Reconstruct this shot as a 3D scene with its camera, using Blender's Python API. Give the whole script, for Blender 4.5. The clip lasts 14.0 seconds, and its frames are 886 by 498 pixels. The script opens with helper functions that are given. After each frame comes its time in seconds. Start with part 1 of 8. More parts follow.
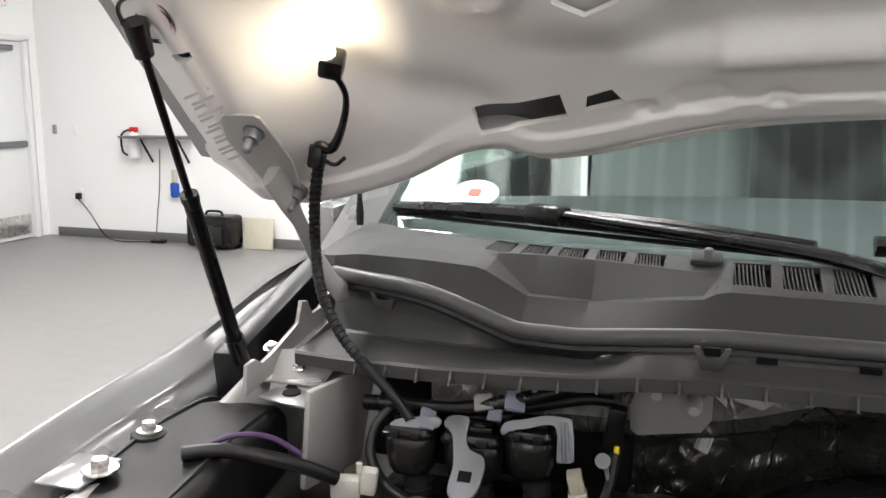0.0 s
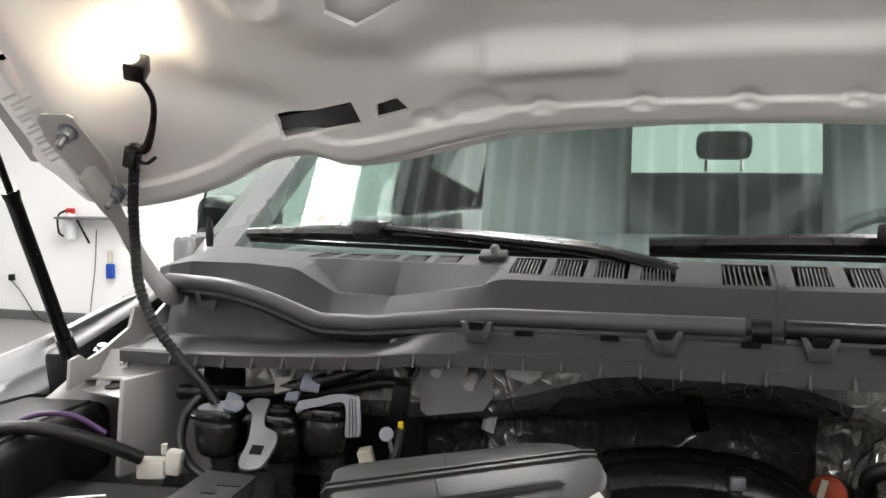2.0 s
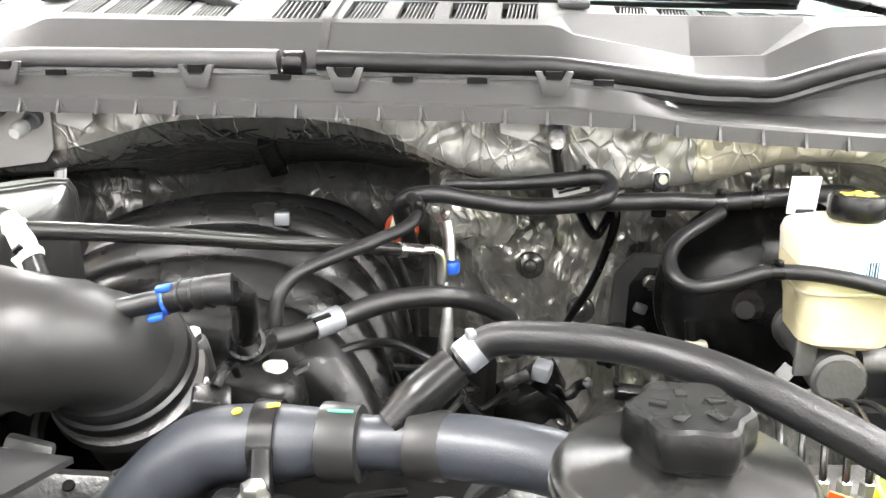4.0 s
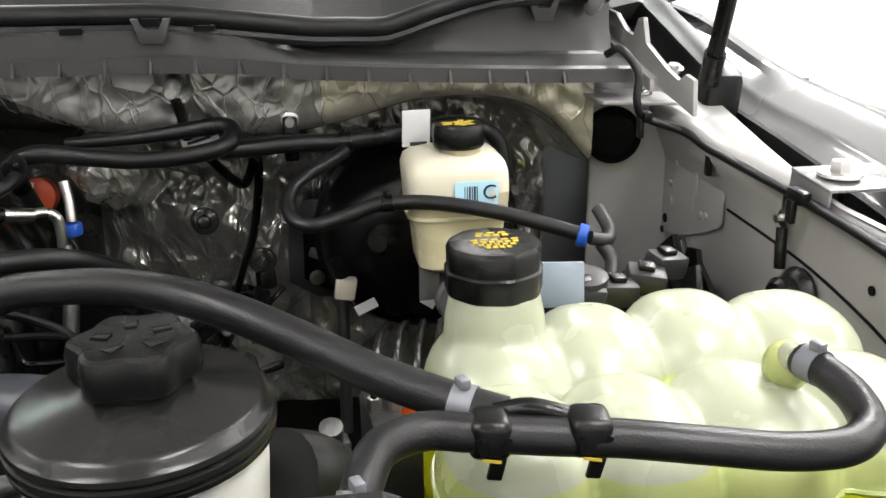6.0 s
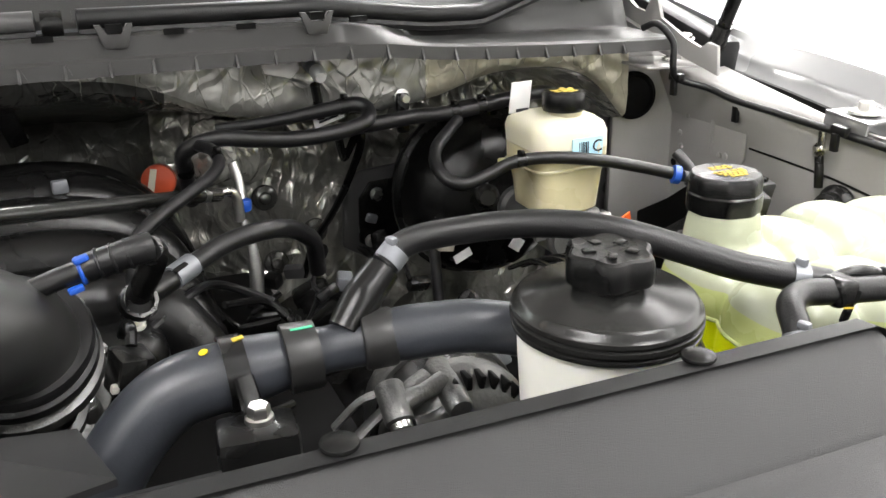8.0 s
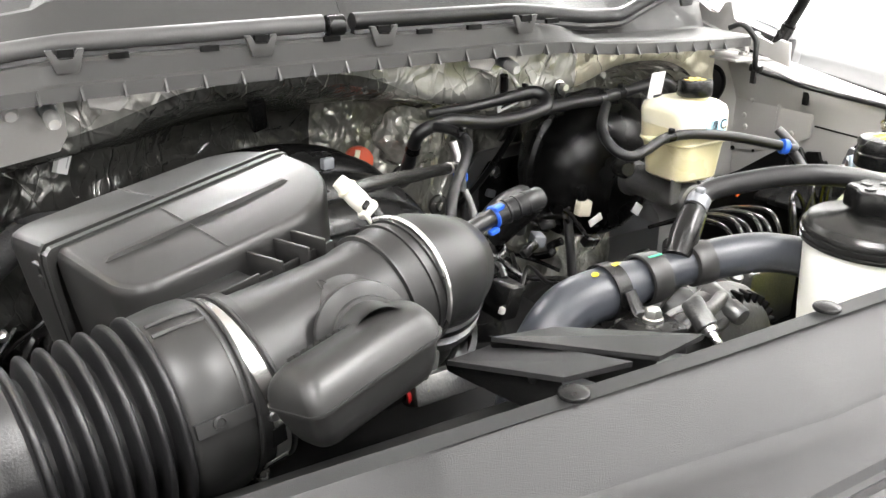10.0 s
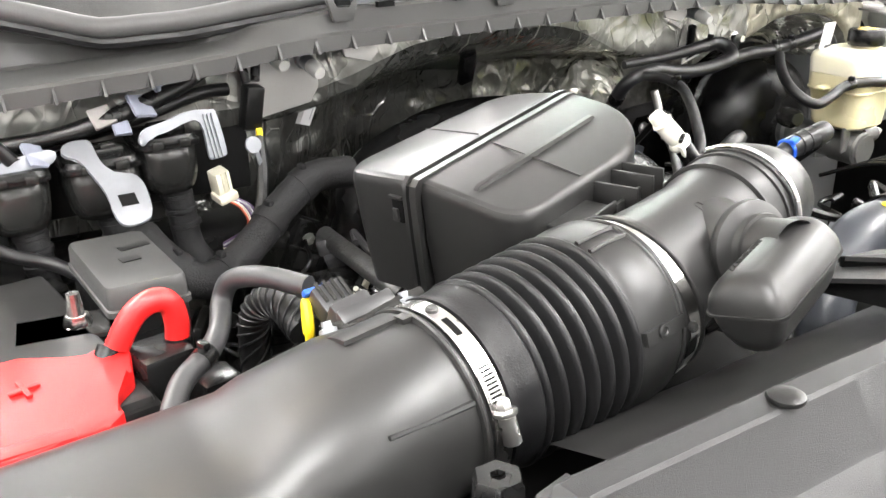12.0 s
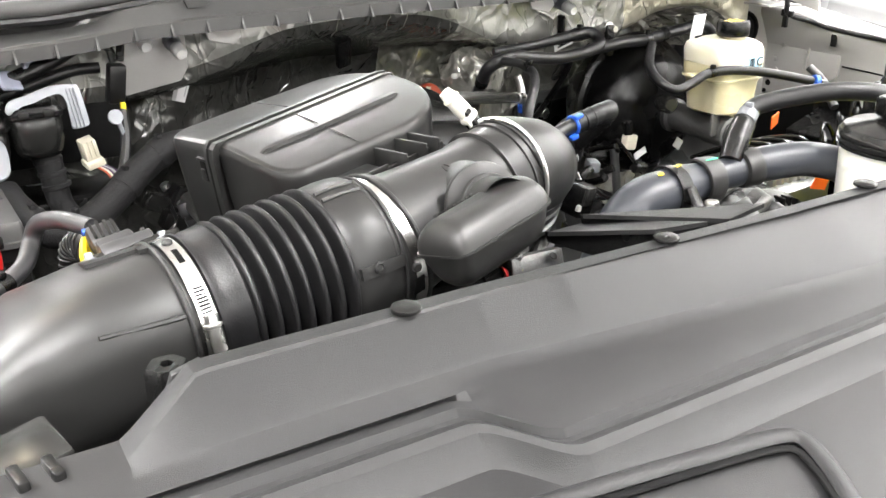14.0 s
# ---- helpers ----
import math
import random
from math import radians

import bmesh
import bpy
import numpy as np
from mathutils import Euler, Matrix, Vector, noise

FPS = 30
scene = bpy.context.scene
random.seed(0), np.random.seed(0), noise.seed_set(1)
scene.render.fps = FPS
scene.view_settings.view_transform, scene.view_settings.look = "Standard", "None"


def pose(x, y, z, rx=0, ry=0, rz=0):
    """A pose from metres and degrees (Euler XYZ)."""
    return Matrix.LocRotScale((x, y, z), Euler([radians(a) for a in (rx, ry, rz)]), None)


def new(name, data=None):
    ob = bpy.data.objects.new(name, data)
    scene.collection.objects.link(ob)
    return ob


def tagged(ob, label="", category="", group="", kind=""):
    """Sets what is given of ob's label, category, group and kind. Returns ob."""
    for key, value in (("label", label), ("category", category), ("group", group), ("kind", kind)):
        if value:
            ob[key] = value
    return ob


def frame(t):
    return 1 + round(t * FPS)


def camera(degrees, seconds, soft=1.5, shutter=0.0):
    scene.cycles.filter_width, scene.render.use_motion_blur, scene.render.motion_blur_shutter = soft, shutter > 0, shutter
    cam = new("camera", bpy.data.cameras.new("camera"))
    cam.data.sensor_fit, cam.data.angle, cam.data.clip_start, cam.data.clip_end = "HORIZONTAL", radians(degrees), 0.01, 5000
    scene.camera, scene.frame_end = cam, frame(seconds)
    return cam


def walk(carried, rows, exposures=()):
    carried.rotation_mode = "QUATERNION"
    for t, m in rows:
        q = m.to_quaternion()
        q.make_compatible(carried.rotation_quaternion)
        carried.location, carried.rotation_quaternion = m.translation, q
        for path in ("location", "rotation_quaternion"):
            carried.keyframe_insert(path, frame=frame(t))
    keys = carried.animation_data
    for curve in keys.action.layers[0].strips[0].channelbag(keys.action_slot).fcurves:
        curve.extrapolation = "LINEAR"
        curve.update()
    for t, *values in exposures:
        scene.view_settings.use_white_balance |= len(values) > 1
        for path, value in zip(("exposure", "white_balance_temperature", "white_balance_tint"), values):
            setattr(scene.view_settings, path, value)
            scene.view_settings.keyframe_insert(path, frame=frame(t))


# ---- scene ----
cam = camera(52.8, 14.0)
METRES, EYE, TILT, LEAN, TURN = 2.4, 1.6, -10.0, 0.0, 18.5
ROWS = [
    (0.0, 0.0, 0.0, 0.0, -0.0, 0.0, -0.0),
    (0.5, 0.0129, -0.0104, 0.0009, 0.62, 3.21, -0.45),
    (1.0, 0.0364, -0.0261, -0.0057, 1.22, 4.57, -0.65),
    (1.5, 0.0595, -0.0364, -0.0214, 0.43, 4.97, -0.47),
    (2.0, 0.0776, -0.0395, -0.0511, -2.9, 5.93, 0.1),
    (2.5, 0.1097, -0.038, -0.0695, -5.41, 1.11, 0.55),
    (3.0, 0.1366, -0.04, -0.0755, -7.74, -3.34, 0.86),
    (3.5, 0.1728, -0.0422, -0.0811, -10.03, -5.72, 1.48),
    (4.0, 0.2098, -0.0463, -0.0827, -13.11, -6.78, 1.68),
    (6.5, 0.2799, -0.0809, -0.0947, -30.04, -11.39, 5.75),
    (7.0, 0.2257, -0.0748, -0.0827, -34.07, -12.6, 5.94),
    (7.5, 0.1603, -0.0621, -0.0785, -37.9, -13.12, 6.92),
    (10.0, -0.0709, 0.0111, -0.0481, -49.34, -14.81, 7.54),
    (10.5, -0.1092, 0.0491, -0.0452, -51.2, -15.31, 7.7),
    (11.0, -0.1323, 0.0707, -0.0434, -51.69, -15.61, 7.95),
    (11.5, -0.1536, 0.0888, -0.0449, -51.51, -15.85, 8.24),
    (12.0, -0.1616, 0.0952, -0.0455, -50.42, -16.16, 8.47),
    (12.5, -0.1356, 0.0856, -0.0441, -48.94, -16.4, 8.55),
    (13.0, -0.0972, 0.0545, -0.035, -48.36, -16.75, 8.21),
    (13.5, -0.1038, 0.0219, -0.0367, -48.4, -16.76, 8.03),
    (14.0, -0.1428, -0.0036, -0.0592, -48.73, -16.31, 8.09),
]
walk(cam, [(t, pose(-0.27, 0, EYE, TILT, LEAN, TURN) @ pose(METRES * x, METRES * y, METRES * z, 90 + pitch, roll, yaw)) for t, x, y, z, yaw, pitch, roll in ROWS],
     exposures=[(0.0, 0.22), (0.5, -0.02), (1.0, -0.06), (2.0, 0.35), (2.5, 1.2), (3.0, 2.1), (3.5, 2.45), (4.2, 2.72), (6.3, 0.65), (7.0, 0.72), (7.5, 0.93), (9.8, 2.1), (10.5, 2.18), (12.5, 2.38), (14.0, 2.22)])


# ---- light ----
world = bpy.data.worlds.new("world")
scene.world = world
world.use_nodes = True
world.node_tree.nodes["Background"].inputs[0].default_value = (0.9, 0.95, 1.0, 1)
world.node_tree.nodes["Background"].inputs[1].default_value = 0.25


def area_lamp(x, y, z, sx, sy, watts, colour=(1.0, 0.972, 0.965)):
    data = bpy.data.lights.new("added_lamp_light", "AREA")
    data.shape, data.size, data.size_y, data.energy, data.color = "RECTANGLE", sx, sy, watts, colour
    ob = new("added_lamp_light", data)
    ob.matrix_world = pose(x, y, z)
    return ob


# Unseen lamps, added and placed to balance light on hood, cowl and bay.
LAMP_ROWS = [(-4.2, 5.6, 80), (-1.3, 4.6, 60), (1.3, 4.6, 60), (4.0, 5.6, 60), (-2.8, 2.4, 110), (2.8, 2.4, 110), (-5.4, 0.9, 35), (4.4, 0.6, 35), (-1.5, -0.9, 50), (1.5, -0.9, 50), (-4.8, -2.6, 22), (4.4, -2.6, 22), (-2.0, -6.2, 65), (2.0, -6.2, 65)]
for lx, ly, watts in LAMP_ROWS:
    area_lamp(lx, ly, 3.83, 0.5, 1.9, watts)


# ---- materials ----
def material(name, colour, rough=0.5, metal=0.0, grain=0.0, grain_scale=60.0, blotch=0.12, blotch_scale=6.0, bump=0.0, bump_scale=400.0,
             coat=0.0, transmission=0.0, subsurface=0.0, emit=0.0, ior=1.45, random_tint=0.0):
    m = bpy.data.materials.new(name)
    m.use_nodes = True
    nodes, links = m.node_tree.nodes, m.node_tree.links
    b = nodes["Principled BSDF"]
    b.inputs["Base Color"].default_value = (*colour, 1)
    b.inputs["Roughness"].default_value, b.inputs["Metallic"].default_value, b.inputs["IOR"].default_value = rough, metal, ior
    b.inputs["Coat Weight"].default_value = coat
    b.inputs["Transmission Weight"].default_value = transmission
    if subsurface:
        b.inputs["Subsurface Weight"].default_value = subsurface
        b.inputs["Subsurface Radius"].default_value = (0.03, 0.03, 0.02)
        b.inputs["Subsurface Scale"].default_value = 0.6
    if emit:
        b.inputs["Emission Color"].default_value = (*colour, 1)
        b.inputs["Emission Strength"].default_value = emit
    where = nodes.new("ShaderNodeTexCoord").outputs["Object"]

    def noise_at(scale, detail=4.0):
        n = nodes.new("ShaderNodeTexNoise")
        n.inputs["Scale"].default_value, n.inputs["Detail"].default_value = scale, detail
        links.new(where, n.inputs["Vector"])
        return n.outputs["Fac"]

    if blotch or grain:
        big, small = noise_at(blotch_scale), noise_at(grain_scale, 6.0)
        add = nodes.new("ShaderNodeMath")
        add.operation = "MULTIPLY_ADD"
        links.new(big, add.inputs[0])
        add.inputs[1].default_value, add.inputs[2].default_value = 2 * blotch, 1 - blotch
        add2 = nodes.new("ShaderNodeMath")
        add2.operation = "MULTIPLY_ADD"
        links.new(small, add2.inputs[0])
        add2.inputs[1].default_value = 2 * grain
        shift = nodes.new("ShaderNodeMath")
        shift.operation = "SUBTRACT"
        links.new(add.outputs[0], shift.inputs[0])
        shift.inputs[1].default_value = grain
        links.new(shift.outputs[0], add2.inputs[2])
        mul = nodes.new("ShaderNodeVectorMath")
        mul.operation = "SCALE"
        mul.inputs[0].default_value = colour
        links.new(add2.outputs[0], mul.inputs["Scale"])
        links.new(mul.outputs[0], b.inputs["Base Color"])
        r = nodes.new("ShaderNodeMath")
        r.operation = "MULTIPLY_ADD"
        links.new(big, r.inputs[0])
        r.inputs[1].default_value, r.inputs[2].default_value = 0.25, rough - 0.125
        r.use_clamp = True
        links.new(r.outputs[0], b.inputs["Roughness"])
    if bump:
        bm_node = nodes.new("ShaderNodeBump")
        bm_node.inputs["Strength"].default_value, bm_node.inputs["Distance"].default_value = bump, 0.002
        links.new(noise_at(bump_scale, 3.0), bm_node.inputs["Height"])
        links.new(bm_node.outputs[0], b.inputs["Normal"])
    return m


PAINT = material("silver_paint", (0.84, 0.82, 0.80), 0.36, 0.08, 0.02, 900, 0.05, 3, 0.03, 60, coat=0.4)
WHITE_PAINT = material("white_paint", (0.25, 0.25, 0.25), 0.28, 0.35, 0.01, 300, 0.04, 2, coat=0.6)
FAINT = material("faint_label", (0.66, 0.65, 0.64), 0.5)
APRON = material("apron_paint", (0.35, 0.343, 0.332), 0.38, 0.15, 0.03, 300, 0.08, 8, 0.05, 150)
STRUT = material("black_enamel", (0.005, 0.005, 0.005), 0.25, 0, 0.05, 200, 0.1, 10, ior=1.3)
BLACK = material("black_plastic", (0.005, 0.005, 0.005), 0.26, 0, 0.1, 240, 0.2, 14, 0.12, 900, ior=1.38)
SATIN = material("satin_black_plastic", (0.012, 0.012, 0.0115), 0.23, 0, 0.08, 300, 0.25, 10, 0.06, 1200, ior=1.42)
MATT = material("matt_grey_black_plastic", (0.014, 0.0139, 0.0136), 0.39, 0, 0.10, 500, 0.25, 9, 0.07, 1300)
COVER = material("textured_grey_black_plastic", (0.015, 0.015, 0.0155), 0.44, 0, 0.12, 700, 0.12, 5, 0.3, 1500, ior=1.38)
COWL = material("weathered_grey_plastic", (0.041, 0.041, 0.040), 0.52, 0, 0.1, 800, 0.1, 6, 0.25, 1300, ior=1.31)
COWL_LOW = material("dull_grey_plastic", (0.040, 0.040, 0.039), 0.42, 0, 0.06, 500, 0.12, 9, 0.12, 900)
RUBBER = material("black_rubber", (0.008, 0.008, 0.0085), 0.36, 0, 0.12, 300, 0.2, 20, 0.15, 700, ior=1.4)
SEAL = material("grey_seal_rubber", (0.06, 0.06, 0.06), 0.42, 0, 0.08, 300, 0.15, 12, 0.1, 500)
HOSE_BLUE = material("blue_black_rubber", (0.028, 0.031, 0.037), 0.38, 0, 0.1, 300, 0.15, 16, 0.1, 600)
# Near-black: puts the shade of holes and gaps into colour; also on black parts.
DARK = material("black_and_recess_shade", (0.003, 0.003, 0.003), 0.6, 0, 0.1, 100, 0.2, 10, ior=1.2)


def foil_material(name, colour, rough, strength, metal=0.7, crumple=0.1):
    """Wrinkled film: smooth swells crossed by thin sharp creases of two sizes, with some crumpled facets."""
    m = material(name, colour, rough, metal, 0.25, 90, 0.35, 8)
    nodes, links = m.node_tree.nodes, m.node_tree.links
    where = nodes.new("ShaderNodeTexCoord").outputs["Object"]
    warp = nodes.new("ShaderNodeTexNoise")
    warp.inputs["Scale"].default_value, warp.inputs["Detail"].default_value = 7, 3
    links.new(where, warp.inputs["Vector"])
    mixed = nodes.new("ShaderNodeVectorMath")
    mixed.operation = "MULTIPLY_ADD"
    links.new(warp.outputs["Color"], mixed.inputs[0])
    mixed.inputs[1].default_value = (0.08, 0.08, 0.08)
    links.new(where, mixed.inputs[2])

    def added(value, amount, before):
        k = nodes.new("ShaderNodeMath")
        k.operation = "MULTIPLY_ADD"
        links.new(value, k.inputs[0])
        k.inputs[1].default_value, k.inputs[2].default_value = amount, 0.0
        if before is not None:
            links.new(before, k.inputs[2])
        return k.outputs[0]

    total = added(warp.outputs["Fac"], 0.9, None)
    for scale, amount, turn in ((15.0, 1.3, 0.5), (37.0, 0.55, 1.3)):
        spin = nodes.new("ShaderNodeMapping")
        spin.inputs["Rotation"].default_value = (turn, 0.6 * turn, 1.7 * turn)
        spin.inputs["Scale"].default_value = (1.0, 0.7, 0.55)
        links.new(mixed.outputs[0], spin.inputs["Vector"])
        cells = nodes.new("ShaderNodeTexVoronoi")
        cells.feature = "DISTANCE_TO_EDGE"
        cells.inputs["Scale"].default_value = scale
        links.new(spin.outputs[0], cells.inputs["Vector"])
        ridge = nodes.new("ShaderNodeMath")
        ridge.operation = "MINIMUM"
        links.new(cells.outputs["Distance"], ridge.inputs[0])
        ridge.inputs[1].default_value = 0.045
        total = added(ridge.outputs[0], -amount, total)
        facets = nodes.new("ShaderNodeTexVoronoi")
        facets.distance = "MANHATTAN"
        facets.inputs["Scale"].default_value = scale * 1.4
        links.new(spin.outputs[0], facets.inputs["Vector"])
        total = added(facets.outputs["Distance"], crumple * 15.0 / scale, total)
    b = nodes.new("ShaderNodeBump")
    b.inputs["Strength"].default_value, b.inputs["Distance"].default_value = strength, 0.024
    links.new(total, b.inputs["Height"])
    links.new(b.outputs[0], nodes["Principled BSDF"].inputs["Normal"])
    return m


# Dark, bright and grey tones put light and shade into one film's colour.
FOIL_DARK = foil_material("shaded_dark_film", (0.13, 0.13, 0.122), 0.22, 1.0, 0.6, 0.18)
FOIL = foil_material("lit_bright_film", (0.52, 0.515, 0.47), 0.20, 1.0, 0.65, 0.42)
FOIL_BAND = foil_material("lit_grey_film", (0.30, 0.297, 0.28), 0.28, 0.80, 0.55, 0.07)
FOIL_CREAM = foil_material("cream_film", (0.48, 0.455, 0.36), 0.30, 0.80, 0.55, 0.12)
DULL_BLACK = material("dull_black_plastic", (0.006, 0.006, 0.006), 0.5, 0, 0.15, 300, 0.25, 12, 0.12, 800, ior=1.32)
CAST_GREY = material("grey_cast_alloy", (0.12, 0.12, 0.117), 0.48, 0.5, 0.15, 220, 0.15, 30, 0.3, 300)
HEADLINER = material("pale_headliner_cloth", (0.55, 0.54, 0.52), 0.85, 0, 0.1, 400, 0.05, 8, 0.1, 600)
LOOM = material("matt_cloth_tape", (0.010, 0.010, 0.0105), 0.65, 0, 0.2, 260, 0.25, 30, 0.4, 500, ior=1.3)
PALE_TAPE = material("pale_creased_tape", (0.15, 0.142, 0.135), 0.45, 0, 0.2, 150, 0.25, 60, 0.3, 300)
STEEL = material("bright_steel", (0.62, 0.61, 0.59), 0.28, 1.0, 0.05, 200, 0.1, 20)
ZINC = material("zinc_plate", (0.19, 0.198, 0.215), 0.40, 0.4, 0.05, 200, 0.1, 20)
ALLOY = material("cast_aluminium", (0.15, 0.15, 0.147), 0.46, 0.9, 0.2, 200, 0.2, 30, 0.4, 300)
TANK = material("milky_plastic", (0.34, 0.36, 0.26), 0.26, 0, 0.02, 200, 0.05, 12, 0.03, 300, subsurface=0.15)
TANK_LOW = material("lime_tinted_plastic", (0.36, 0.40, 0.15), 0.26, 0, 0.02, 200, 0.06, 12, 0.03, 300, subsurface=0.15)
COOLANT = material("lime_coolant", (0.60, 0.66, 0.003), 0.30, 0, 0.0, 200, 0.05, 8, subsurface=0.5)
RESERVOIR = material("cream_plastic", (0.58, 0.53, 0.34), 0.30, 0, 0.03, 200, 0.08, 18, 0.03, 300, subsurface=0.4)
RES_PALE = material("pale_cream_plastic", (0.66, 0.63, 0.50), 0.32, 0, 0.03, 200, 0.08, 18, 0.03, 300, subsurface=0.4)
PS_WHITE = material("white_reservoir_plastic", (0.74, 0.74, 0.68), 0.35, 0, 0.02, 200, 0.05, 15, subsurface=0.3)
CAP_WHITE = material("translucent_cap", (0.40, 0.40, 0.39), 0.35, 0, 0.03, 200, 0.05, 15)
WHITE = material("white_plastic", (0.50, 0.49, 0.44), 0.4, 0, 0.03, 200, 0.05, 15)
PAPER = material("white_label", (0.66, 0.66, 0.66), 0.55, 0, 0.02, 200, 0.04, 15)
PALE_BLUE = material("pale_blue_label", (0.45, 0.72, 0.85), 0.5, 0, 0.0, 100, 0.03, 20)
BLUE = material("blue_clip", (0.012, 0.07, 0.38), 0.4, 0, 0.02, 100, 0.05, 30)
ORANGE = material("orange_tag", (0.85, 0.13, 0.02), 0.5, 0, 0.02, 100, 0.05, 30)
RUST = material("orange_red_plastic", (0.42, 0.06, 0.02), 0.5, 0, 0.05, 100, 0.1, 30)
RED = material("red_plastic", (0.50, 0.010, 0.010), 0.42, 0, 0.03, 100, 0.06, 20, 0.1, 800)
YELLOW = material("yellow_plastic", (0.60, 0.45, 0.01), 0.45, 0, 0.03, 100, 0.05, 30)
YELLOW_INK = material("yellow_ink", (0.44, 0.33, 0.03), 0.6, 0, 0.05, 300, 0.05, 30)
GREY_INK = material("pale_grey_ink", (0.32, 0.33, 0.34), 0.6, 0, 0.1, 300, 0.1, 30)
BLACK_INK = material("black_ink", (0.012, 0.014, 0.02), 0.6, 0, 0.05, 300, 0.05, 30)
GREEN = material("green_ink", (0.05, 0.42, 0.22), 0.5)
PURPLE = material("purple_wire", (0.05, 0.02, 0.075), 0.45)
CONNECTOR = material("beige_connector", (0.55, 0.52, 0.42), 0.45, 0, 0.05, 200, 0.08, 30)
GLASS_FOG = material("clear_plastic", (0.22, 0.26, 0.30), 0.2, 0, 0.02, 100, 0.05, 20)
TAPE = material("blue_grey_tape", (0.15, 0.16, 0.20), 0.5, 0, 0.1, 200, 0.15, 30)
WALL = material("white_wall_paint", (0.86, 0.86, 0.85), 0.6, 0, 0.01, 60, 0.02, 0.6, 0.08, 90)
DOOR_PAINT = material("white_door_paint", (0.80, 0.81, 0.81), 0.45, 0, 0.01, 60, 0.03, 1.5)
FLOOR = material("sealed_concrete", (0.25, 0.244, 0.236), 0.42, 0, 0.10, 9, 0.14, 0.9, 0.05, 40)
SKIRTING = material("grey_skirting", (0.13, 0.13, 0.13), 0.5, 0, 0.05, 60, 0.08, 3)
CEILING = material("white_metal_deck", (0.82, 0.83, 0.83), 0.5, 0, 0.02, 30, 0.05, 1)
# Same deck toned darker between ribs, for streaks of light in the windshield.
DECK_FIELD = material("shaded_deck_field", (0.42, 0.43, 0.43), 0.5, 0, 0.02, 30, 0.05, 1)
GREY_PLUG = material("dark_grey_plug", (0.022, 0.022, 0.023), 0.42, 0, 0.1, 200, 0.15, 20)
SEAT = material("grey_cloth", (0.22, 0.225, 0.23), 0.8, 0, 0.15, 400, 0.1, 8, 0.2, 500)
DASH = material("dark_dash_plastic", (0.07, 0.073, 0.077), 0.6, 0, 0.05, 400, 0.1, 8, 0.1, 900)
BULB = material("lit_bulb", (1.0, 0.86, 0.62), 0.4, 0, 0, 60, 0, 6, emit=50.0)
TUBE_LIGHT = material("lit_diffuser", (1.0, 0.99, 0.96), 0.4, 0, 0, 60, 0, 6, emit=9.0)

GLASS = bpy.data.materials.new("green_glass")
GLASS.use_nodes = True
PRIVACY = material("privacy_glass", (0.02, 0.024, 0.024), 0.05, 0, 0, 60, 0.0, 6)
_g = GLASS.node_tree.nodes["Principled BSDF"]
_g.inputs["Base Color"].default_value = (0.76, 0.90, 0.86, 1)
_g.inputs["Roughness"].default_value = 0.02
_g.inputs["Transmission Weight"].default_value = 1.0
_g.inputs["IOR"].default_value = 1.5


TINTED = GLASS.copy()
TINTED.name = "tinted_glass"
_t = TINTED.node_tree.nodes["Principled BSDF"]
_t.inputs["Base Color"].default_value = (0.42, 0.52, 0.47, 1)

# ---- shapes ----
V = Vector


def smooth_line(pts, n=6):
    """Points of a Catmull-Rom curve through pts."""
    pts = [V(p) for p in pts]
    ext = [2 * pts[0] - pts[1], *pts, 2 * pts[-1] - pts[-2]]
    out = []
    for i in range(1, len(ext) - 2):
        a, b, c, d = ext[i - 1:i + 3]
        for k in range(n):
            s = k / n
            out.append(0.5 * (2 * b + (c - a) * s + (2 * a - 5 * b + 4 * c - d) * s * s + (3 * b - a - 3 * c + d) * s ** 3))
    out.append(pts[-1])
    return out


def loft(bm, rings, closed=True, caps=True):
    rows = [[bm.verts.new(p) for p in ring] for ring in rings]
    for a, b in zip(rows, rows[1:]):
        n = len(a)
        for i in range(n if closed else n - 1):
            j = (i + 1) % n
            bm.faces.new((a[i], a[j], b[j], b[i]))
    if caps and closed:
        bm.faces.new(list(reversed(rows[0])))
        bm.faces.new(rows[-1])
    return bm


def frames_along(pts, up=(0, 0, 1)):
    """At each point: side and normal, carried along the line without twist."""
    out, n = [], None
    for i, p in enumerate(pts):
        d = (pts[min(i + 1, len(pts) - 1)] - pts[max(i - 1, 0)]).normalized()
        if n is None:
            u = V(up)
            if abs(d.dot(u)) > 0.95:
                u = V((1, 0, 0))
            n = (u - d * u.dot(d)).normalized()
        else:
            n = (n - d * n.dot(d)).normalized()
        out.append((n.cross(d), n))
    return out


def tube(pts, r, seg=12, n=6, bm=None, up=(0, 0, 1), flat=1.0, caps=True):
    """A round hose through pts; r is a radius or one radius a point; flat squeezes its height."""
    bm = bm or bmesh.new()
    line = smooth_line(pts, n) if n > 1 else [V(p) for p in pts]
    rad = [r] * len(pts) if isinstance(r, (int, float)) else list(r)
    rings = []
    fr = frames_along(line, up)
    for i, p in enumerate(line):
        s = i / max(n, 1)
        k = min(int(s), len(rad) - 2)
        rr = rad[k] + (rad[k + 1] - rad[k]) * min(1, s - k)
        side, nor = fr[i]
        rings.append([p + side * (rr * math.cos(2 * math.pi * j / seg)) + nor * (rr * flat * math.sin(2 * math.pi * j / seg)) for j in range(seg)])
    return loft(bm, rings, caps=caps)


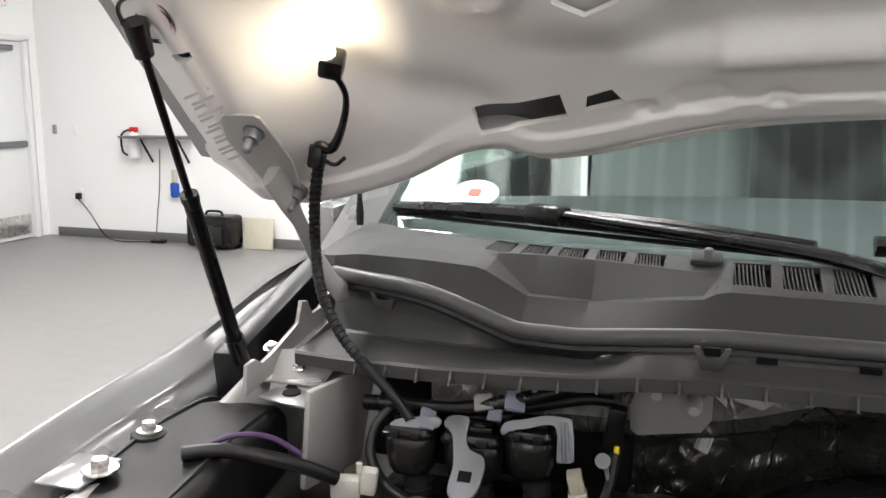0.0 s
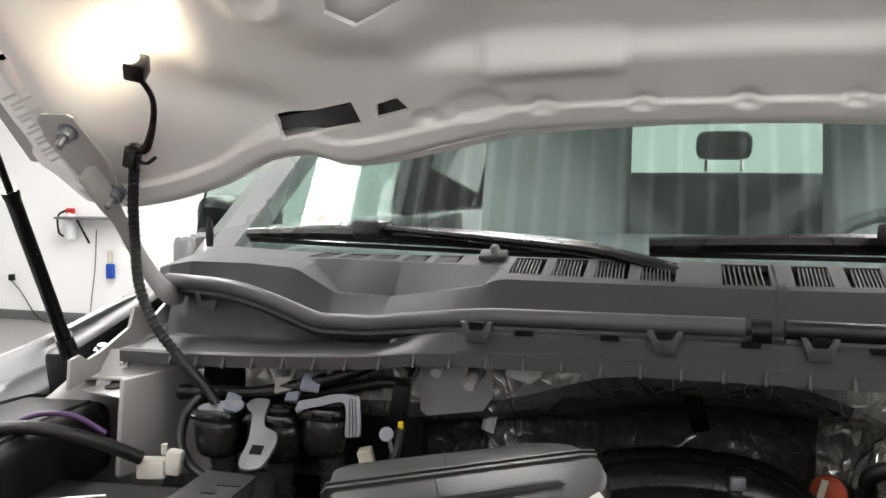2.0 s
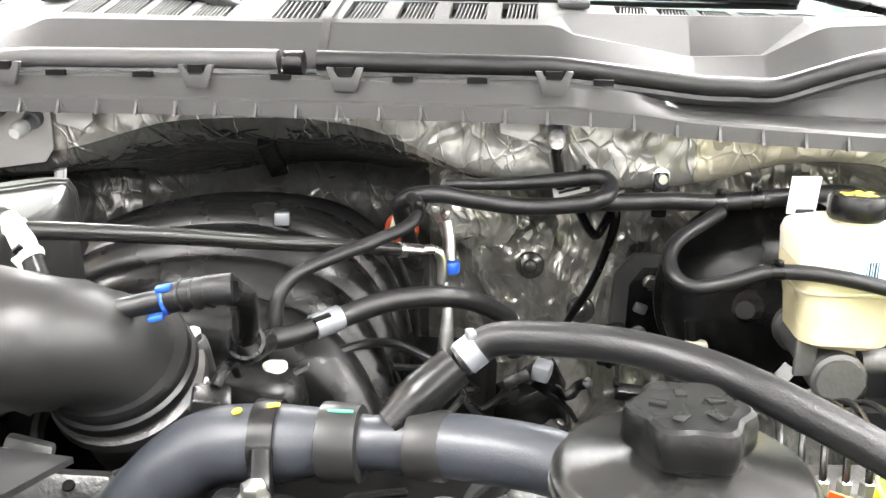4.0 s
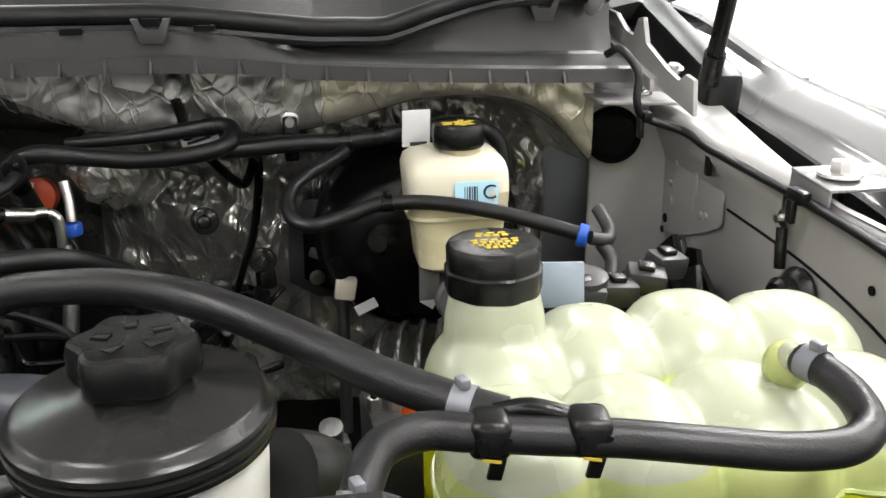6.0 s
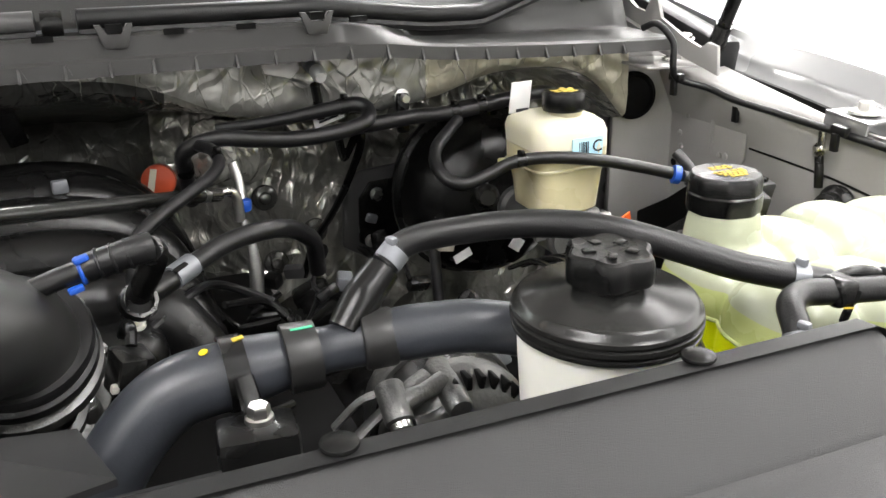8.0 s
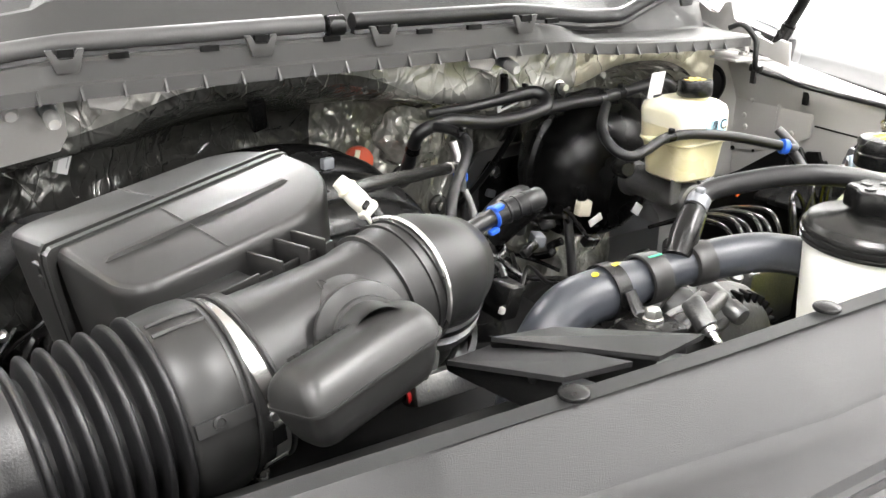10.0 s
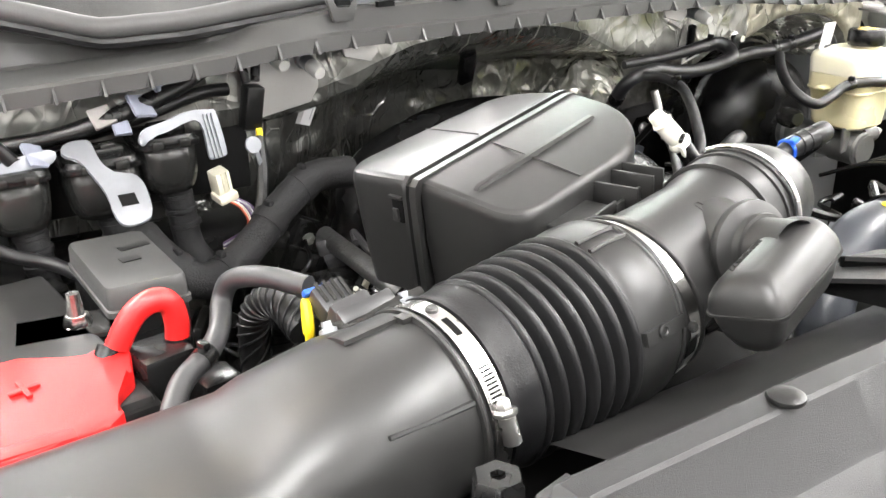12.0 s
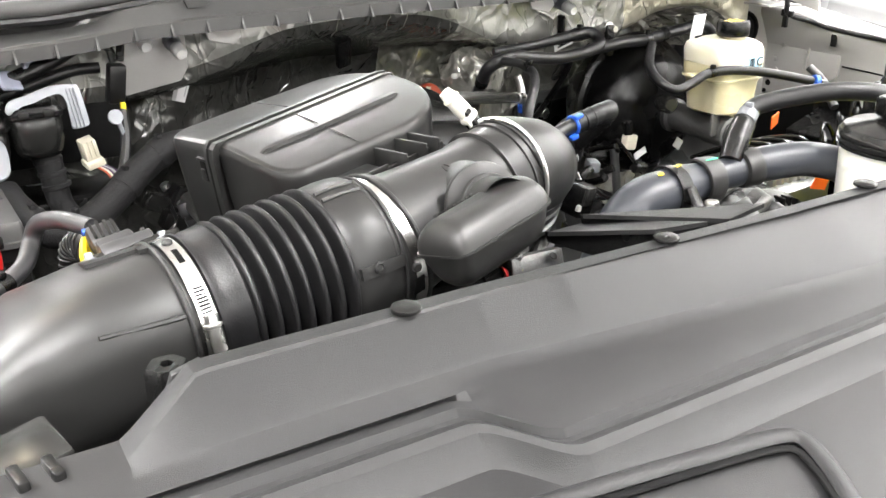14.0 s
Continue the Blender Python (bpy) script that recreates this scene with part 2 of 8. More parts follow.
def axes_for(axis):
    z = V(axis).normalized()
    x = V((1, 0, 0)) if abs(z.x) < 0.9 else V((0, 1, 0))
    x = (x - z * x.dot(z)).normalized()
    return x, z.cross(x), z


def lathe(profile, origin, axis=(0, 0, 1), seg=28, bm=None, lobes=0, depth=0.0, caps=True):
    """A turned body: profile of (radius, height) along the axis; lobes and depth scallop its rim."""
    bm = bm or bmesh.new()
    x, y, z = axes_for(axis)
    o = V(origin)
    rings = []
    for r, h in profile:
        ring = []
        for j in range(seg):
            a = 2 * math.pi * j / seg
            k = r * (1 + depth * math.cos(lobes * a)) if lobes else r
            ring.append(o + x * (k * math.cos(a)) + y * (k * math.sin(a)) + z * h)
        rings.append(ring)
    return loft(bm, rings, caps=caps)


def box(centre, size, turn=(0, 0, 0), bevel=0.0, seg=2, bm=None):
    bm = bm or bmesh.new()
    made = bmesh.ops.create_cube(bm, size=1.0, matrix=pose(*centre, *turn) @ Matrix.Diagonal((*size, 1)))
    if bevel:
        edges = list({e for v in made["verts"] for e in v.link_edges})
        bmesh.ops.bevel(bm, geom=edges, offset=bevel, segments=seg, profile=0.5, affect="EDGES")
    return bm


def prism(outline, origin, right, up, depth, bevel=0.0, bm=None):
    """A plate: a flat outline (a, b) in the axes right and up, pushed back by depth along right x up."""
    bm = bm or bmesh.new()
    right, up = V(right).normalized(), V(up).normalized()
    out = right.cross(up)
    o = V(origin)
    a = [bm.verts.new(o + right * p[0] + up * p[1]) for p in outline]
    b = [bm.verts.new(o + right * p[0] + up * p[1] - out * depth) for p in outline]
    n = len(a)
    bm.faces.new(a)
    bm.faces.new(list(reversed(b)))
    for i in range(n):
        j = (i + 1) % n
        bm.faces.new((a[j], a[i], b[i], b[j]))
    if bevel:
        bmesh.ops.bevel(bm, geom=list(bm.edges), offset=bevel, segments=2, profile=0.5, affect="EDGES")
    return bm


def rounded(w, h, r, n=4):
    """The outline of a rounded rectangle about the origin."""
    pts = []
    for cx, cy, a0 in ((w / 2 - r, h / 2 - r, 0), (-w / 2 + r, h / 2 - r, 90), (-w / 2 + r, -h / 2 + r, 180), (w / 2 - r, -h / 2 + r, 270)):
        for k in range(n + 1):
            a = radians(a0 + 90 * k / n)
            pts.append((cx + r * math.cos(a), cy + r * math.sin(a)))
    return pts


def mesh_object(name, bm, mat, sharp=38):
    bmesh.ops.recalc_face_normals(bm, faces=list(bm.faces))
    lim = radians(sharp)
    for f in bm.faces:
        f.smooth = True
    for e in bm.edges:
        if len(e.link_faces) == 2 and e.calc_face_angle(0) > lim:
            e.smooth = False
    me = bpy.data.meshes.new(name)
    bm.to_mesh(me)
    bm.free()
    me.materials.append(mat)
    return new(name, me)


def part(name, bm, mat, parent, label="", sharp=38):
    """One mesh under a thing or a part; its points are given in world metres."""
    ob = mesh_object(name, bm, mat, sharp)
    ob.parent = parent
    if parent.type == "EMPTY":
        ob.matrix_parent_inverse = Matrix.Translation(-parent.location)
    return tagged(ob, label=label)


def thing(name, place, label, category, group="", kind=""):
    ob = new(name)
    ob.location = place
    ob.empty_display_size = 0.02
    return tagged(ob, label, category, group, kind)


def solo(name, bm, mat, label, category, group="", kind="", sharp=38):
    return tagged(mesh_object(name, bm, mat, sharp), label, category, group, kind)


def bolt(parent, place, axis=(0, 0, 1), r=0.009, h=0.008, washer=0.0, mat=None, name="bolt"):
    x, y, z = axes_for(axis)
    bm = bmesh.new()
    if washer:
        lathe([(washer * 0.97, 0), (washer, 0.001), (washer * 0.96, 0.0035), (r, 0.004)], place, axis, 20, bm)
    lathe([(r, 0.002), (r, h * 0.85), (r * 0.85, h)], place, axis, 6, bm)
    return part(name, bm, mat or STEEL, parent)


def lerp_table(table, x):
    """Straight lines between the (x, ...) rows of a table."""
    if x <= table[0][0]:
        return table[0][1:]
    for a, b in zip(table, table[1:]):
        if x <= b[0]:
            k = (x - a[0]) / (b[0] - a[0])
            return tuple(p + (q - p) * k for p, q in zip(a[1:], b[1:]))
    return table[-1][1:]


def ease_table(table, x):
    """As lerp_table, with a smooth curve through the rows."""
    xs = [r[0] for r in table]
    x = min(max(x, xs[0]), xs[-1])
    i = max(0, min(len(xs) - 2, sum(1 for q in xs if q <= x) - 1))
    pts = [V((*r[1:], 0, 0)[:3]) for r in table]
    a, b, c, d = pts[max(i - 1, 0)], pts[i], pts[i + 1], pts[min(i + 2, len(pts) - 1)]
    s = (x - xs[i]) / (xs[i + 1] - xs[i])
    q = 0.5 * (2 * b + (c - a) * s + (2 * a - 5 * b + 4 * c - d) * s * s + (3 * b - a - 3 * c + d) * s ** 3)
    return tuple(q[k] for k in range(len(table[0]) - 1))


def cut_hole(bm, poly):
    """Cut a convex hole (x, y corners, anticlockwise) into a flat sheet in the xy plane. Returns the edges round it."""
    c = V((sum(p[0] for p in poly) / len(poly), sum(p[1] for p in poly) / len(poly)))
    reach = max((V(p) - c).length for p in poly) + 0.05
    n = len(poly)
    for i in range(n):
        a, b = V(poly[i]), V(poly[(i + 1) % n])
        d = b - a
        near = [f for f in bm.faces if (f.calc_center_median().xy - c).length < reach]
        geom = list({e for f in near for e in f.edges}) + list({v for f in near for v in f.verts}) + near
        bmesh.ops.bisect_plane(bm, geom=geom, plane_co=(a.x, a.y, 0), plane_no=(d.y, -d.x, 0), dist=1e-6)
    def inside(p):
        return all((V(poly[(i + 1) % n]) - V(poly[i])).cross(p - V(poly[i])) > -1e-7 for i in range(n))
    dead = [f for f in bm.faces if inside(f.calc_center_median().xy)]
    rim = list({e for f in dead for e in f.edges if any(g not in dead for g in e.link_faces)})
    bmesh.ops.delete(bm, geom=dead, context="FACES")
    return [e for e in rim if e.is_valid]


def sheet(xs, ys):
    bm = bmesh.new()
    rows = [[bm.verts.new((x, y, 0)) for x in xs] for y in ys]
    for a, b in zip(rows, rows[1:]):
        for i in range(len(xs) - 1):
            bm.faces.new((a[i], a[i + 1], b[i + 1], b[i]))
    return bm


def spread(a, b, n):
    return [a + (b - a) * i / n for i in range(n + 1)]


def remeshed(bm, voxel, rounds):
    """One closed skin round overlapping lumps, with softened creases, as a bmesh."""
    me = bpy.data.meshes.new("lump")
    bm.to_mesh(me)
    bm.free()
    ob = new("lump", me)
    r = ob.modifiers.new("skin", "REMESH")
    r.mode, r.voxel_size = "VOXEL", voxel
    s = ob.modifiers.new("soft", "SMOOTH")
    s.factor, s.iterations = 0.5, rounds
    bpy.context.view_layer.update()
    done = bpy.data.meshes.new_from_object(ob.evaluated_get(bpy.context.evaluated_depsgraph_get()))
    bpy.data.objects.remove(ob)
    out = bmesh.new()
    out.from_mesh(done)
    bpy.data.meshes.remove(done)
    return out


def text_mesh(name, words, m, size, mat, parent, label=""):
    """Writing in the built-in font, as a thin mesh at the pose m."""
    c = bpy.data.curves.new(name, "FONT")
    c.body, c.size, c.extrude, c.align_x, c.align_y = words, size, 0.0004, "CENTER", "CENTER"
    ob = new(name, c)
    bpy.context.view_layer.update()
    me = bpy.data.meshes.new_from_object(ob)
    bpy.data.objects.remove(ob)
    me.transform(m)
    me.materials.clear()
    me.materials.append(mat)
    t = new(name, me)
    t.parent = parent
    if parent.type == "EMPTY":
        t.matrix_parent_inverse = Matrix.Translation(-parent.location)
    return tagged(t, label=label)


# ---- the workshop ----
FLOOR_BM = sheet(spread(-9, 9, 18), spread(-9, 9, 18))
for v in FLOOR_BM.verts:
    v.co.z = 0.0
solo("floor", FLOOR_BM, FLOOR, "grey sealed concrete workshop floor", "floor", kind="structure")
solo("wall_north", box((0, 8.2, 2.0), (18, 0.2, 4.0)), WALL, "plain white painted workshop wall", "wall", kind="structure")
wall_west = thing("wall_west", (-7.8, 0, 0), "white painted wall with a door opening", "wall", kind="structure")
part("wall_panel", box((-7.8, -0.96, 2.0), (0.2, 15.92, 4.0)), WALL, wall_west)
part("wall_panel", box((-7.8, 8.05, 2.0), (0.2, 0.1, 4.0)), WALL, wall_west)
part("wall_panel", box((-7.8, 7.5, 3.09), (0.2, 1.0, 1.82)), WALL, wall_west)
solo("wall_east", box((5.3, -0.4, 2.0), (0.2, 17.0, 4.0)), WALL, "plain white painted workshop wall", "wall", kind="structure")
solo("wall_south", box((0, -8.9, 2.0), (18, 0.2, 4.0)), WALL, "plain white painted workshop wall", "wall", kind="structure")
deck = bmesh.new()
ridge = []
for i in range(100):
    x0 = -9 + i * 0.18
    ridge += [(x0, 4.0), (x0 + 0.135, 4.0), (x0 + 0.14, 3.93), (x0 + 0.175, 3.93)]
loft(deck, [[V((x, y, z)) for x, z in ridge] for y in (-9, 9)], closed=False)
# the upper fields take the darker tone, as if shaded between the ribs
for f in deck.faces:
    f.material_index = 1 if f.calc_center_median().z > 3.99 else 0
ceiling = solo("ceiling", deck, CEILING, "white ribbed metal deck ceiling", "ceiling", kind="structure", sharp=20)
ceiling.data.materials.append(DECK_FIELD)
solo("baseboard", box((-1.2, 8.085, 0.05), (12.7, 0.03, 0.10), bevel=0.004), SKIRTING, "dark grey rubber baseboard along the wall", "baseboard", kind="structure")
# housings and glowing diffusers for the added, unseen lamps
for lx, ly, watts in LAMP_ROWS:
    lamp = thing("added_ceiling_lamp", (lx, ly, 3.86), "unseen long ceiling lamp added to light the workshop", "ceiling lamp", "workshop ceiling lamps")
    part("housing", box((lx, ly, 3.90), (0.56, 2.0, 0.06), bevel=0.01), DOOR_PAINT, lamp)
    part("diffuser", box((lx, ly, 3.862), (0.5, 1.9, 0.012), bevel=0.004), TUBE_LIGHT, lamp, "lit white diffuser")

door = thing("door_1", (-7.75, 7.45, 0), "closed white steel door with a kick plate", "door", kind="structure")
leaf = part("leaf", box((-7.74, 7.42, 1.07), (0.05, 0.93, 2.12), bevel=0.004), DOOR_PAINT, door)
part("kick_plate", box((-7.712, 7.42, 0.16), (0.006, 0.86, 0.22), bevel=0.002), STEEL, leaf, "brushed steel kick plate")
part("push_bar", box((-7.69, 7.42, 1.04), (0.05, 0.86, 0.07), bevel=0.012), ZINC, leaf, "white push bar")
part("door_closer", box((-7.69, 7.62, 2.06), (0.06, 0.24, 0.06), bevel=0.012), ZINC, leaf, "grey door closer")
for yy, ww in ((7.92, 0.06), (6.94, 0.06)):
    part("frame_post", box((-7.715, yy, 1.08), (0.09, ww, 2.16), bevel=0.006), DOOR_PAINT, door)
part("frame_head", box((-7.715, 7.43, 2.165), (0.09, 1.10, 0.06), bevel=0.006), DOOR_PAINT, door)
sign = thing("exit_sign", (-7.66, 7.545, 2.5), "white lit sign with red letters over the door", "exit sign")
part("sign_box", box((-7.675, 7.545, 2.57), (0.05, 0.31, 0.17), bevel=0.01), DOOR_PAINT, sign)
text_mesh("lettering", "EXIT", pose(-7.647, 7.545, 2.57, 90, 0, 90), 0.15, RED, sign, "red letters")
outlet = thing("wall_outlet", (-7.23, 8.09, 0.48), "wall outlet with a black plug", "outlet")
part("plate", box((-7.23, 8.095, 0.48), (0.075, 0.012, 0.12), bevel=0.004), DOOR_PAINT, outlet)
part("plug", box((-7.23, 8.06, 0.46), (0.05, 0.06, 0.07), bevel=0.01), BLACK, outlet)
solo("wall_cable", tube([(-7.23, 8.05, 0.43), (-7.1, 8.05, 0.3), (-6.9, 8.04, 0.05), (-6.6, 7.9, 0.012), (-6.3, 7.95, 0.012), (-6.1, 8.03, 0.01)], 0.006, 6), BLACK, "thin black power cord hanging to the floor", "cord")
solo("floor_adapter", box((-6.15, 7.98, 0.02), (0.16, 0.08, 0.035), (0, 0, 12), 0.01), BLACK, "small black power adapter on the floor", "adapter")
solo("light_switch", box((-7.52, 8.094, 1.19), (0.05, 0.014, 0.10), bevel=0.004), GREY_INK, "small grey wall switch", "switch")
solo("wall_switch", box((-7.23, 8.094, 1.18), (0.07, 0.012, 0.11), bevel=0.004), DOOR_PAINT, "small white wall switch plate", "switch")
shelf = thing("wall_shelf", (-6.1, 8.0, 1.13), "narrow dark metal wall shelf on brackets", "shelf")
part("board", box((-6.1, 7.97, 1.13), (0.78, 0.26, 0.025), bevel=0.004), SKIRTING, shelf)
for bx in (-6.25, -5.8):
    part("bracket", tube([(bx, 8.09, 0.86), (bx, 7.90, 1.11)], 0.012, 8, 1), BLACK, shelf)
ext = thing("wall_bottle", (-6.42, 8.0, 0.95), "white bottle with a hose on a wall mount", "extinguisher")
part("body", lathe([(0.05, 0), (0.065, 0.02), (0.065, 0.22), (0.04, 0.27), (0.02, 0.29)], (-6.42, 8.02, 0.9)), DOOR_PAINT, ext)
part("head", box((-6.42, 8.02, 1.20), (0.09, 0.05, 0.06), bevel=0.012), RED, ext, "red head")
part("hose", tube([(-6.46, 8.02, 1.21), (-6.56, 8.0, 1.15), (-6.56, 8.0, 0.98), (-6.5, 8.0, 0.93)], 0.012, 8), BLACK, ext)
soap = thing("hanging_bottle", (-5.965, 8.05, 0.5), "small blue bottle hanging on the wall", "bottle")
part("body", box((-5.965, 8.05, 0.57), (0.09, 0.06, 0.16), bevel=0.02), BLUE, soap)
part("cap", box((-5.965, 8.05, 0.72), (0.05, 0.04, 0.14), bevel=0.012), CONNECTOR, soap)
solo("shelf_cable", tube([(-6.15, 8.08, 1.0), (-6.17, 8.07, 0.6), (-6.2, 8.05, 0.3), (-6.2, 8.0, 0.03)], 0.006, 6), SKIRTING, "thin grey cord hanging from the shelf", "cord")
bag = thing("equipment_case", (-5.4, 7.9, 0), "black wheeled equipment case standing by the wall", "case")
part("body", box((-5.4, 7.9, 0.19), (0.52, 0.28, 0.32), bevel=0.04, seg=3), BLACK, bag)
part("pocket", box((-5.4, 7.75, 0.16), (0.36, 0.05, 0.2), bevel=0.02), SATIN, bag)
part("handle", tube([(-5.5, 7.9, 0.35), (-5.47, 7.9, 0.385), (-5.33, 7.9, 0.385), (-5.3, 7.9, 0.35)], 0.014, 8), SATIN, bag)
for wx in (-5.62, -5.18):
    part("wheel", lathe([(0.035, -0.02), (0.04, -0.012), (0.04, 0.012), (0.035, 0.02)], (wx, 7.97, 0.04), (1, 0, 0)), BLACK, bag)
solo("cardboard_sheet", box((-4.95, 8.0, 0.16), (0.34, 0.03, 0.32), (-8, 0, 0), 0.003), CONNECTOR, "pale cardboard sheet leaning on the wall", "cardboard")

# ---- truck body ----
truck = thing("pickup_truck", (0, 2.4, 0), "silver-white pickup truck with its hood raised", "truck")


def fender(side):
    lift = [(0.1, -0.085), (0.4, -0.055), (0.6, -0.03), (0.85, 0.0), (1.04, 0.016), (1.3, 0.06), (1.6, 0.075)]
    prof = [(0.934, 1.10), (0.934, 1.186), (0.938, 1.195), (0.950, 1.200), (0.956, 1.212), (0.960, 1.218), (0.985, 1.228), (0.992, 1.238), (1.003, 1.240),
            (1.014, 1.228), (1.022, 1.18), (1.028, 1.0), (1.03, 0.6)]
    if side > 0:
        prof = prof[1:]
    rings = []
    for y in spread(0.1, 1.6, 30):
        dz = ease_table(lift, y)[0]
        open_back = max(0.0, y - 1.02) * 0.09
        rings.append([V((side * (x + (open_back if x < 0.99 else open_back * 0.2)), y, z + (dz if z > 0.9 else 0))) for x, z in prof])
    return part("fender", loft(bmesh.new(), rings, closed=False), WHITE_PAINT, truck, "silver-white painted fender", sharp=50)


def apron(side):
    """The inner wing: a wall, a ledge on top and the rounded rail that carries the hinge."""
    ys = spread(0.12, 1.08, 32)
    rings = []
    for y in ys:
        k = max(0.0, min(1.0, (y - (0.72 if side > 0 else 0.93)) / (0.2 if side > 0 else 0.08)))
        k = k * k * (3 - 2 * k)
        rail = 0.045 * k
        inner = 0.872 - 0.03 * k
        if side > 0:
            # the right wing wall carries a wedge-shaped rail that widens towards the hinge
            w = max(0.0, min(1.0, (y - 0.70) / 0.36))
            top, outer = 1.188 + 0.036 * w, 0.880 + 0.038 * w
            rings.append([V((a, y, z)) for a, z in
                          ((0.872, 0.60), (0.872, 1.02), (0.872, 1.13), (0.872 - 0.012 * k, 1.165), (inner, top - 0.014), (inner + 0.003, top - 0.005), (inner + 0.010, top),
                           (outer - 0.006, top + 0.006 * w), (outer, top - 0.002), (outer + 0.001, top - 0.014), (outer, 1.06))])
            continue
        rings.append([V((side * a, y, z)) for a, z in
                      ((inner, 0.60), (inner, 1.02), (inner - 0.004, 1.15), (inner, 1.178 + rail * 0.4), (inner + 0.008, 1.192 + rail * 0.7),
                       (inner + 0.016, 1.197 + rail), (inner + 0.028, 1.196 + rail), (inner + 0.036, 1.188 + rail * 0.8), (inner + 0.040, 1.08))])
    return part("inner_wing", loft(bmesh.new(), rings, closed=False), APRON, truck, "pale painted inner wing panel", sharp=50)


for side in (-1, 1):
    fender(side)
    wing = apron(side)
    # stiffening panel, holes and spot-weld dimples of the inner wing
    if side > 0:
        # a second sheet lapped over the rear corner, with a bead, dimples and holes
        part("panel", prism([(0.892, 1.178), (0.893, 1.110), (0.899, 1.103), (0.940, 1.085), (1.000, 1.062), (1.07, 1.05), (1.07, 1.19)], (0.8690, 0, 0), (0, 1, 0), (0, 0, 1), 0.003, 0.0008), APRON, wing)
        part("bead", tube([(0.8665, 0.965, 1.105), (0.8655, 0.963, 1.13), (0.8655, 0.961, 1.165)], 0.004, 8, 4, flat=0.5), APRON, wing)
        # near-black line draws the shade along the pressed crease
        part("pressed_line_shade", tube([(0.8716, 0.890, 1.128), (0.8716, 0.80, 1.126), (0.8716, 0.716, 1.122), (0.8716, 0.62, 1.108), (0.8716, 0.50, 1.08)], 0.0016, 6, 3), DARK, wing)
        for hy, hz, hr in ((0.5745, 1.135, 0.0075), (0.625, 1.137, 0.0042)):
            part("hole", lathe([(hr, 0), (hr * 0.96, 0.0015)], (0.8712, hy, hz), (-1, 0, 0), 16), DARK, wing)
        for hy, hz, hr in ((1.045, 1.072, 0.006), (1.052, 1.055, 0.0045), (1.005, 1.060, 0.003)):
            part("hole", lathe([(hr, 0), (hr * 0.96, 0.0015)], (0.8655, hy, hz), (-1, 0, 0), 16), DARK, wing)
        for hy, hz in ((0.912, 1.165), (0.922, 1.160), (0.935, 1.168), (0.930, 1.108), (0.943, 1.106), (1.02, 1.150), (1.035, 1.120), (1.03, 1.10)):
            part("rivet", lathe([(0.0050, 0), (0.0046, 0.002), (0.003, 0.003)], (0.8660, hy, hz), (-1, 0, 0), 10), APRON, wing)
    else:
        part("panel", box((side * 0.856, 0.93, 1.05), (0.006, 0.17, 0.22), bevel=0.002), APRON, wing)
    # near-black box gives the wing gap its deep shade
    part("gap_shade", box((side * 0.922, 0.62, 1.11), (0.05, 1.0, 0.02), (2.2, 0, 0)), DARK, truck)
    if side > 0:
        # added black strip and sheet: shade of the right gap and fender cavity
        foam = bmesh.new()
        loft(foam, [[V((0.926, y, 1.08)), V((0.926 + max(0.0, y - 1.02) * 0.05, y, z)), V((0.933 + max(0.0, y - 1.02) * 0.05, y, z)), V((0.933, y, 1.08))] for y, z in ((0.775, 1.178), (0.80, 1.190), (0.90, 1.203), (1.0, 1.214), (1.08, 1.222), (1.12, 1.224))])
        part("gap_shade_strip", foam, DARK, truck, "black strip standing for the shade in the wing gap")
        part("fender_cavity_shade", box((0.968, 0.42, 1.03), (0.010, 0.62, 0.20), (5, 0, 0)), DARK, truck)
    if side > 0:
        part("bolt_tab", box((0.908, 0.728, 1.2035), (0.084, 0.068, 0.0035), (4, 0, 0), 0.0015), WHITE_PAINT, truck)
        part("tab_leg", box((0.8690, 0.730, 1.192), (0.0035, 0.066, 0.024), (4, 0, 0), 0.0012), WHITE_PAINT, truck)
    else:
        part("bolt_tab", box((side * 0.921, 0.725, 1.2025), (0.058, 0.070, 0.0035), (4, 0, 0), 0.002), WHITE_PAINT, truck)
    bolt(truck, (side * 0.893, 0.725, 1.207), r=0.010, h=0.014, washer=0.020)
    if side < 0:
        bolt(truck, (-0.945, 0.66, 1.180), r=0.007, h=0.008, washer=0.012)
    # hinge: base plate on the rail, notched bracket, arm and its bolts on the hood
    outline = [(0, 0), (0.06, 0.016), (0.12, 0.036), (0.235, 0.080), (0.240, 0.104), (0.195, 0.098), (0.168, 0.078), (0.148, 0.074), (0.138, 0.096), (0.124, 0.098),
               (0.116, 0.068), (0.062, 0.044), (0.035, 0.034), (0.022, 0.044), (0.004, 0.040)]
    hinge = part("hood_hinge", prism(outline, (side * 0.850, 0.938, 1.222), (-side * 0.14, 1, 0), (0, 0, 1), 0.006 * side, 0.0012), APRON, truck, "painted steel hood hinge")
    part("hinge_foot", prism([(0.07, 0.018), (0.12, 0.030), (0.23, 0.070), (0.24, 0.088), (0.10, 0.042), (0.07, 0.034)], (side * 0.846, 0.945, 1.220), (-side * 0.14, 1, 0), (0, 0.1, 1), 0.014 * side, 0.0012), APRON, hinge)
    bolt(hinge, (side * 0.852, 1.02, 1.262), (0, -0.3, 1), 0.008, 0.008, 0.012)
    arm = [(0.765, 1.085, 1.335), (0.762, 1.04, 1.345), (0.766, 0.995, 1.388), (0.768, 0.945, 1.450), (0.766, 0.915, 1.480), (0.770, 0.890, 1.512)]
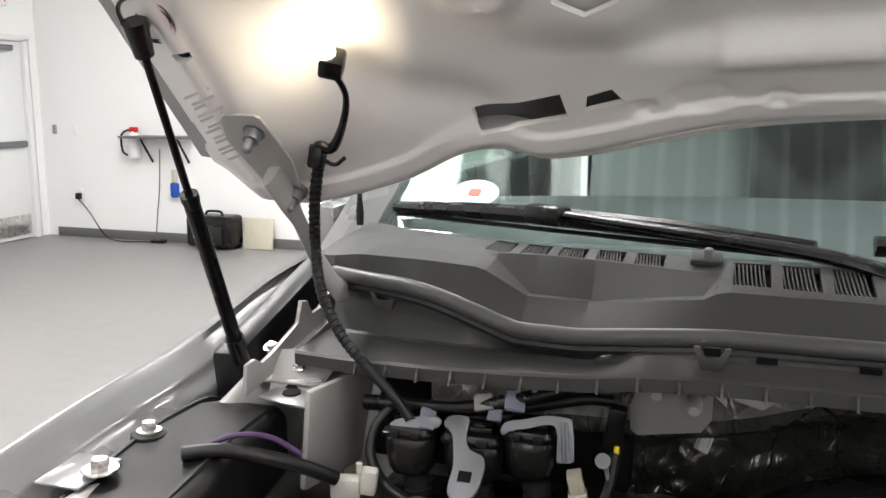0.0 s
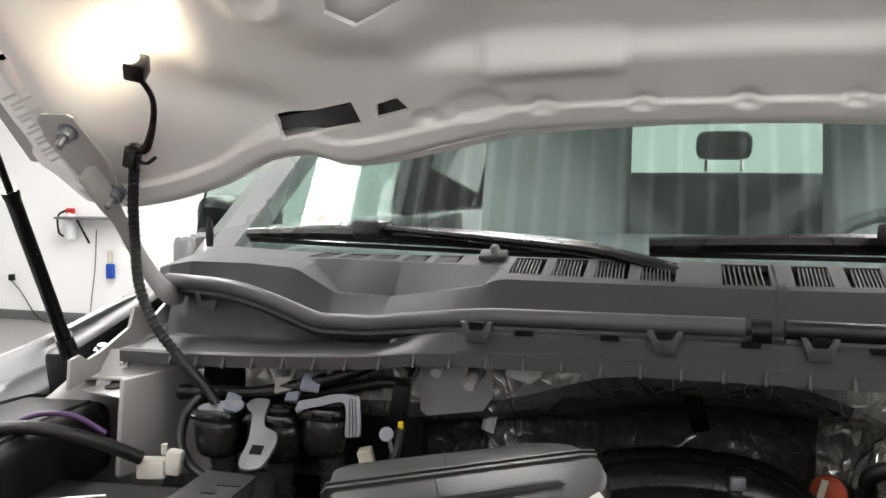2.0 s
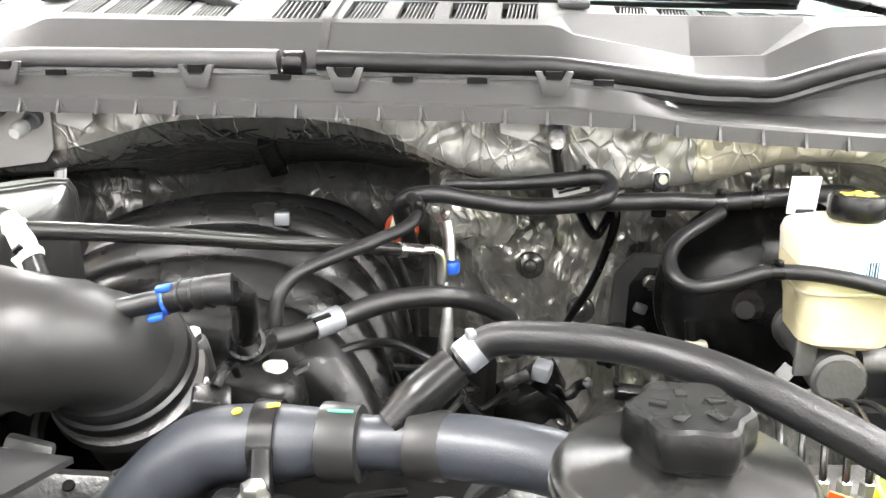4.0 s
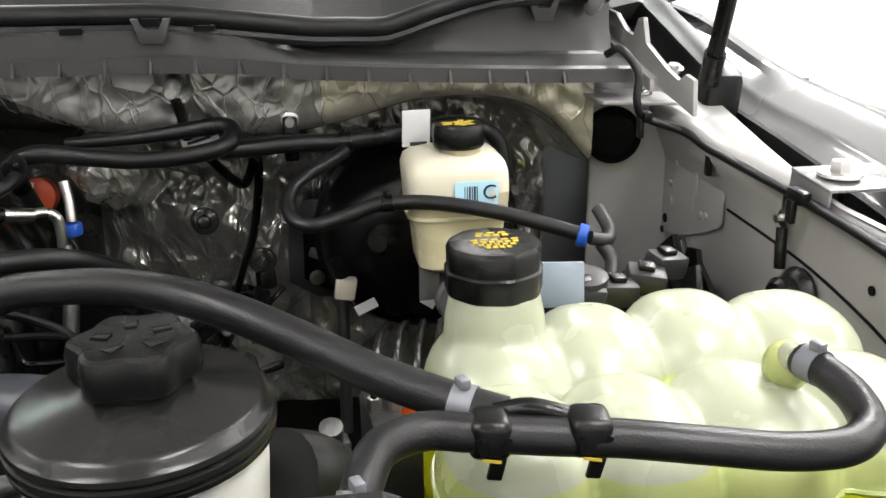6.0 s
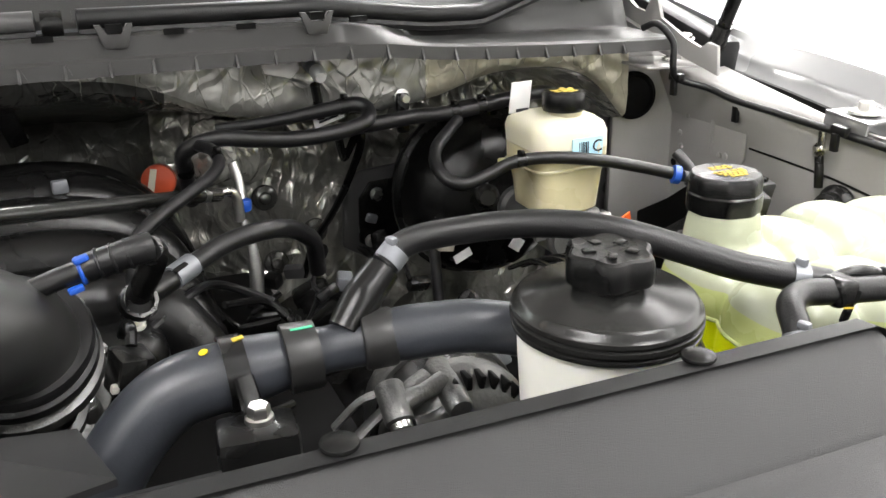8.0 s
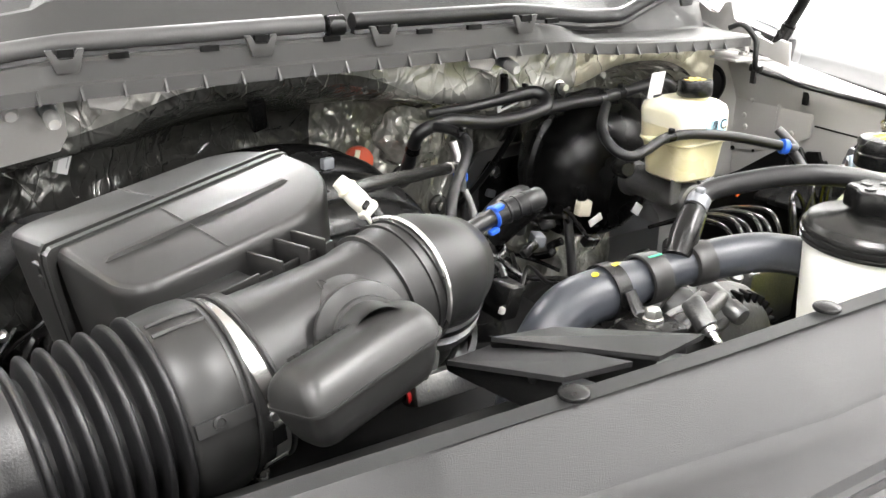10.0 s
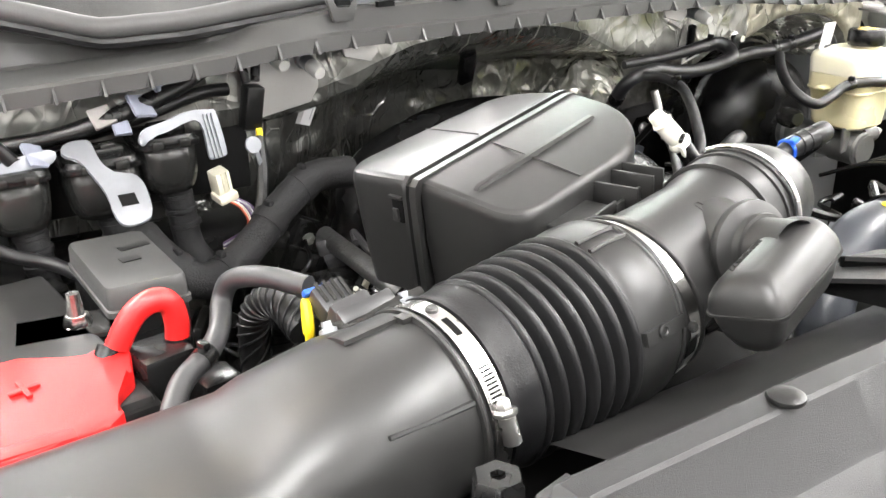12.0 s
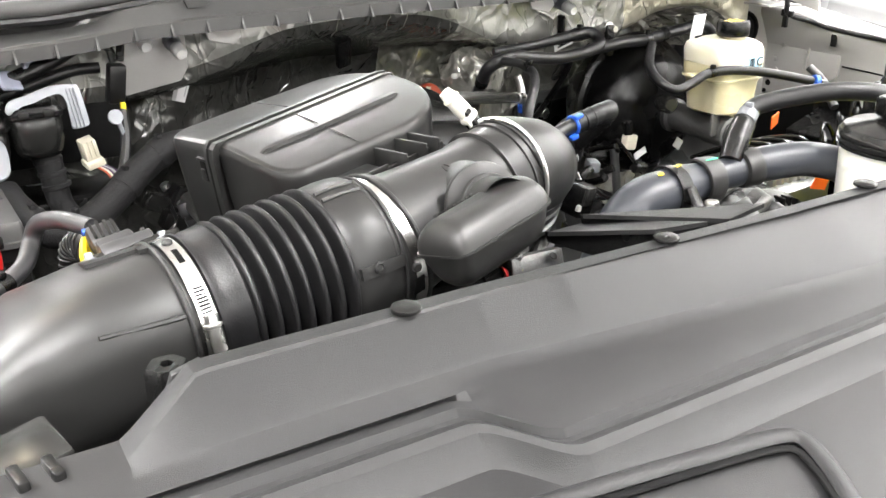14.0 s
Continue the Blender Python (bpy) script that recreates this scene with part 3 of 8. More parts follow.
    part("arm", tube([(side * a, b, c) for a, b, c in arm], [0.013, 0.016, 0.014, 0.013, 0.02, 0.024], 10, 5, flat=0.35, up=(1, 0, 0)), APRON, hinge)
    shape = [(0.0355, 0.037), (0.0290, 0.070), (0.0205, 0.078), (-0.0150, 0.077), (-0.0210, 0.072), (-0.0315, 0.005), (-0.0215, -0.060), (-0.0150, -0.070), (0.0080, -0.070), (0.0130, -0.060)]
    shape = [(side * a, b) for a, b in shape]
    part("ear", prism(shape if side > 0 else shape[::-1], (side * 0.7765, 0.893, 1.520), (1, 0, 0), (0, -0.707, 0.707), 0.004, 0.001), APRON, hinge)
    for c in ((0.772, 0.852, 1.552), (0.761, 0.924, 1.480)):
        x, y, z = side * c[0], c[1], c[2]
        b2 = part("hinge_bolt", lathe([(0.013, 0.012), (0.013, 0.006), (0.009, 0.006), (0.009, -0.006), (0.005, -0.006), (0.005, -0.02), (0.003, -0.022)], (x, y, z), (0, 0.707, 0.707), 12), ZINC, hinge)
    # plate beside the rail, with a bolt and a hole
    plate = part("mount_plate", box((side * 0.800, 1.020, 1.233), (0.11, 0.085, 0.004), (2, side * 4, side * 8), 0.0015), APRON, truck, "pale painted mounting plate")
    bolt(truck, (side * 0.815, 1.011, 1.236), r=0.006, h=0.006, washer=0.009)
    part("wing_seal", box((side * 0.928, 1.225, 1.245), (0.045, 0.46, 0.12), (11, 0, side * -5), 0.012), RUBBER, truck, "black rubber filler behind the hinge")
    # gas strut
    strut = thing("gas_strut", (side * 0.886, 0.99, 1.25), "black gas strut holding up the raised hood", "gas strut", "hood struts")
    lo, hi = V((side * 0.886, 0.992, 1.262)), V((side * 0.835, 0.752, 1.655))
    mid = lo.lerp(hi, 0.56)
    part("cylinder", tube([lo, mid], 0.0096, 16, 1), STRUT, strut)
    part("rod", tube([mid, hi], 0.0045, 12, 1), STRUT, strut)
    part("collar", tube([mid - (hi - lo) * 0.008, mid + (hi - lo) * 0.012], 0.0108, 16, 1), STRUT, strut)
    part("lower_socket", tube([lo - (hi - lo) * 0.03, lo + (hi - lo) * 0.06], 0.0125, 14, 1), BLACK, strut)
    part("upper_socket", tube([hi - (hi - lo) * 0.05, hi + (hi - lo) * 0.03], [0.010, 0.013], 14, 1), BLACK, strut)
    part("ball_stud", lathe([(0.006, -0.010), (0.006, 0.020), (0.012, 0.021), (0.012, 0.026)], hi, (0, 0.707, 0.707), 14), ZINC, strut)
    for q in range(5):
        c = lo.lerp(mid, 0.42 + 0.09 * q)
        part("print_line", box(c + V((0, -0.0098, 0.002)), (0.010, 0.0006, 0.004), (0, side * 7, 0)), GREY_INK, strut)
    if side > 0:
        continue
    tab = part("mount_tab", box((side * 0.785, 0.962, 1.2225), (0.085, 0.055, 0.004), (4, 0, side * 14), 0.0015), WHITE_PAINT, truck, "white painted tab with a hole")
    part("hole", lathe([(0.012, 0.0), (0.0115, 0.0012)], (side * 0.794, 0.963, 1.2252), (0, -0.07, 1), 16), DARK, tab)

liner = prism([(0.40, 0.62), (1.06, 0.62), (1.06, 0.995), (0.987, 1.037), (0.908, 1.094), (0.898, 1.101), (0.892, 1.086), (0.862, 1.086), (0.858, 1.099), (0.834, 1.104), (0.830, 1.090), (0.79, 1.070), (0.743, 1.060), (0.70, 1.046), (0.40, 1.03)], (0.820, 0, 0), (0, 1, 0), (0, 0, 1), 0.006, 0.001)
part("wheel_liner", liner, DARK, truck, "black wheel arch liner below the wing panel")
for wx in (-0.86, 0.86):
    for wy in (0.55, 4.1):
        tyre = part("wheel", lathe([(0.24, -0.12), (0.36, -0.13), (0.40, -0.10), (0.41, 0.0), (0.40, 0.10), (0.36, 0.13), (0.24, 0.12)], (wx, wy, 0.41), (1, 0, 0), 40), RUBBER, truck, "black tyre")
        part("rim", lathe([(0.23, -0.09), (0.24, -0.10), (0.20, -0.06), (0.06, -0.08), (0.06, 0.08), (0.20, 0.06), (0.24, 0.10)], (wx, wy, 0.41), (1, 0, 0), 24), ALLOY, tyre)

# unseen panels added to keep light from entering the bay at the front
core = part("front_light_stop", box((0, 0.30, 0.80), (1.72, 0.04, 0.66), bevel=0.004), DARK, truck, "unseen black panel closing the bay front against light")
part("bumper_light_stop", box((0, -0.18, 0.66), (1.9, 0.16, 0.46), bevel=0.05, seg=3), WHITE_PAINT, truck, "unseen silver-white bumper added to close the front")
part("front_panel_light_stop", box((0, -0.13, 0.93), (1.84, 0.05, 0.16), bevel=0.01), BLACK, truck)

plate_edge = [V(p) for p in ((-0.832, 0.968, 1.211), (-0.776, 0.967, 1.215), (-0.768, 0.971, 1.221), (-0.747, 0.999, 1.258), (-0.745, 1.022, 1.276), (-0.838, 1.012, 1.264))]
stay = part("corner_stay", loft(bmesh.new(), [plate_edge, [p + V((0, 0.0024, -0.0020)) for p in plate_edge]]), APRON, truck, "pale painted corner stay with a slot")
part("stay_slot", lathe([(0.0090, 0.0), (0.0088, 0.0012)], (-0.802, 0.9765, 1.2235), (0, -0.77, 0.64), 20), DARK, stay)
part("stay_step", tube([(-0.834, 0.983, 1.2310), (-0.800, 0.982, 1.2325), (-0.760, 0.983, 1.2385)], 0.0022, 8, 3), APRON, stay)
bolt(stay, (-0.798, 0.996, 1.250), (0, -0.77, 0.64), 0.006, 0.005, 0.009)


# ---- hood, raised by 45 degrees ----
HOOD_CUTS = [
    [(-0.562, -0.431), (-0.554, -0.391), (-0.458, -0.390), (-0.464, -0.434)],
    [(-0.440, -0.401), (-0.396, -0.406), (-0.409, -0.429), (-0.436, -0.424)],
    [(-0.447, -0.615), (-0.428, -0.628), (-0.383, -0.623), (-0.363, -0.609), (-0.353, -0.589), (-0.365, -0.570), (-0.424, -0.549), (-0.453, -0.572)],
    [(-0.826, -0.597), (-0.818, -0.601), (-0.806, -0.598), (-0.806, -0.591), (-0.814, -0.588), (-0.824, -0.590)],
    [(0.447, -0.615), (0.428, -0.628), (0.383, -0.623), (0.363, -0.609), (0.353, -0.589), (0.365, -0.570), (0.424, -0.549), (0.453, -0.572)],
    [(-0.632, -0.708), (-0.632, -0.688), (-0.619, -0.669), (-0.597, -0.671), (-0.580, -0.687), (-0.584, -0.725), (-0.615, -0.735)],
]


def bump(x, v, cx, cv, rx, rv, h, soft=0.25):
    """A raised pad with soft sides."""
    d = math.sqrt(((x - cx) / rx) ** 2 + ((v - cv) / rv) ** 2)
    k = min(1.0, max(0.0, (1 + soft - d) / (2 * soft)))
    return h * k * k * (3 - 2 * k)


def slab(x, a, b, soft):
    k = min(1.0, max(0.0, (x - a) / soft)) * min(1.0, max(0.0, (b - x) / soft))
    return k * k * (3 - 2 * k)


def hood_rear(x):
    return ease_table([(0, -0.352), (0.14, -0.352), (0.28, -0.350), (0.37, -0.338), (0.44, -0.331), (0.495, -0.336), (0.535, -0.364), (0.585, -0.368), (0.645, -0.345), (0.71, -0.336), (0.76, -0.338), (0.81, -0.352), (0.88, -0.41)], abs(x))[0]


def hood_relief(x, v):
    a = abs(x)
    h = 0.0
    h -= 0.012 * slab(a, 0.80, 1.1, 0.02)                        # flange round the edge
    h += bump(a, v, 0.70, -0.60, 0.075, 0.12, 0.022, 0.5)         # dished bay of the lamp
    h -= bump(a, v, 0.522, -0.607, 0.040, 0.036, 0.010, 0.35)       # round dimple
    h += bump(a, v, 0.522, -0.607, 0.026, 0.023, 0.009, 0.30)
    h -= bump(a, v, 0.38, -0.62, 0.16, 0.11, 0.020, 0.3)
    h += 0.022 * slab(a, -0.1, 0.40, 0.06) * slab(v, -0.60, -0.455, 0.030)   # long raised bar
    h -= 0.009 * slab(a, 0.13, 0.31, 0.02) * slab(v, -0.492, -0.435, 0.012)   # embossed strip
    h -= 0.006 * slab(v, hood_rear(x) - 0.045, 0.0, 0.006)                   # step along the rear edge
    h += 0.012 * math.exp(-((v + 0.47 + 0.55 * (a - 0.60)) / 0.035) ** 2) * slab(a, 0.50, 0.78, 0.06)   # slanting gully
    h += 0.016 * slab(a, 0.62, 0.80, 0.04) * slab(v, -1.4, -0.66, 0.05)
    h -= 0.014 * slab(a, -0.1, 0.30, 0.05) * slab(v, -0.95, -0.66, 0.05)
    h += bump(a, v, 0.315, -0.402, 0.036, 0.020, 0.006, 0.15)
    for nx in (0.0, 0.117, 0.235, 0.38):
        h += bump(a, v, nx, -0.394, 0.014, 0.010, 0.007, 0.3)
    h += 0.012 * math.sin(a * 9 + v * 4) * 0.4
    return h


hood = thing("truck_hood", (0, 1.1, 1.4), "silver painted truck hood raised, showing its pressed inner panel", "hood")
hood_bm = sheet(spread(-0.868, 0.868, 250), spread(-1.55, -0.24, 170))
for poly in HOOD_CUTS:
    area2 = sum(poly[i][0] * poly[(i + 1) % len(poly)][1] - poly[(i + 1) % len(poly)][0] * poly[i][1] for i in range(len(poly)))
    cut_hole(hood_bm, poly if area2 > 0 else poly[::-1])


def hood_place(x, v, out=0.0):
    k = min(1.0, max(0.0, (abs(x) - 0.78) / 0.108))
    w = 1.872 - 0.235 * x * x + 0.056 * k * k * (3 - 2 * k) + out
    return V((x, (v + w) * 0.7071, (w - v) * 0.7071))


rims = [e for e in hood_bm.edges if len(e.link_faces) == 1 and -1.54 < e.verts[0].co.y < -0.245 and abs(e.verts[0].co.x) < 0.864]
ext_geom = bmesh.ops.extrude_edge_only(hood_bm, edges=rims)["geom"]
deep = {g for g in ext_geom if isinstance(g, bmesh.types.BMVert)}
for v in hood_bm.verts:
    x, s = v.co.x, (v.co.y + 1.55) / 1.31
    rear = hood_rear(x)
    vv = v.co.y if v.co.y < -0.40 else -0.40 + (v.co.y + 0.40) / 0.16 * (rear + 0.40)
    lip = max(0.0, 1 - (rear - vv) / 0.02)
    v.co = hood_place(x, vv, hood_relief(x, vv) + (0.008 if v in deep else 0.0) + 0.012 * lip * lip)
part("inner_panel", hood_bm, PAINT, hood, "satin silver pressed inner panel", sharp=60)
skin = sheet(spread(-0.885, 0.885, 40), spread(0, 1, 24))
for v in skin.verts:
    x, s = v.co.x, v.co.y
    rear = hood_rear(x)
    v.co = hood_place(x, -1.56 + s * (rear + 1.562), 0.052 - 0.02 * slab(abs(x), 0.84, 1.2, 0.04))
skin_ob = part("outer_skin", skin, WHITE_PAINT, hood, "silver-white outer skin")
for side in (-1, 1):
    edge = bmesh.new()
    loft(edge, [[hood_place(side * 0.866, v, -0.014), hood_place(side * 0.888, v, -0.008), hood_place(side * 0.888, v, 0.03), hood_place(side * 0.866, v, 0.034)] for v in spread(-1.55, -0.42, 24)])
    part("edge_hem", edge, WHITE_PAINT, hood)
rear_hem = bmesh.new()
loft(rear_hem, [[hood_place(x, hood_rear(x) - 0.004, 0.004), hood_place(x, hood_rear(x) + 0.008, 0.008), hood_place(x, hood_rear(x) + 0.008, 0.050), hood_place(x, hood_rear(x) - 0.004, 0.052)] for x in spread(-0.868, 0.868, 80)])
part("rear_hem", rear_hem, PAINT, hood)
for px, pv in ((-0.405, -0.590), (0.405, -0.590), (-0.575, -0.725)):
    plate = bmesh.new()
    loft(plate, [[hood_place(px + 0.075 * r * math.cos(a), pv + 0.055 * r * math.sin(a), 0.020 + hood_relief(px + 0.075 * r * math.cos(a), pv + 0.055 * r * math.sin(a))) for a in spread(0, 2 * math.pi, 30)[:-1]] for r in (0.02, 0.35, 0.7, 1.0)], caps=False)
    part("inner_plate", plate, PAINT, hood)
# added near-black sheet: the shade inside the hood, seen through its cut-outs
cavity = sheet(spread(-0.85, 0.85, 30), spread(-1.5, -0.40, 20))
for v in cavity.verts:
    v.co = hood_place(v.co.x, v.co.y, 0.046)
part("cavity_shade", cavity, DARK, hood)
for q in range(12):
    c = hood_place(-0.822 + 0.004 * (q % 2), -0.545 + 0.009 * q, hood_relief(0.82, -0.5) - 0.001)
    part("label_line", box(c, (0.034 - 0.004 * (q % 3), 0.0035, 0.0005), (-45, -20, 0)), FAINT, hood, "faint printed warning label")
for side in (-1, 1):
    part("stud_ring", lathe([(0.030, 0), (0.030, 0.002), (0.026, 0.002), (0.026, 0)], hood_place(side * 0.832, -0.642, hood_relief(0.832, -0.642) - 0.001), (0, 0.707, 0.707), 24, caps=False), SEAL, hood)

lamp = thing("hood_lamp", hood_place(-0.68, -0.57, 0), "lit hood lamp with a black socket under the hood", "lamp")
part("socket", box(hood_place(-0.677, -0.547, -0.008), (0.026, 0.026, 0.026), (-45, 12, 20), 0.004), BLACK, lamp)
part("bulb", lathe([(0.004, 0), (0.010, 0.006), (0.012, 0.018), (0.010, 0.030), (0.004, 0.036)], hood_place(-0.680, -0.547, -0.006), (-0.05, -0.707, 0.707), 16), BULB, lamp, "lit clear bulb")
cable = thing("lamp_cable", (-0.74, 0.95, 1.3), "black corrugated lamp cable running down from the hood", "cable")
part("wire", tube([hood_place(-0.674, -0.537, -0.016), hood_place(-0.674, -0.505, -0.014), hood_place(-0.686, -0.472, -0.018), hood_place(-0.706, -0.442, -0.022), (-0.722, 0.912, 1.540), (-0.726, 0.918, 1.526)], [0.0036, 0.0036, 0.0044, 0.0060, 0.0064, 0.0066], 8), BLACK, cable)
loom_pts = [(-0.726, 0.920, 1.528), (-0.742, 0.938, 1.475), (-0.750, 0.952, 1.420), (-0.740, 0.945, 1.365), (-0.712, 0.935, 1.318), (-0.675, 0.93, 1.280), (-0.64, 0.925, 1.250), (-0.62, 0.925, 1.225)]
part("conduit", tube(loom_pts, 0.0066, 10, 7), RUBBER, cable)
for k, c in enumerate(smooth_line(loom_pts, 14)[4:70]):
    if k % 2 == 0:
        line = smooth_line(loom_pts, 14)
        d = (line[k + 6] - line[k + 3]).normalized()
        part("rib", lathe([(0.0064, -0.0016), (0.0075, -0.0006), (0.0075, 0.0006), (0.0064, 0.0016)], c, d, 10), RUBBER, cable)
part("tie", box((-0.726, 0.915, 1.528), (0.018, 0.018, 0.028), (0, 10, 0), 0.004), BLACK, cable)
part("tie_tail", tube([(-0.720, 0.912, 1.526), (-0.700, 0.905, 1.520), (-0.688, 0.908, 1.528)], 0.0025, 6), BLACK, cable)

# ---- cowl ----
COWL_TABLE = [  # |x|: seal y z, crease y z, back of the lip y z, vent front y z, vent back y z
    (0.00, 0.950, 1.338, 0.984, 1.384, 0.989, 1.387, 0.996, 1.389, 1.064, 1.406),
    (0.275, 0.962, 1.335, 1.004, 1.3835, 1.020, 1.3890, 1.030, 1.392, 1.080, 1.405),
    (0.288, 0.963, 1.334, 1.003, 1.3810, 1.036, 1.3915, 1.042, 1.394, 1.090, 1.405),
    (0.302, 0.965, 1.333, 1.002, 1.3740, 1.020, 1.3745, 1.048, 1.395, 1.098, 1.404),
    (0.436, 0.989, 1.316, 1.050, 1.3500, 1.068, 1.3490, 1.104, 1.392, 1.147, 1.398),
    (0.512, 1.008, 1.313, 1.048, 1.3530, 1.066, 1.3520, 1.118, 1.392, 1.172, 1.395),
    (0.566, 1.018, 1.328, 1.054, 1.3800, 1.104, 1.3880, 1.112, 1.3925, 1.190, 1.394),
    (0.580, 1.020, 1.333, 1.055, 1.3840, 1.110, 1.3905, 1.120, 1.3925, 1.200, 1.394),
    (0.65, 1.038, 1.348, 1.062, 1.3870, 1.120, 1.3910, 1.165, 1.392, 1.225, 1.393),
    (0.75, 1.076, 1.348, 1.085, 1.3850, 1.150, 1.3890, 1.215, 1.391, 1.275, 1.392),
    (0.80, 1.108, 1.345, 1.110, 1.3760, 1.170, 1.3840, 1.250, 1.388, 1.310, 1.391),
    (0.85, 1.158, 1.340, 1.160, 1.3660, 1.220, 1.3760, 1.300, 1.382, 1.350, 1.388),
]


def cowl_point(x, s):
    t = lerp_table(COWL_TABLE, abs(x))
    rows = [(t[0], t[1]), (t[2], t[3]), (t[4], t[5]), (t[6], t[7]), (t[8], t[9]), (t[8] + 0.03, t[9] - 0.035), (t[8] + 0.16, t[9] - 0.05)]
    s = s * 1.6 if s <= 1.25 else (2 + (s - 1.25) / 0.75 if s < 2 else s + 1)
    i = min(int(s), 5)
    k = s - i
    return V((x, rows[i][0] + (rows[i + 1][0] - rows[i][0]) * k, rows[i][1] + (rows[i + 1][1] - rows[i][1]) * k))


VENTS = [(x, x + 0.040) for x in (-0.272, -0.220, -0.168, -0.114)] + [(-0.022, 0.030), (0.055, 0.095), (0.112, 0.152), (0.168, 0.208), (0.224, 0.264)]
for k in range(5):
    a = 0.352 + 0.0505 * k
    VENTS += [(a, a + 0.036), (-a - 0.036, -a)]
cowl = thing("cowl_panel", (0, 1.1, 1.35), "grey textured plastic cowl panel with slotted vents under the windshield", "cowl panel")
cols = sorted(set(spread(-0.85, 0.85, 110) + [side * r[0] for r in COWL_TABLE for side in (-1, 1)]))
cols = [c for i, c in enumerate(cols) if i == 0 or c - cols[i - 1] > 1e-5]
cowl_bm = sheet(cols, [0, 0.2, 0.4, 0.58, 0.610, 0.625, 0.66, 0.94, 1.2, 1.25, 1.28, 1.5, 1.75, 1.96, 2.0, 2.04, 2.2, 2.8, 3.0, 3.3, 3.7, 4.0, 4.5, 5.0])
def vent_span(a):
    return (1.36, 2.92) if abs(a) < 0.3 else (2.10, 2.96)


for a, b in VENTS:
    lo, hi = vent_span(a)
    cut_hole(cowl_bm, [(a, lo), (b, lo), (b, hi), (a, hi)])
rims = [e for e in cowl_bm.edges if len(e.link_faces) == 1 and all(1.3 < v.co.y < 2.98 and abs(v.co.x) < 0.8 for v in e.verts)]
deep = {g for g in bmesh.ops.extrude_edge_only(cowl_bm, edges=rims)["geom"] if isinstance(g, bmesh.types.BMVert)}
for v in cowl_bm.verts:
    p = cowl_point(v.co.x, v.co.y)
    v.co = p - (V((0, -0.002, 0.007)) if v in deep else V((0, 0, 0)))
shell = part("shell", cowl_bm, COWL, cowl, sharp=13)
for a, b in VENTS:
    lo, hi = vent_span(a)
    # near-black backing sheet stands for the shade below the slats
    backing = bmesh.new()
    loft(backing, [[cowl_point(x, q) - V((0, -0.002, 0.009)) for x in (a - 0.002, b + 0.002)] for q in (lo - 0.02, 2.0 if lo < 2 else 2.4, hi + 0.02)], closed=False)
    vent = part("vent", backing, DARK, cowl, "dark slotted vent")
    for k in range(1, 9):
        x = a + (b - a) * k / 9
        rows = [cowl_point(x, q) - V((0, 0, 0.0012)) for q in (lo + 0.005, 2.0 if lo < 2 else 2.4, hi - 0.005)]
        slat = bmesh.new()
        lean = 0.004 * (1 if a > 0 else -1)
        loft(slat, [[p + V((-0.0009 + dx, 0, 0)), p + V((0.0009 + dx, 0, 0)), p + V((0.0009 + dx, 0, -0.005)), p + V((-0.0009 + dx, 0, -0.005))] for p, dx in zip(rows, (0.0, lean * 0.5, lean))])
        part("slat", slat, COWL, vent)
for a in (-0.304, 0.304):
    p = cowl_point(a, 2.6)
    nozzle = part("washer_nozzle", box(p + V((0, 0, 0.006)), (0.036, 0.026, 0.008), (18, 0, 0), 0.003), COWL, cowl, "grey washer nozzle")
    part("jet", lathe([(0.006, 0), (0.0065, 0.007), (0.005, 0.011), (0.003, 0.012)], p + V((0.003, -0.004, 0.008)), (0, -0.2, 1), 14), SKIRTING, nozzle)
part("joint_strip", loft(bmesh.new(), [[cowl_point(0.040, s) + V((-0.0045, 0, 0.0025)), cowl_point(0.040, s) + V((0.0045, 0, 0.0025)), cowl_point(0.040, s) + V((0.0045, 0, -0.004)), cowl_point(0.040, s) + V((-0.0045, 0, -0.004))] for s in (0.1, 0.625, 1.25, 2.0, 3.0, 3.4)]), COWL, cowl)
seal_line = [cowl_point(x, 0.0) + V((0, -0.010, 0.006)) for x in spread(-0.79, 0.79, 40)]
seal = thing("hood_seal", (0, 0.94, 1.34), "rubber hood seal along the front of the cowl, left half greyed as lit", "seal")
# left bead is greyed for the light on it, right bead stays black
part("bead", tube([p + V((0, -0.002, 0.004)) for p in seal_line if p.x < 0.012], 0.0105, 12, 2), SEAL, seal)
part("bead", tube([p + V((0, -0.002, 0.004)) for p in seal_line if p.x > 0.02], 0.0105, 12, 2), RUBBER, seal, "black bead")
part("lip", tube([p + V((0, -0.003, -0.010)) for p in seal_line if p.x < 0.012], 0.006, 8, 2), RUBBER, seal)
part("lip", tube([p + V((0, -0.003, -0.010)) for p in seal_line if p.x > 0.02], 0.006, 8, 2), RUBBER, seal)
part("joint", tube([V((0.006, 0.938, 1.345)), V((0.026, 0.938, 1.345))], 0.0125, 12, 1), BLACK, seal)
low_table = [(0.0, 0.924, 1.330, 0.920, 1.292), (0.29, 0.929, 1.328, 0.925, 1.290), (0.36, 0.94, 1.318, 0.920, 1.288), (0.42, 0.985, 1.300, 0.922, 1.280), (0.50, 1.01, 1.294, 0.928, 1.274),
             (0.60, 1.02, 1.288, 0.938, 1.268), (0.70, 1.05, 1.282, 0.955, 1.262), (0.80, 1.09, 1.275, 0.985, 1.255)]
lower = bmesh.new()
rings = []
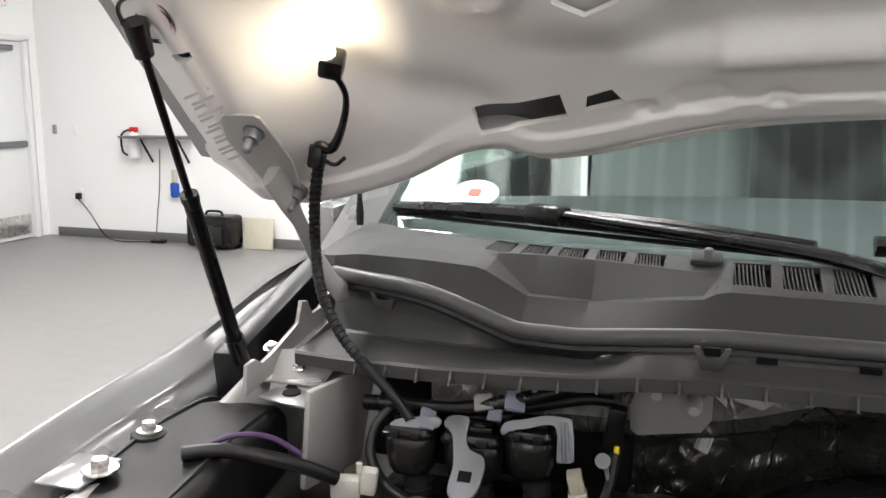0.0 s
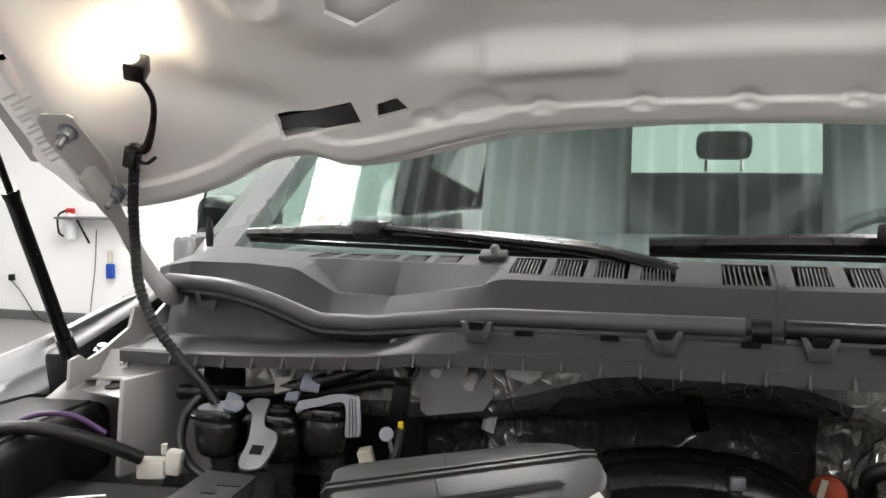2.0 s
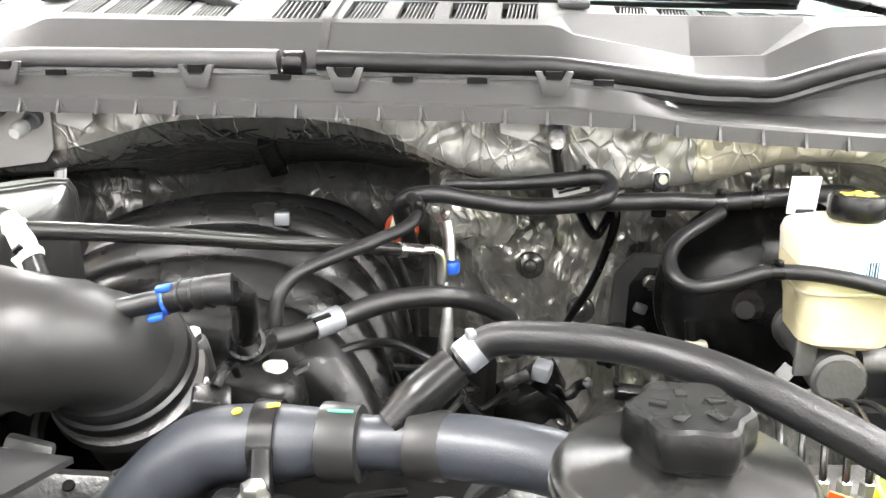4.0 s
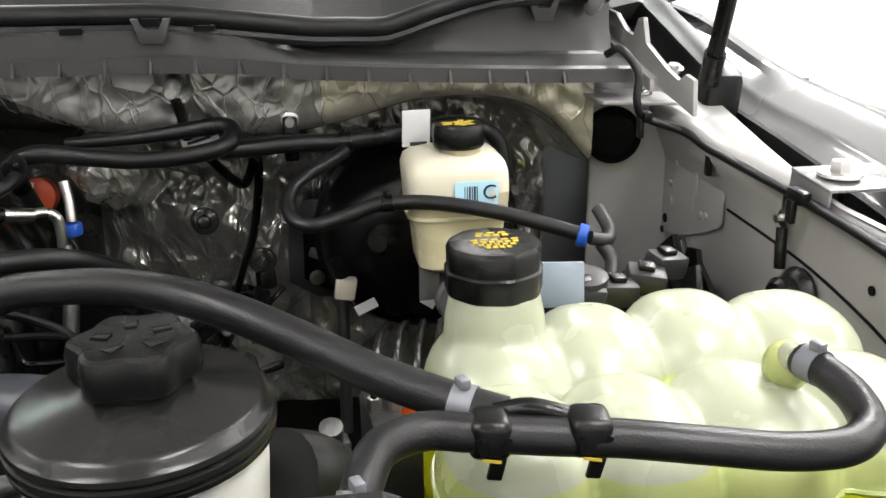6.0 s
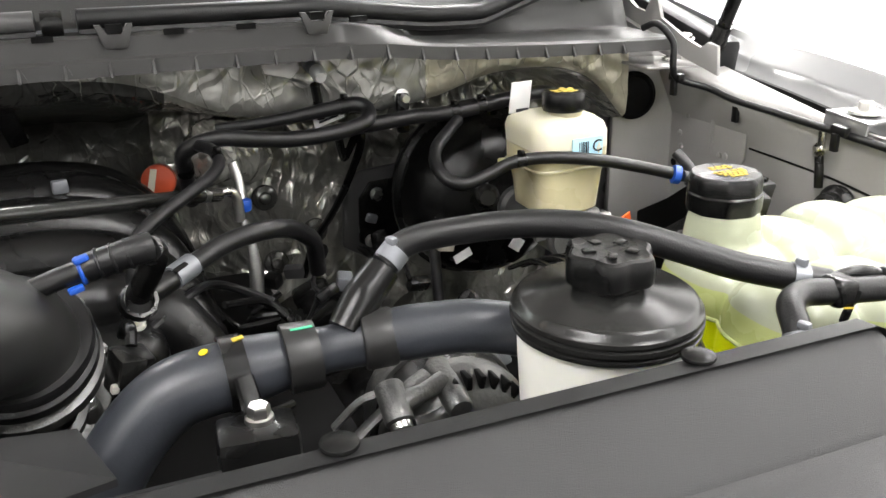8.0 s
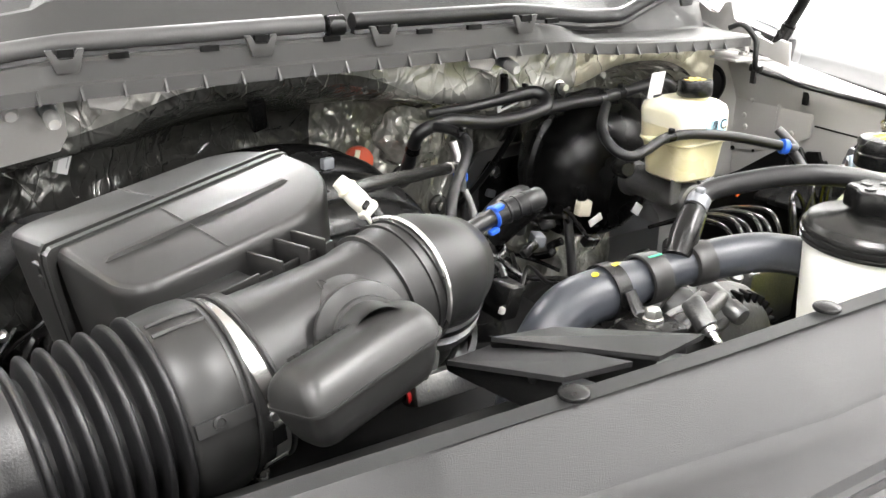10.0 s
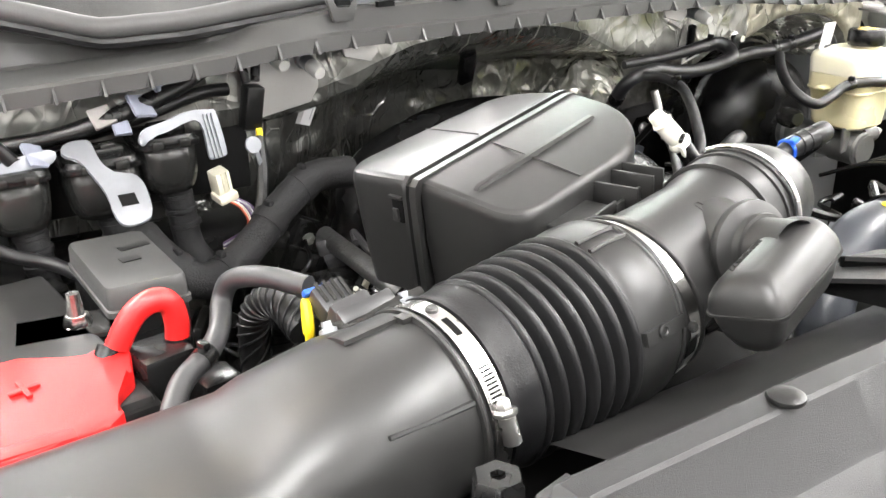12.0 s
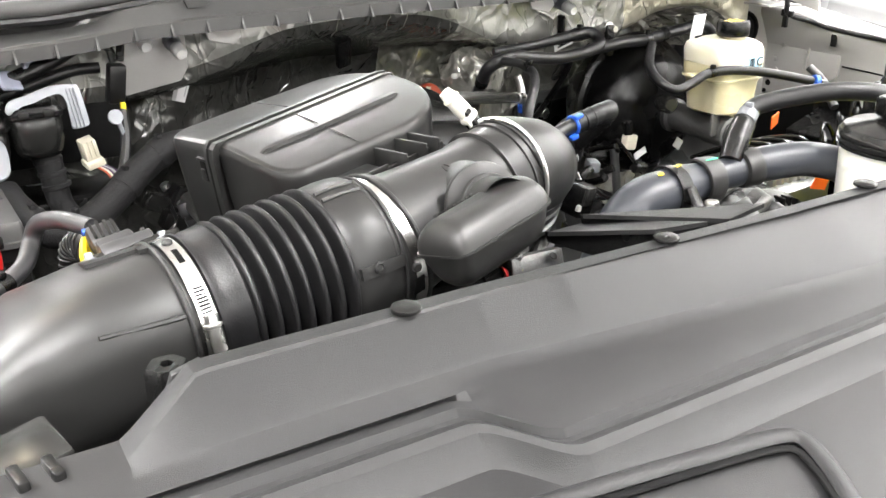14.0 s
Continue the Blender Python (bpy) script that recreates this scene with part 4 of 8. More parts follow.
for x in sorted(spread(-0.80, 0.80, 96)):
    ym, zm, yb, zb = lerp_table(low_table, abs(x))
    s = cowl_point(x, 0)
    rings.append([V((x, s.y + 0.004, s.z - 0.004)), V((x, (s.y + ym) / 2 + 0.01, (s.z + zm) / 2)), V((x, ym + 0.004, zm + 0.003)), V((x, ym, zm)), V((x, yb + 0.004, zb + 0.018)), V((x, yb, zb + 0.015)), V((x, yb, zb)), V((x, yb + 0.05, zb - 0.004))])
loft(lower, rings, closed=False)
lower_panel = part("lower_panel", lower, COWL_LOW, cowl, "dull grey ribbed lower cowl panel", sharp=30)
for k in range(34):
    x = -0.70 + k * 0.0425
    ym, zm, yb, zb = lerp_table(low_table, abs(x))
    rib = bmesh.new()
    prism([(0.002, 0), (0.012, 0.0), (0.012, 0.016)], (x, yb - 0.0105, zb), (0, 1, 0), (0, 0, 1), 0.0028, bm=rib)
    prism([(-0.006, 0.0), (0.006, 0.0), (0.0, 0.014)], (x, yb - 0.0012, zb + 0.001), (1, 0, 0), (0, 0, 1), 0.002, bm=rib)
    part("rib", rib, COWL_LOW, lower_panel)
for x in (-0.288, -0.082, 0.072, 0.281, -0.70, 0.70):
    ym, zm, yb, zb = lerp_table(low_table, abs(x))
    zc, yc = (1.333, 0.922) if abs(x) < 0.5 else (1.335, 1.045)
    clip = part("clip", prism([(-0.019, 0.012), (-0.011, -0.012), (0.011, -0.012), (0.019, 0.012), (0.012, 0.012), (0.007, 0.001), (-0.007, 0.001), (-0.012, 0.012)], (x, yc - 0.004, zc - 0.002), (1, 0, 0), (0, 0, 1), 0.006, 0.001), COWL_LOW, lower_panel)
    part("slot", box((x, yc - 0.002, zc + 0.006), (0.016, 0.006, 0.008)), DARK, clip)
for x in (-0.235, -0.14, 0.005, 0.13, 0.205, 0.33):
    part("slot", box((x, 0.9235 + (0.003 if abs(x) > 0.2 else 0), 1.332), (0.020, 0.006, 0.006)), DARK, lower_panel)

# ---- cab ----


def glass_place(x, s, out=0.0):
    return V((x * (1 - 0.12 * s), 1.195 + 0.205 * (x / 0.85) ** 2 + 0.80 * s - 0.08 * s * s - out * 0.55, 1.375 + 0.62 * s - 0.03 * (x / 0.85) ** 2 * s + out * 0.83))


screen = sheet(spread(-0.86, 0.86, 28), spread(0, 1, 14))
for v in screen.verts:
    v.co = glass_place(v.co.x, v.co.y)
glass_top = bmesh.ops.extrude_face_region(screen, geom=list(screen.faces))["geom"]
for g in glass_top:
    if isinstance(g, bmesh.types.BMVert):
        g.co += V((0, 0.003, -0.004))
windshield = part("windshield", screen, GLASS, truck, "green-tinted laminated windshield")
windshield.visible_shadow = False
for side in (-1, 1):
    rings = []
    for s in spread(-0.12, 1.02, 12):
        c = glass_place(side * 0.875, s, 0.004)
        rings.append([c + V((-side * 0.022, -0.012, 0.006)), c + V((side * 0.02, -0.012, 0.014)), c + V((side * 0.075, 0.03, 0.0)), c + V((side * 0.06, 0.08, -0.03)), c + V((-side * 0.01, 0.05, -0.03))])
    part("windshield_pillar", loft(bmesh.new(), rings), WHITE_PAINT, truck, "silver-white windshield pillar")
    body_side = bmesh.new()
    box((side * 0.99, 2.75, 0.97), (0.06, 2.6, 0.86), bevel=0.02, bm=body_side)
    part("door_panel", body_side, WHITE_PAINT, truck)
    for py, pw in ((2.79, 0.16), (3.98, 0.16)):
        part("window_post", box((side * 0.93, py, 1.66), (0.05, pw, 0.56), (0, -side * 14, 0), 0.01), DASH, truck)
    part("rear_side_window", box((side * 0.93, 3.38, 1.66), (0.005, 1.05, 0.55), (0, -side * 14, 0)), PRIVACY, truck, "dark tinted rear side window")
    pane = part("side_window", box((side * 0.93, 2.12, 1.66), (0.005, 1.22, 0.55), (0, -side * 14, 0)), TINTED, truck)
    pane.visible_shadow = False
    mirror = part("door_mirror", box((side * 1.14, 1.95, 1.37), (0.20, 0.13, 0.20), (0, 0, side * 8), 0.04, 3), BLACK, truck, "black door mirror")
    part("mirror_arm", box((side * 1.00, 1.98, 1.33), (0.12, 0.06, 0.06), bevel=0.015), BLACK, mirror)
    part("body_bracket", lathe([(0.006, 0), (0.007, 0.02), (0.004, 0.045), (0.004, 0.05)], (side * 0.845, 1.30, 1.39), (0, 0, 1), 10), BLACK, truck)
part("roof", loft(bmesh.new(), [[V((x * k, y, z - 0.05 * (x / 0.8) ** 2)) for x in spread(-0.82, 0.82, 12)] for y, z, k in ((1.93, 1.965, 0.92), (2.1, 2.0, 0.98), (2.8, 2.02, 1), (3.9, 1.99, 1), (4.1, 1.94, 0.97))], closed=False), WHITE_PAINT, truck, "silver-white roof")
part("headlining", box((0, 2.95, 1.925), (1.5, 1.9, 0.02), bevel=0.008), HEADLINER, truck, "pale cloth headliner")
part("cab_floor", box((0, 2.7, 0.78), (1.9, 2.8, 0.06)), DASH, truck)
part("cab_back", box((0, 4.05, 1.1), (1.86, 0.05, 0.66), bevel=0.01), DASH, truck)
back_pane = part("rear_window", box((0, 4.06, 1.68), (1.5, 0.005, 0.54), (-6, 0, 0)), TINTED, truck, "dark-tinted rear window")
back_pane.visible_shadow = False
part("firewall_panel", box((0, 1.38, 0.98), (1.8, 0.05, 0.76), bevel=0.01), DASH, truck)
dash = part("dashboard", loft(bmesh.new(), [[V((x, y, z - 0.02 * (x / 0.8) ** 2)) for x in spread(-0.86, 0.86, 16)] for y, z in ((1.42, 1.30), (1.5, 1.36), (1.62, 1.385), (1.8, 1.40), (1.9, 1.385), (1.95, 1.2), (1.95, 0.85))], closed=False), DASH, truck, "dark plastic dashboard")
wheel = part("steering_wheel", tube([(0.38 + 0.19 * math.cos(a), 2.02 + 0.08 * math.sin(a), 1.27 + 0.17 * math.sin(a)) for a in spread(0, 2 * math.pi, 24)], 0.016, 8, 1), DASH, truck, "dark steering wheel")
part("mirror_base", box((0.02, 1.88, 1.83), (0.24, 0.05, 0.075), bevel=0.02), BLACK, truck, "black rear-view mirror")
part("inspection_sticker", loft(bmesh.new(), [[glass_place(-0.694 + 0.046 * r * math.cos(a), 0.098 + 0.032 * r * math.sin(a), 0.002) for a in spread(0, 2 * math.pi, 24)[:-1]] for r in (0.02, 1.0)], caps=False), PALE_BLUE, truck, "oval pale blue windshield sticker")
part("sticker_print", loft(bmesh.new(), [[glass_place(-0.694 + 0.011 * a, 0.098 + 0.008 * b, 0.0035) for a in (-1, 1)] for b in (-1, 1)], closed=False), RUST, truck)
for sx, sy, wide in ((-0.475, 2.62, 0.46), (0.54, 2.62, 0.46)):
    seat = thing("cab_bucket_seat", (sx, sy, 0.8), "dark grey cloth truck seat with a headrest", "seat", "truck cab seats")
    part("backrest", box((sx, sy + 0.12, 1.36), (wide, 0.15, 0.82), (-14, 0, 0), 0.06, 4), SEAT, seat)
    part("cushion", box((sx, sy - 0.22, 0.98), (wide, 0.52, 0.16), (4, 0, 0), 0.05, 3), SEAT, seat)
    part("headrest", box((sx, sy + 0.26, 1.86), (0.27, 0.10, 0.17), (-10, 0, 0), 0.04, 4), SEAT, seat)
    for hx in (-0.07, 0.07):
        part("headrest_post", tube([(sx + hx, sy + 0.21, 1.72), (sx + hx, sy + 0.25, 1.80)], 0.007, 8, 1), STEEL, seat)

bench = thing("rear_bench_seat", (0, 3.7, 0.8), "dark grey cloth rear bench with a middle headrest", "seat")
part("backrest", box((0, 3.75, 1.225), (1.45, 0.16, 0.66), (-10, 0, 0), 0.06, 4), SEAT, bench)
part("cushion", box((0, 3.45, 0.95), (1.45, 0.5, 0.16), (4, 0, 0), 0.05, 3), SEAT, bench)
for hx, hz in ((0.06, 1.665), (-0.55, 1.74), (0.6, 1.74)):
    rest = part("headrest", box((hx, 3.80, hz), (0.22, 0.10, 0.115), (-8, 0, 0), 0.04, 4), SEAT, bench)
    for px in (-0.07, 0.07):
        part("post", tube([(hx + px, 3.79, 1.56), (hx + px, 3.80, hz - 0.05)], 0.007, 8, 1), STEEL, rest)


def wiper(name_place, pivot, joint, left, right):
    w = thing("windshield_wiper", name_place, "black windshield wiper resting on the glass", "wiper", "windshield wipers")
    pv, jt, a, b = V(pivot), V(joint), V(left), V(right)
    mid = pv.lerp(jt, 0.35) + V((0, 0.0, 0.02))
    part("arm", tube([pv, pv.lerp(jt, 0.15) + V((0, 0, 0.012)), mid, jt + V((0, -0.006, 0.014))], [0.009, 0.017, 0.014, 0.010], 10, 8, flat=0.6), BLACK, w, "satin black arm")
    part("pivot_cap", lathe([(0.012, -0.03), (0.012, 0.002), (0.009, 0.006), (0.003, 0.007)], pv, (0, -0.3, 1), 18), BLACK, w)
    part("blade", tube([a, a.lerp(b, 0.25) + V((0, 0, 0.006)), a.lerp(b, 0.5) + V((0, 0, 0.008)), a.lerp(b, 0.75) + V((0, 0, 0.006)), b], [0.010, 0.0135, 0.0145, 0.0135, 0.010], 8, 8), BLACK, w)
    part("edge", tube([p + V((0, 0.004, -0.012)) for p in (a, a.lerp(b, 0.5), b)], 0.004, 6, 6), RUBBER, w)
    part("joint", box(jt + V((0, -0.004, 0.010)), (0.065, 0.034, 0.028), (0, 0, -28), 0.006), BLACK, w)


wiper((-0.3, 1.2, 1.4), (-0.035, 1.035, 1.385), (-0.528, 1.240, 1.418), (-0.822, 1.40, 1.408), (-0.18, 1.155, 1.412))
wiper((0.4, 1.2, 1.4), (0.72, 1.19, 1.392), (0.20, 1.17, 1.428), (-0.112, 1.175, 1.418), (0.60, 1.26, 1.412))


# ---- engine bay: firewall and base ----
firewall = thing("firewall_insulation", (0, 1.1, 0.8), "crinkled foil-faced firewall insulation behind the engine", "insulation")


def lip_height(x):
    """Height at which the upper face turns back under into the recess."""
    return ease_table([(-0.62, 1.195), (-0.36, 1.200), (-0.27, 1.212), (-0.15, 1.245), (0.0, 1.252), (0.10, 1.240), (0.20, 1.214), (0.36, 1.203), (0.46, 1.214), (0.55, 1.234), (0.64, 1.234), (0.70, 1.212), (0.76, 1.15), (0.80, 1.10)], x)[0]


def wall_depth(x, z):
    """How far back the lining stands at x and z."""
    back = ease_table([(-0.62, 1.13), (-0.30, 1.17), (-0.20, 1.21), (-0.07, 1.29), (0.11, 1.29), (0.22, 1.262), (0.36, 1.258), (0.80, 1.250)], x)[0]
    soft = 0.35 + 0.65 * slab(x, -0.30, 0.20, 0.14)
    d = (z - lip_height(x)) / soft
    k = lerp_table([(-0.11, 1.0), (-0.075, 0.94), (-0.055, 0.76), (-0.040, 0.55), (-0.025, 0.33), (-0.012, 0.18), (0.0, 0.09), (0.012, 0.035), (0.026, 0.008), (0.045, 0.0)], d)[0]
    front = 1.002 + 0.020 * slab(x, 0.42, 0.9, 0.15) - 0.35 * max(0.0, z - 1.285)
    deep = min(1.0, k * 1.5)
    fold = (0.004 + 0.010 * deep) * noise.noise((x * 8, z * 11, 1.0)) + (0.002 + 0.007 * deep) * abs(noise.noise((x * 19, z * 23, 4.0))) + 0.0025 * noise.noise((x * 55, z * 55, 7.0))
    return front + (back - front) * k - fold


def lining(x0, x1, low, high, nx, rows):
    """A strip of the lining between two distances from the lip."""
    bm = sheet(spread(x0, x1, nx), spread(low, high, rows))
    for v in bm.verts:
        lip = lip_height(v.co.x) + 0.004 + 0.022 * slab(v.co.x, -0.60, 0.22, 0.16)
        z = lip + v.co.y if v.co.y > -0.15 else lip - 0.15 + (v.co.y + 0.15) * 4
        z = min(z, 1.325 if abs(v.co.x) < 0.32 else lerp_table(low_table, abs(v.co.x))[3] + 0.004)
        v.co = V((v.co.x, wall_depth(v.co.x, z), z))
    return bm


# the same film from side to side, toned as shaded or lit
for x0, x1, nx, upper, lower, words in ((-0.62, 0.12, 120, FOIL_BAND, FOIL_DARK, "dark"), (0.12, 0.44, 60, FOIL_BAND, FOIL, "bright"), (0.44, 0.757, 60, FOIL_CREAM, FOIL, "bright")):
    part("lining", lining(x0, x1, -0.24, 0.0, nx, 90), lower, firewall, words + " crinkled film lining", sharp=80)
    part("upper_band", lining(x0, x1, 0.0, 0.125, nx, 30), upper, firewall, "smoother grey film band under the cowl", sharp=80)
random.seed(31)
# thin crease ridges in the brighter tone, for their glint
for k in range(15):
    x, z = -0.05 + 0.05 * k + random.uniform(-0.02, 0.02), lip_height(-0.05 + 0.05 * k) + random.uniform(0.03, 0.06)
    lean = random.uniform(-0.8, 0.8)
    pts = []
    for q in range(7):
        px, pz = x + lean * 0.006 * q + random.uniform(-0.0025, 0.0025), z - 0.006 * q
        pts.append((px, wall_depth(px, pz) - 0.0004, pz))
    part("crease", tube(pts, 0.0007, 5, 1), FOIL, firewall)
heat = bmesh.new()
blob_rings = []
for j in range(1, 14):
    p = -math.pi / 2 + math.pi * j / 14
    blob_rings.append([V((0.198 + 0.056 * math.cos(p) ** 0.6 * math.cos(q), 1.085 + 0.045 * math.cos(p) ** 0.6 * math.sin(q), 1.160 + 0.045 * math.sin(p))) for q in spread(0, 2 * math.pi, 30)[:-1]])
loft(heat, blob_rings)
for v in heat.verts:
    v.co += V((0.010 * noise.noise(v.co * 40), 0.010 * noise.noise(v.co * 46 + V((3, 0, 0))), 0.010 * noise.noise(v.co * 43 + V((0, 5, 0)))))
part("foil_sleeve", heat, FOIL, firewall, "bright crumpled foil sleeve")
for cx, cz in ((0.269, 1.041), (0.344, 0.976), (0.10, 1.03), (0.28, 0.93)):
    part("washer", lathe([(0.020, 0), (0.018, 0.004), (0.010, 0.006), (0.008, 0.010), (0.004, 0.011)], (cx, wall_depth(cx, cz) - 0.004, cz), (0, -1, 0.1), 20), FOIL_DARK, firewall, "round retaining washer")
# tray and block are near-black: the deep bay's shade is in their colour
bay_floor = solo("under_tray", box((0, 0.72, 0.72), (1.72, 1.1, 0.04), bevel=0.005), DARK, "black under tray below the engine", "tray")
engine = thing("engine_block", (0.0, 0.7, 0.74), "engine block low in the bay, coloured near-black for deep shade", "engine")
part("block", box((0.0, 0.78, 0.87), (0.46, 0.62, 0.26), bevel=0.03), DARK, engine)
part("valve_cover", box((-0.27, 0.86, 0.985), (0.14, 0.40, 0.09), (0, 28, 0), 0.02), BLACK, engine)
part("valve_cover", box((0.25, 0.88, 0.90), (0.14, 0.40, 0.09), (0, -28, 0), 0.02), BLACK, engine)
random.seed(4)
for k in range(5):
    y = 0.70 + k * 0.085
    coil = part("ignition_coil", box((-0.30, y, 1.045), (0.05, 0.035, 0.045), (0, 28, 8), 0.006), BLACK, engine, "black ignition coil")
    part("coil_bolt", lathe([(0.007, 0), (0.007, 0.008), (0.004, 0.010)], (-0.318, y + 0.022, 1.062), (-0.4, 0, 0.9), 8), STEEL, coil)
    part("plug", box((-0.338, y, 1.052), (0.035, 0.024, 0.024), (0, 28, 4), 0.004), SATIN, coil)
    coil = part("ignition_coil", box((0.285, y, 0.955), (0.05, 0.035, 0.045), (0, -28, -8), 0.006), BLACK, engine, "black ignition coil")
    part("coil_bolt", lathe([(0.006, 0), (0.006, 0.008), (0.004, 0.010)], (0.30, y + 0.022, 0.97), (0.4, 0, 0.9), 8), STEEL, coil)

# ---- studs, brackets and tags on the firewall ----
stud_plate = thing("stud_plate", (-0.33, 1.0, 1.22), "pale painted bracket plate with two capped studs", "bracket")
part("plate", prism([(-0.048, 0.055), (-0.042, -0.050), (-0.034, -0.056), (0.036, -0.046), (0.047, -0.030), (0.048, 0.05), (0.03, 0.062), (-0.03, 0.064)], (-0.333, 0.995, 1.268), (1, 0.05, 0), (0, 0.05, 1), 0.004, 0.0012), APRON, stud_plate)


def capped_stud(parent, x, y, z, r=0.0085):
    s = part("stud", lathe([(r * 1.25, 0), (r * 1.25, 0.010), (r, 0.012), (r, 0.026), (r * 0.7, 0.028)], (x, y + 0.03, z + 0.006), (0, -1, -0.25), 14), ZINC, parent, "zinc stud")
    part("cap", lathe([(r * 0.95, 0), (r, 0.004), (r, 0.016), (r * 0.7, 0.022)], (x, y + 0.004, z), (0, -1, -0.25), 14), CAP_WHITE, s, "translucent white cap")


capped_stud(stud_plate, -0.344, 0.968, 1.280)
capped_stud(stud_plate, -0.304, 0.968, 1.267)
stud_r = thing("firewall_stud", (0.288, 0.97, 1.27), "white-capped stud on the firewall with a hanging strap", "stud")
capped_stud(stud_r, 0.288, 0.962, 1.272)
part("strap", tube([(0.288, 0.975, 1.255), (0.292, 0.98, 1.235), (0.295, 0.985, 1.212)], 0.006, 8), BLACK, stud_r)
for bx in (-0.246, 0.246):
    tab = solo("foil_tab", prism([(-0.022, 0.018), (-0.018, -0.010), (0.012, -0.018), (0.024, -0.008), (0.022, 0.018)], (bx, 0.972, 1.282), (1, 0, 0), (0, 0.3, 1), 0.004, 0.0012), APRON, "small pale metal tab on the firewall", "tab", "firewall tabs")
for (x, y, z), turn in (((0.306, 0.99, 1.213), (10, -14, 6)), ((-0.291, 1.018, 1.204), (14, 18, -8))):
    tag = thing("wire_tag", (x, y, z), "small white printed paper tag on a wire", "tag", "paper tags")
    if x > 0:
        part("paper", box((x, y, z), (0.040, 0.0015, 0.020), turn), PAPER, tag)
        part("print_bar", box((x, y - 0.0015, z - 0.004), (0.026, 0.0006, 0.003), turn), BLACK_INK, tag)
    else:
        part("paper", box((x, y, z), (0.012, 0.0015, 0.032), turn), PAPER, tag)
        part("backing", box((x - 0.0075, y + 0.003, z + 0.001), (0.006, 0.0012, 0.030), turn), CAP_WHITE, tag)
        part("print_bar", box((x + 0.003, y - 0.0015, z), (0.0012, 0.0006, 0.018), turn), GREY_INK, tag)
        part("stem", tube([(x - 0.008, y, z + 0.022), (x - 0.018, y - 0.002, z + 0.045)], 0.006, 8, 2), BLACK, tag)
hook = thing("line_bracket", (0.404, 1.0, 1.2), "black line bracket with a steel stud on the firewall", "bracket")
part("bracket", box((0.404, 0.995, 1.205), (0.016, 0.010, 0.05), bevel=0.003), BLACK, hook)
part("stud", lathe([(0.010, 0), (0.010, 0.004), (0.005, 0.005), (0.005, 0.02)], (0.404, 1.0, 1.225), (0, -1, 0), 12), STEEL, hook)
corner_plate = thing("corner_panel", (0.79, 1.05, 0.9), "pale painted corner panel with a large black grommet", "panel")
for side in (-1, 1):
    part("panel", box((side * 0.826, 1.075, 1.10), (0.105, 0.012, 0.30), (0, 0, side * -14), 0.004), APRON, corner_plate)
part("grommet", lathe([(0.036, 0), (0.036, 0.003), (0.031, 0.005), (0.028, 0.001), (0.020, 0.003), (0.004, 0.0015)], (0.797, 1.066, 1.178), (-0.20, -1, 0.05), 28), DARK, corner_plate, "black rubber grommet")
part("tower_side", box((-0.735, 0.975, 1.185), (0.010, 0.13, 0.13), (0, 6, -14), 0.004), APRON, corner_plate)
part("tower_front", box((-0.70, 1.03, 1.14), (0.10, 0.010, 0.20), (-6, 0, 8), 0.004), APRON, corner_plate)

# ---- brake booster, master cylinder and reservoir ----
booster = thing("brake_booster", (0.55, 1.08, 0.92), "black round brake booster on the firewall", "brake booster")
part("shell", lathe([(0.05, -0.03), (0.085, -0.022), (0.108, 0.0), (0.122, 0.03), (0.124, 0.05), (0.131, 0.055), (0.131, 0.064), (0.122, 0.07), (0.118, 0.10), (0.08, 0.15)], (0.552, 1.035, 1.06), (0, 1, 0), 48), BLACK, booster)
part("gasket", prism([(-0.06, 0.07), (-0.085, 0.04), (-0.09, -0.05), (-0.05, -0.075), (0.07, -0.08), (0.07, 0.08)], (0.47, 1.218, 1.0), (1, 0, 0), (0, 0, 1), 0.012, 0.004), SEAL, booster, "grey foam gasket")
part("base_plate", prism([(-0.052, 0.055), (-0.070, 0.03), (-0.072, -0.04), (-0.04, -0.06), (0.06, -0.062), (0.06, 0.062)], (0.475, 1.204, 1.0), (1, 0, 0), (0, 0, 1), 0.006, 0.002), BLACK, booster)
for bx, bz in ((0.433, 1.036), (0.421, 0.962)):
    bolt(booster, (bx, 1.202, bz), (0, -1, 0), 0.009, 0.008, 0.011)
part("sensor", box((0.421, 1.196, 1.0), (0.018, 0.01, 0.014), (0, 20, 0), 0.003), ZINC, booster)
mc = thing("master_cylinder", (0.567, 0.92, 1.05), "grey cast brake master cylinder under the reservoir", "master cylinder")
part("bore", lathe([(0.020, 0), (0.0270, 0.004), (0.0270, 0.05), (0.0245, 0.054), (0.0245, 0.13), (0.030, 0.134), (0.030, 0.16)], (0.572, 0.862, 1.053), (0, 1, 0.02), 24), CAST_GREY, mc)
part("end_cap", lathe([(0.023, -0.003), (0.023, 0.002)], (0.572, 0.862, 1.053), (0, 1, 0.02), 24), CAST_GREY, mc)
part("boss", lathe([(0.013, 0), (0.013, 0.03), (0.009, 0.032)], (0.596, 0.885, 1.066), (1, 0, 0.05), 16), CAST_GREY, mc)
part("line_nut", lathe([(0.008, 0), (0.008, 0.012), (0.004, 0.014), (0.004, 0.02)], (0.626, 0.885, 1.067), (1, 0, 0.05), 6), STEEL, mc)
part("bracket", box((0.540, 0.875, 1.072), (0.022, 0.006, 0.040), (0, 0, 10), 0.002), CAST_GREY, mc)
part("side_valve", lathe([(0.014, 0), (0.016, 0.01), (0.016, 0.03), (0.010, 0.04)], (0.505, 0.965, 1.095), (-0.3, -0.8, 0.1), 16), SATIN, mc)
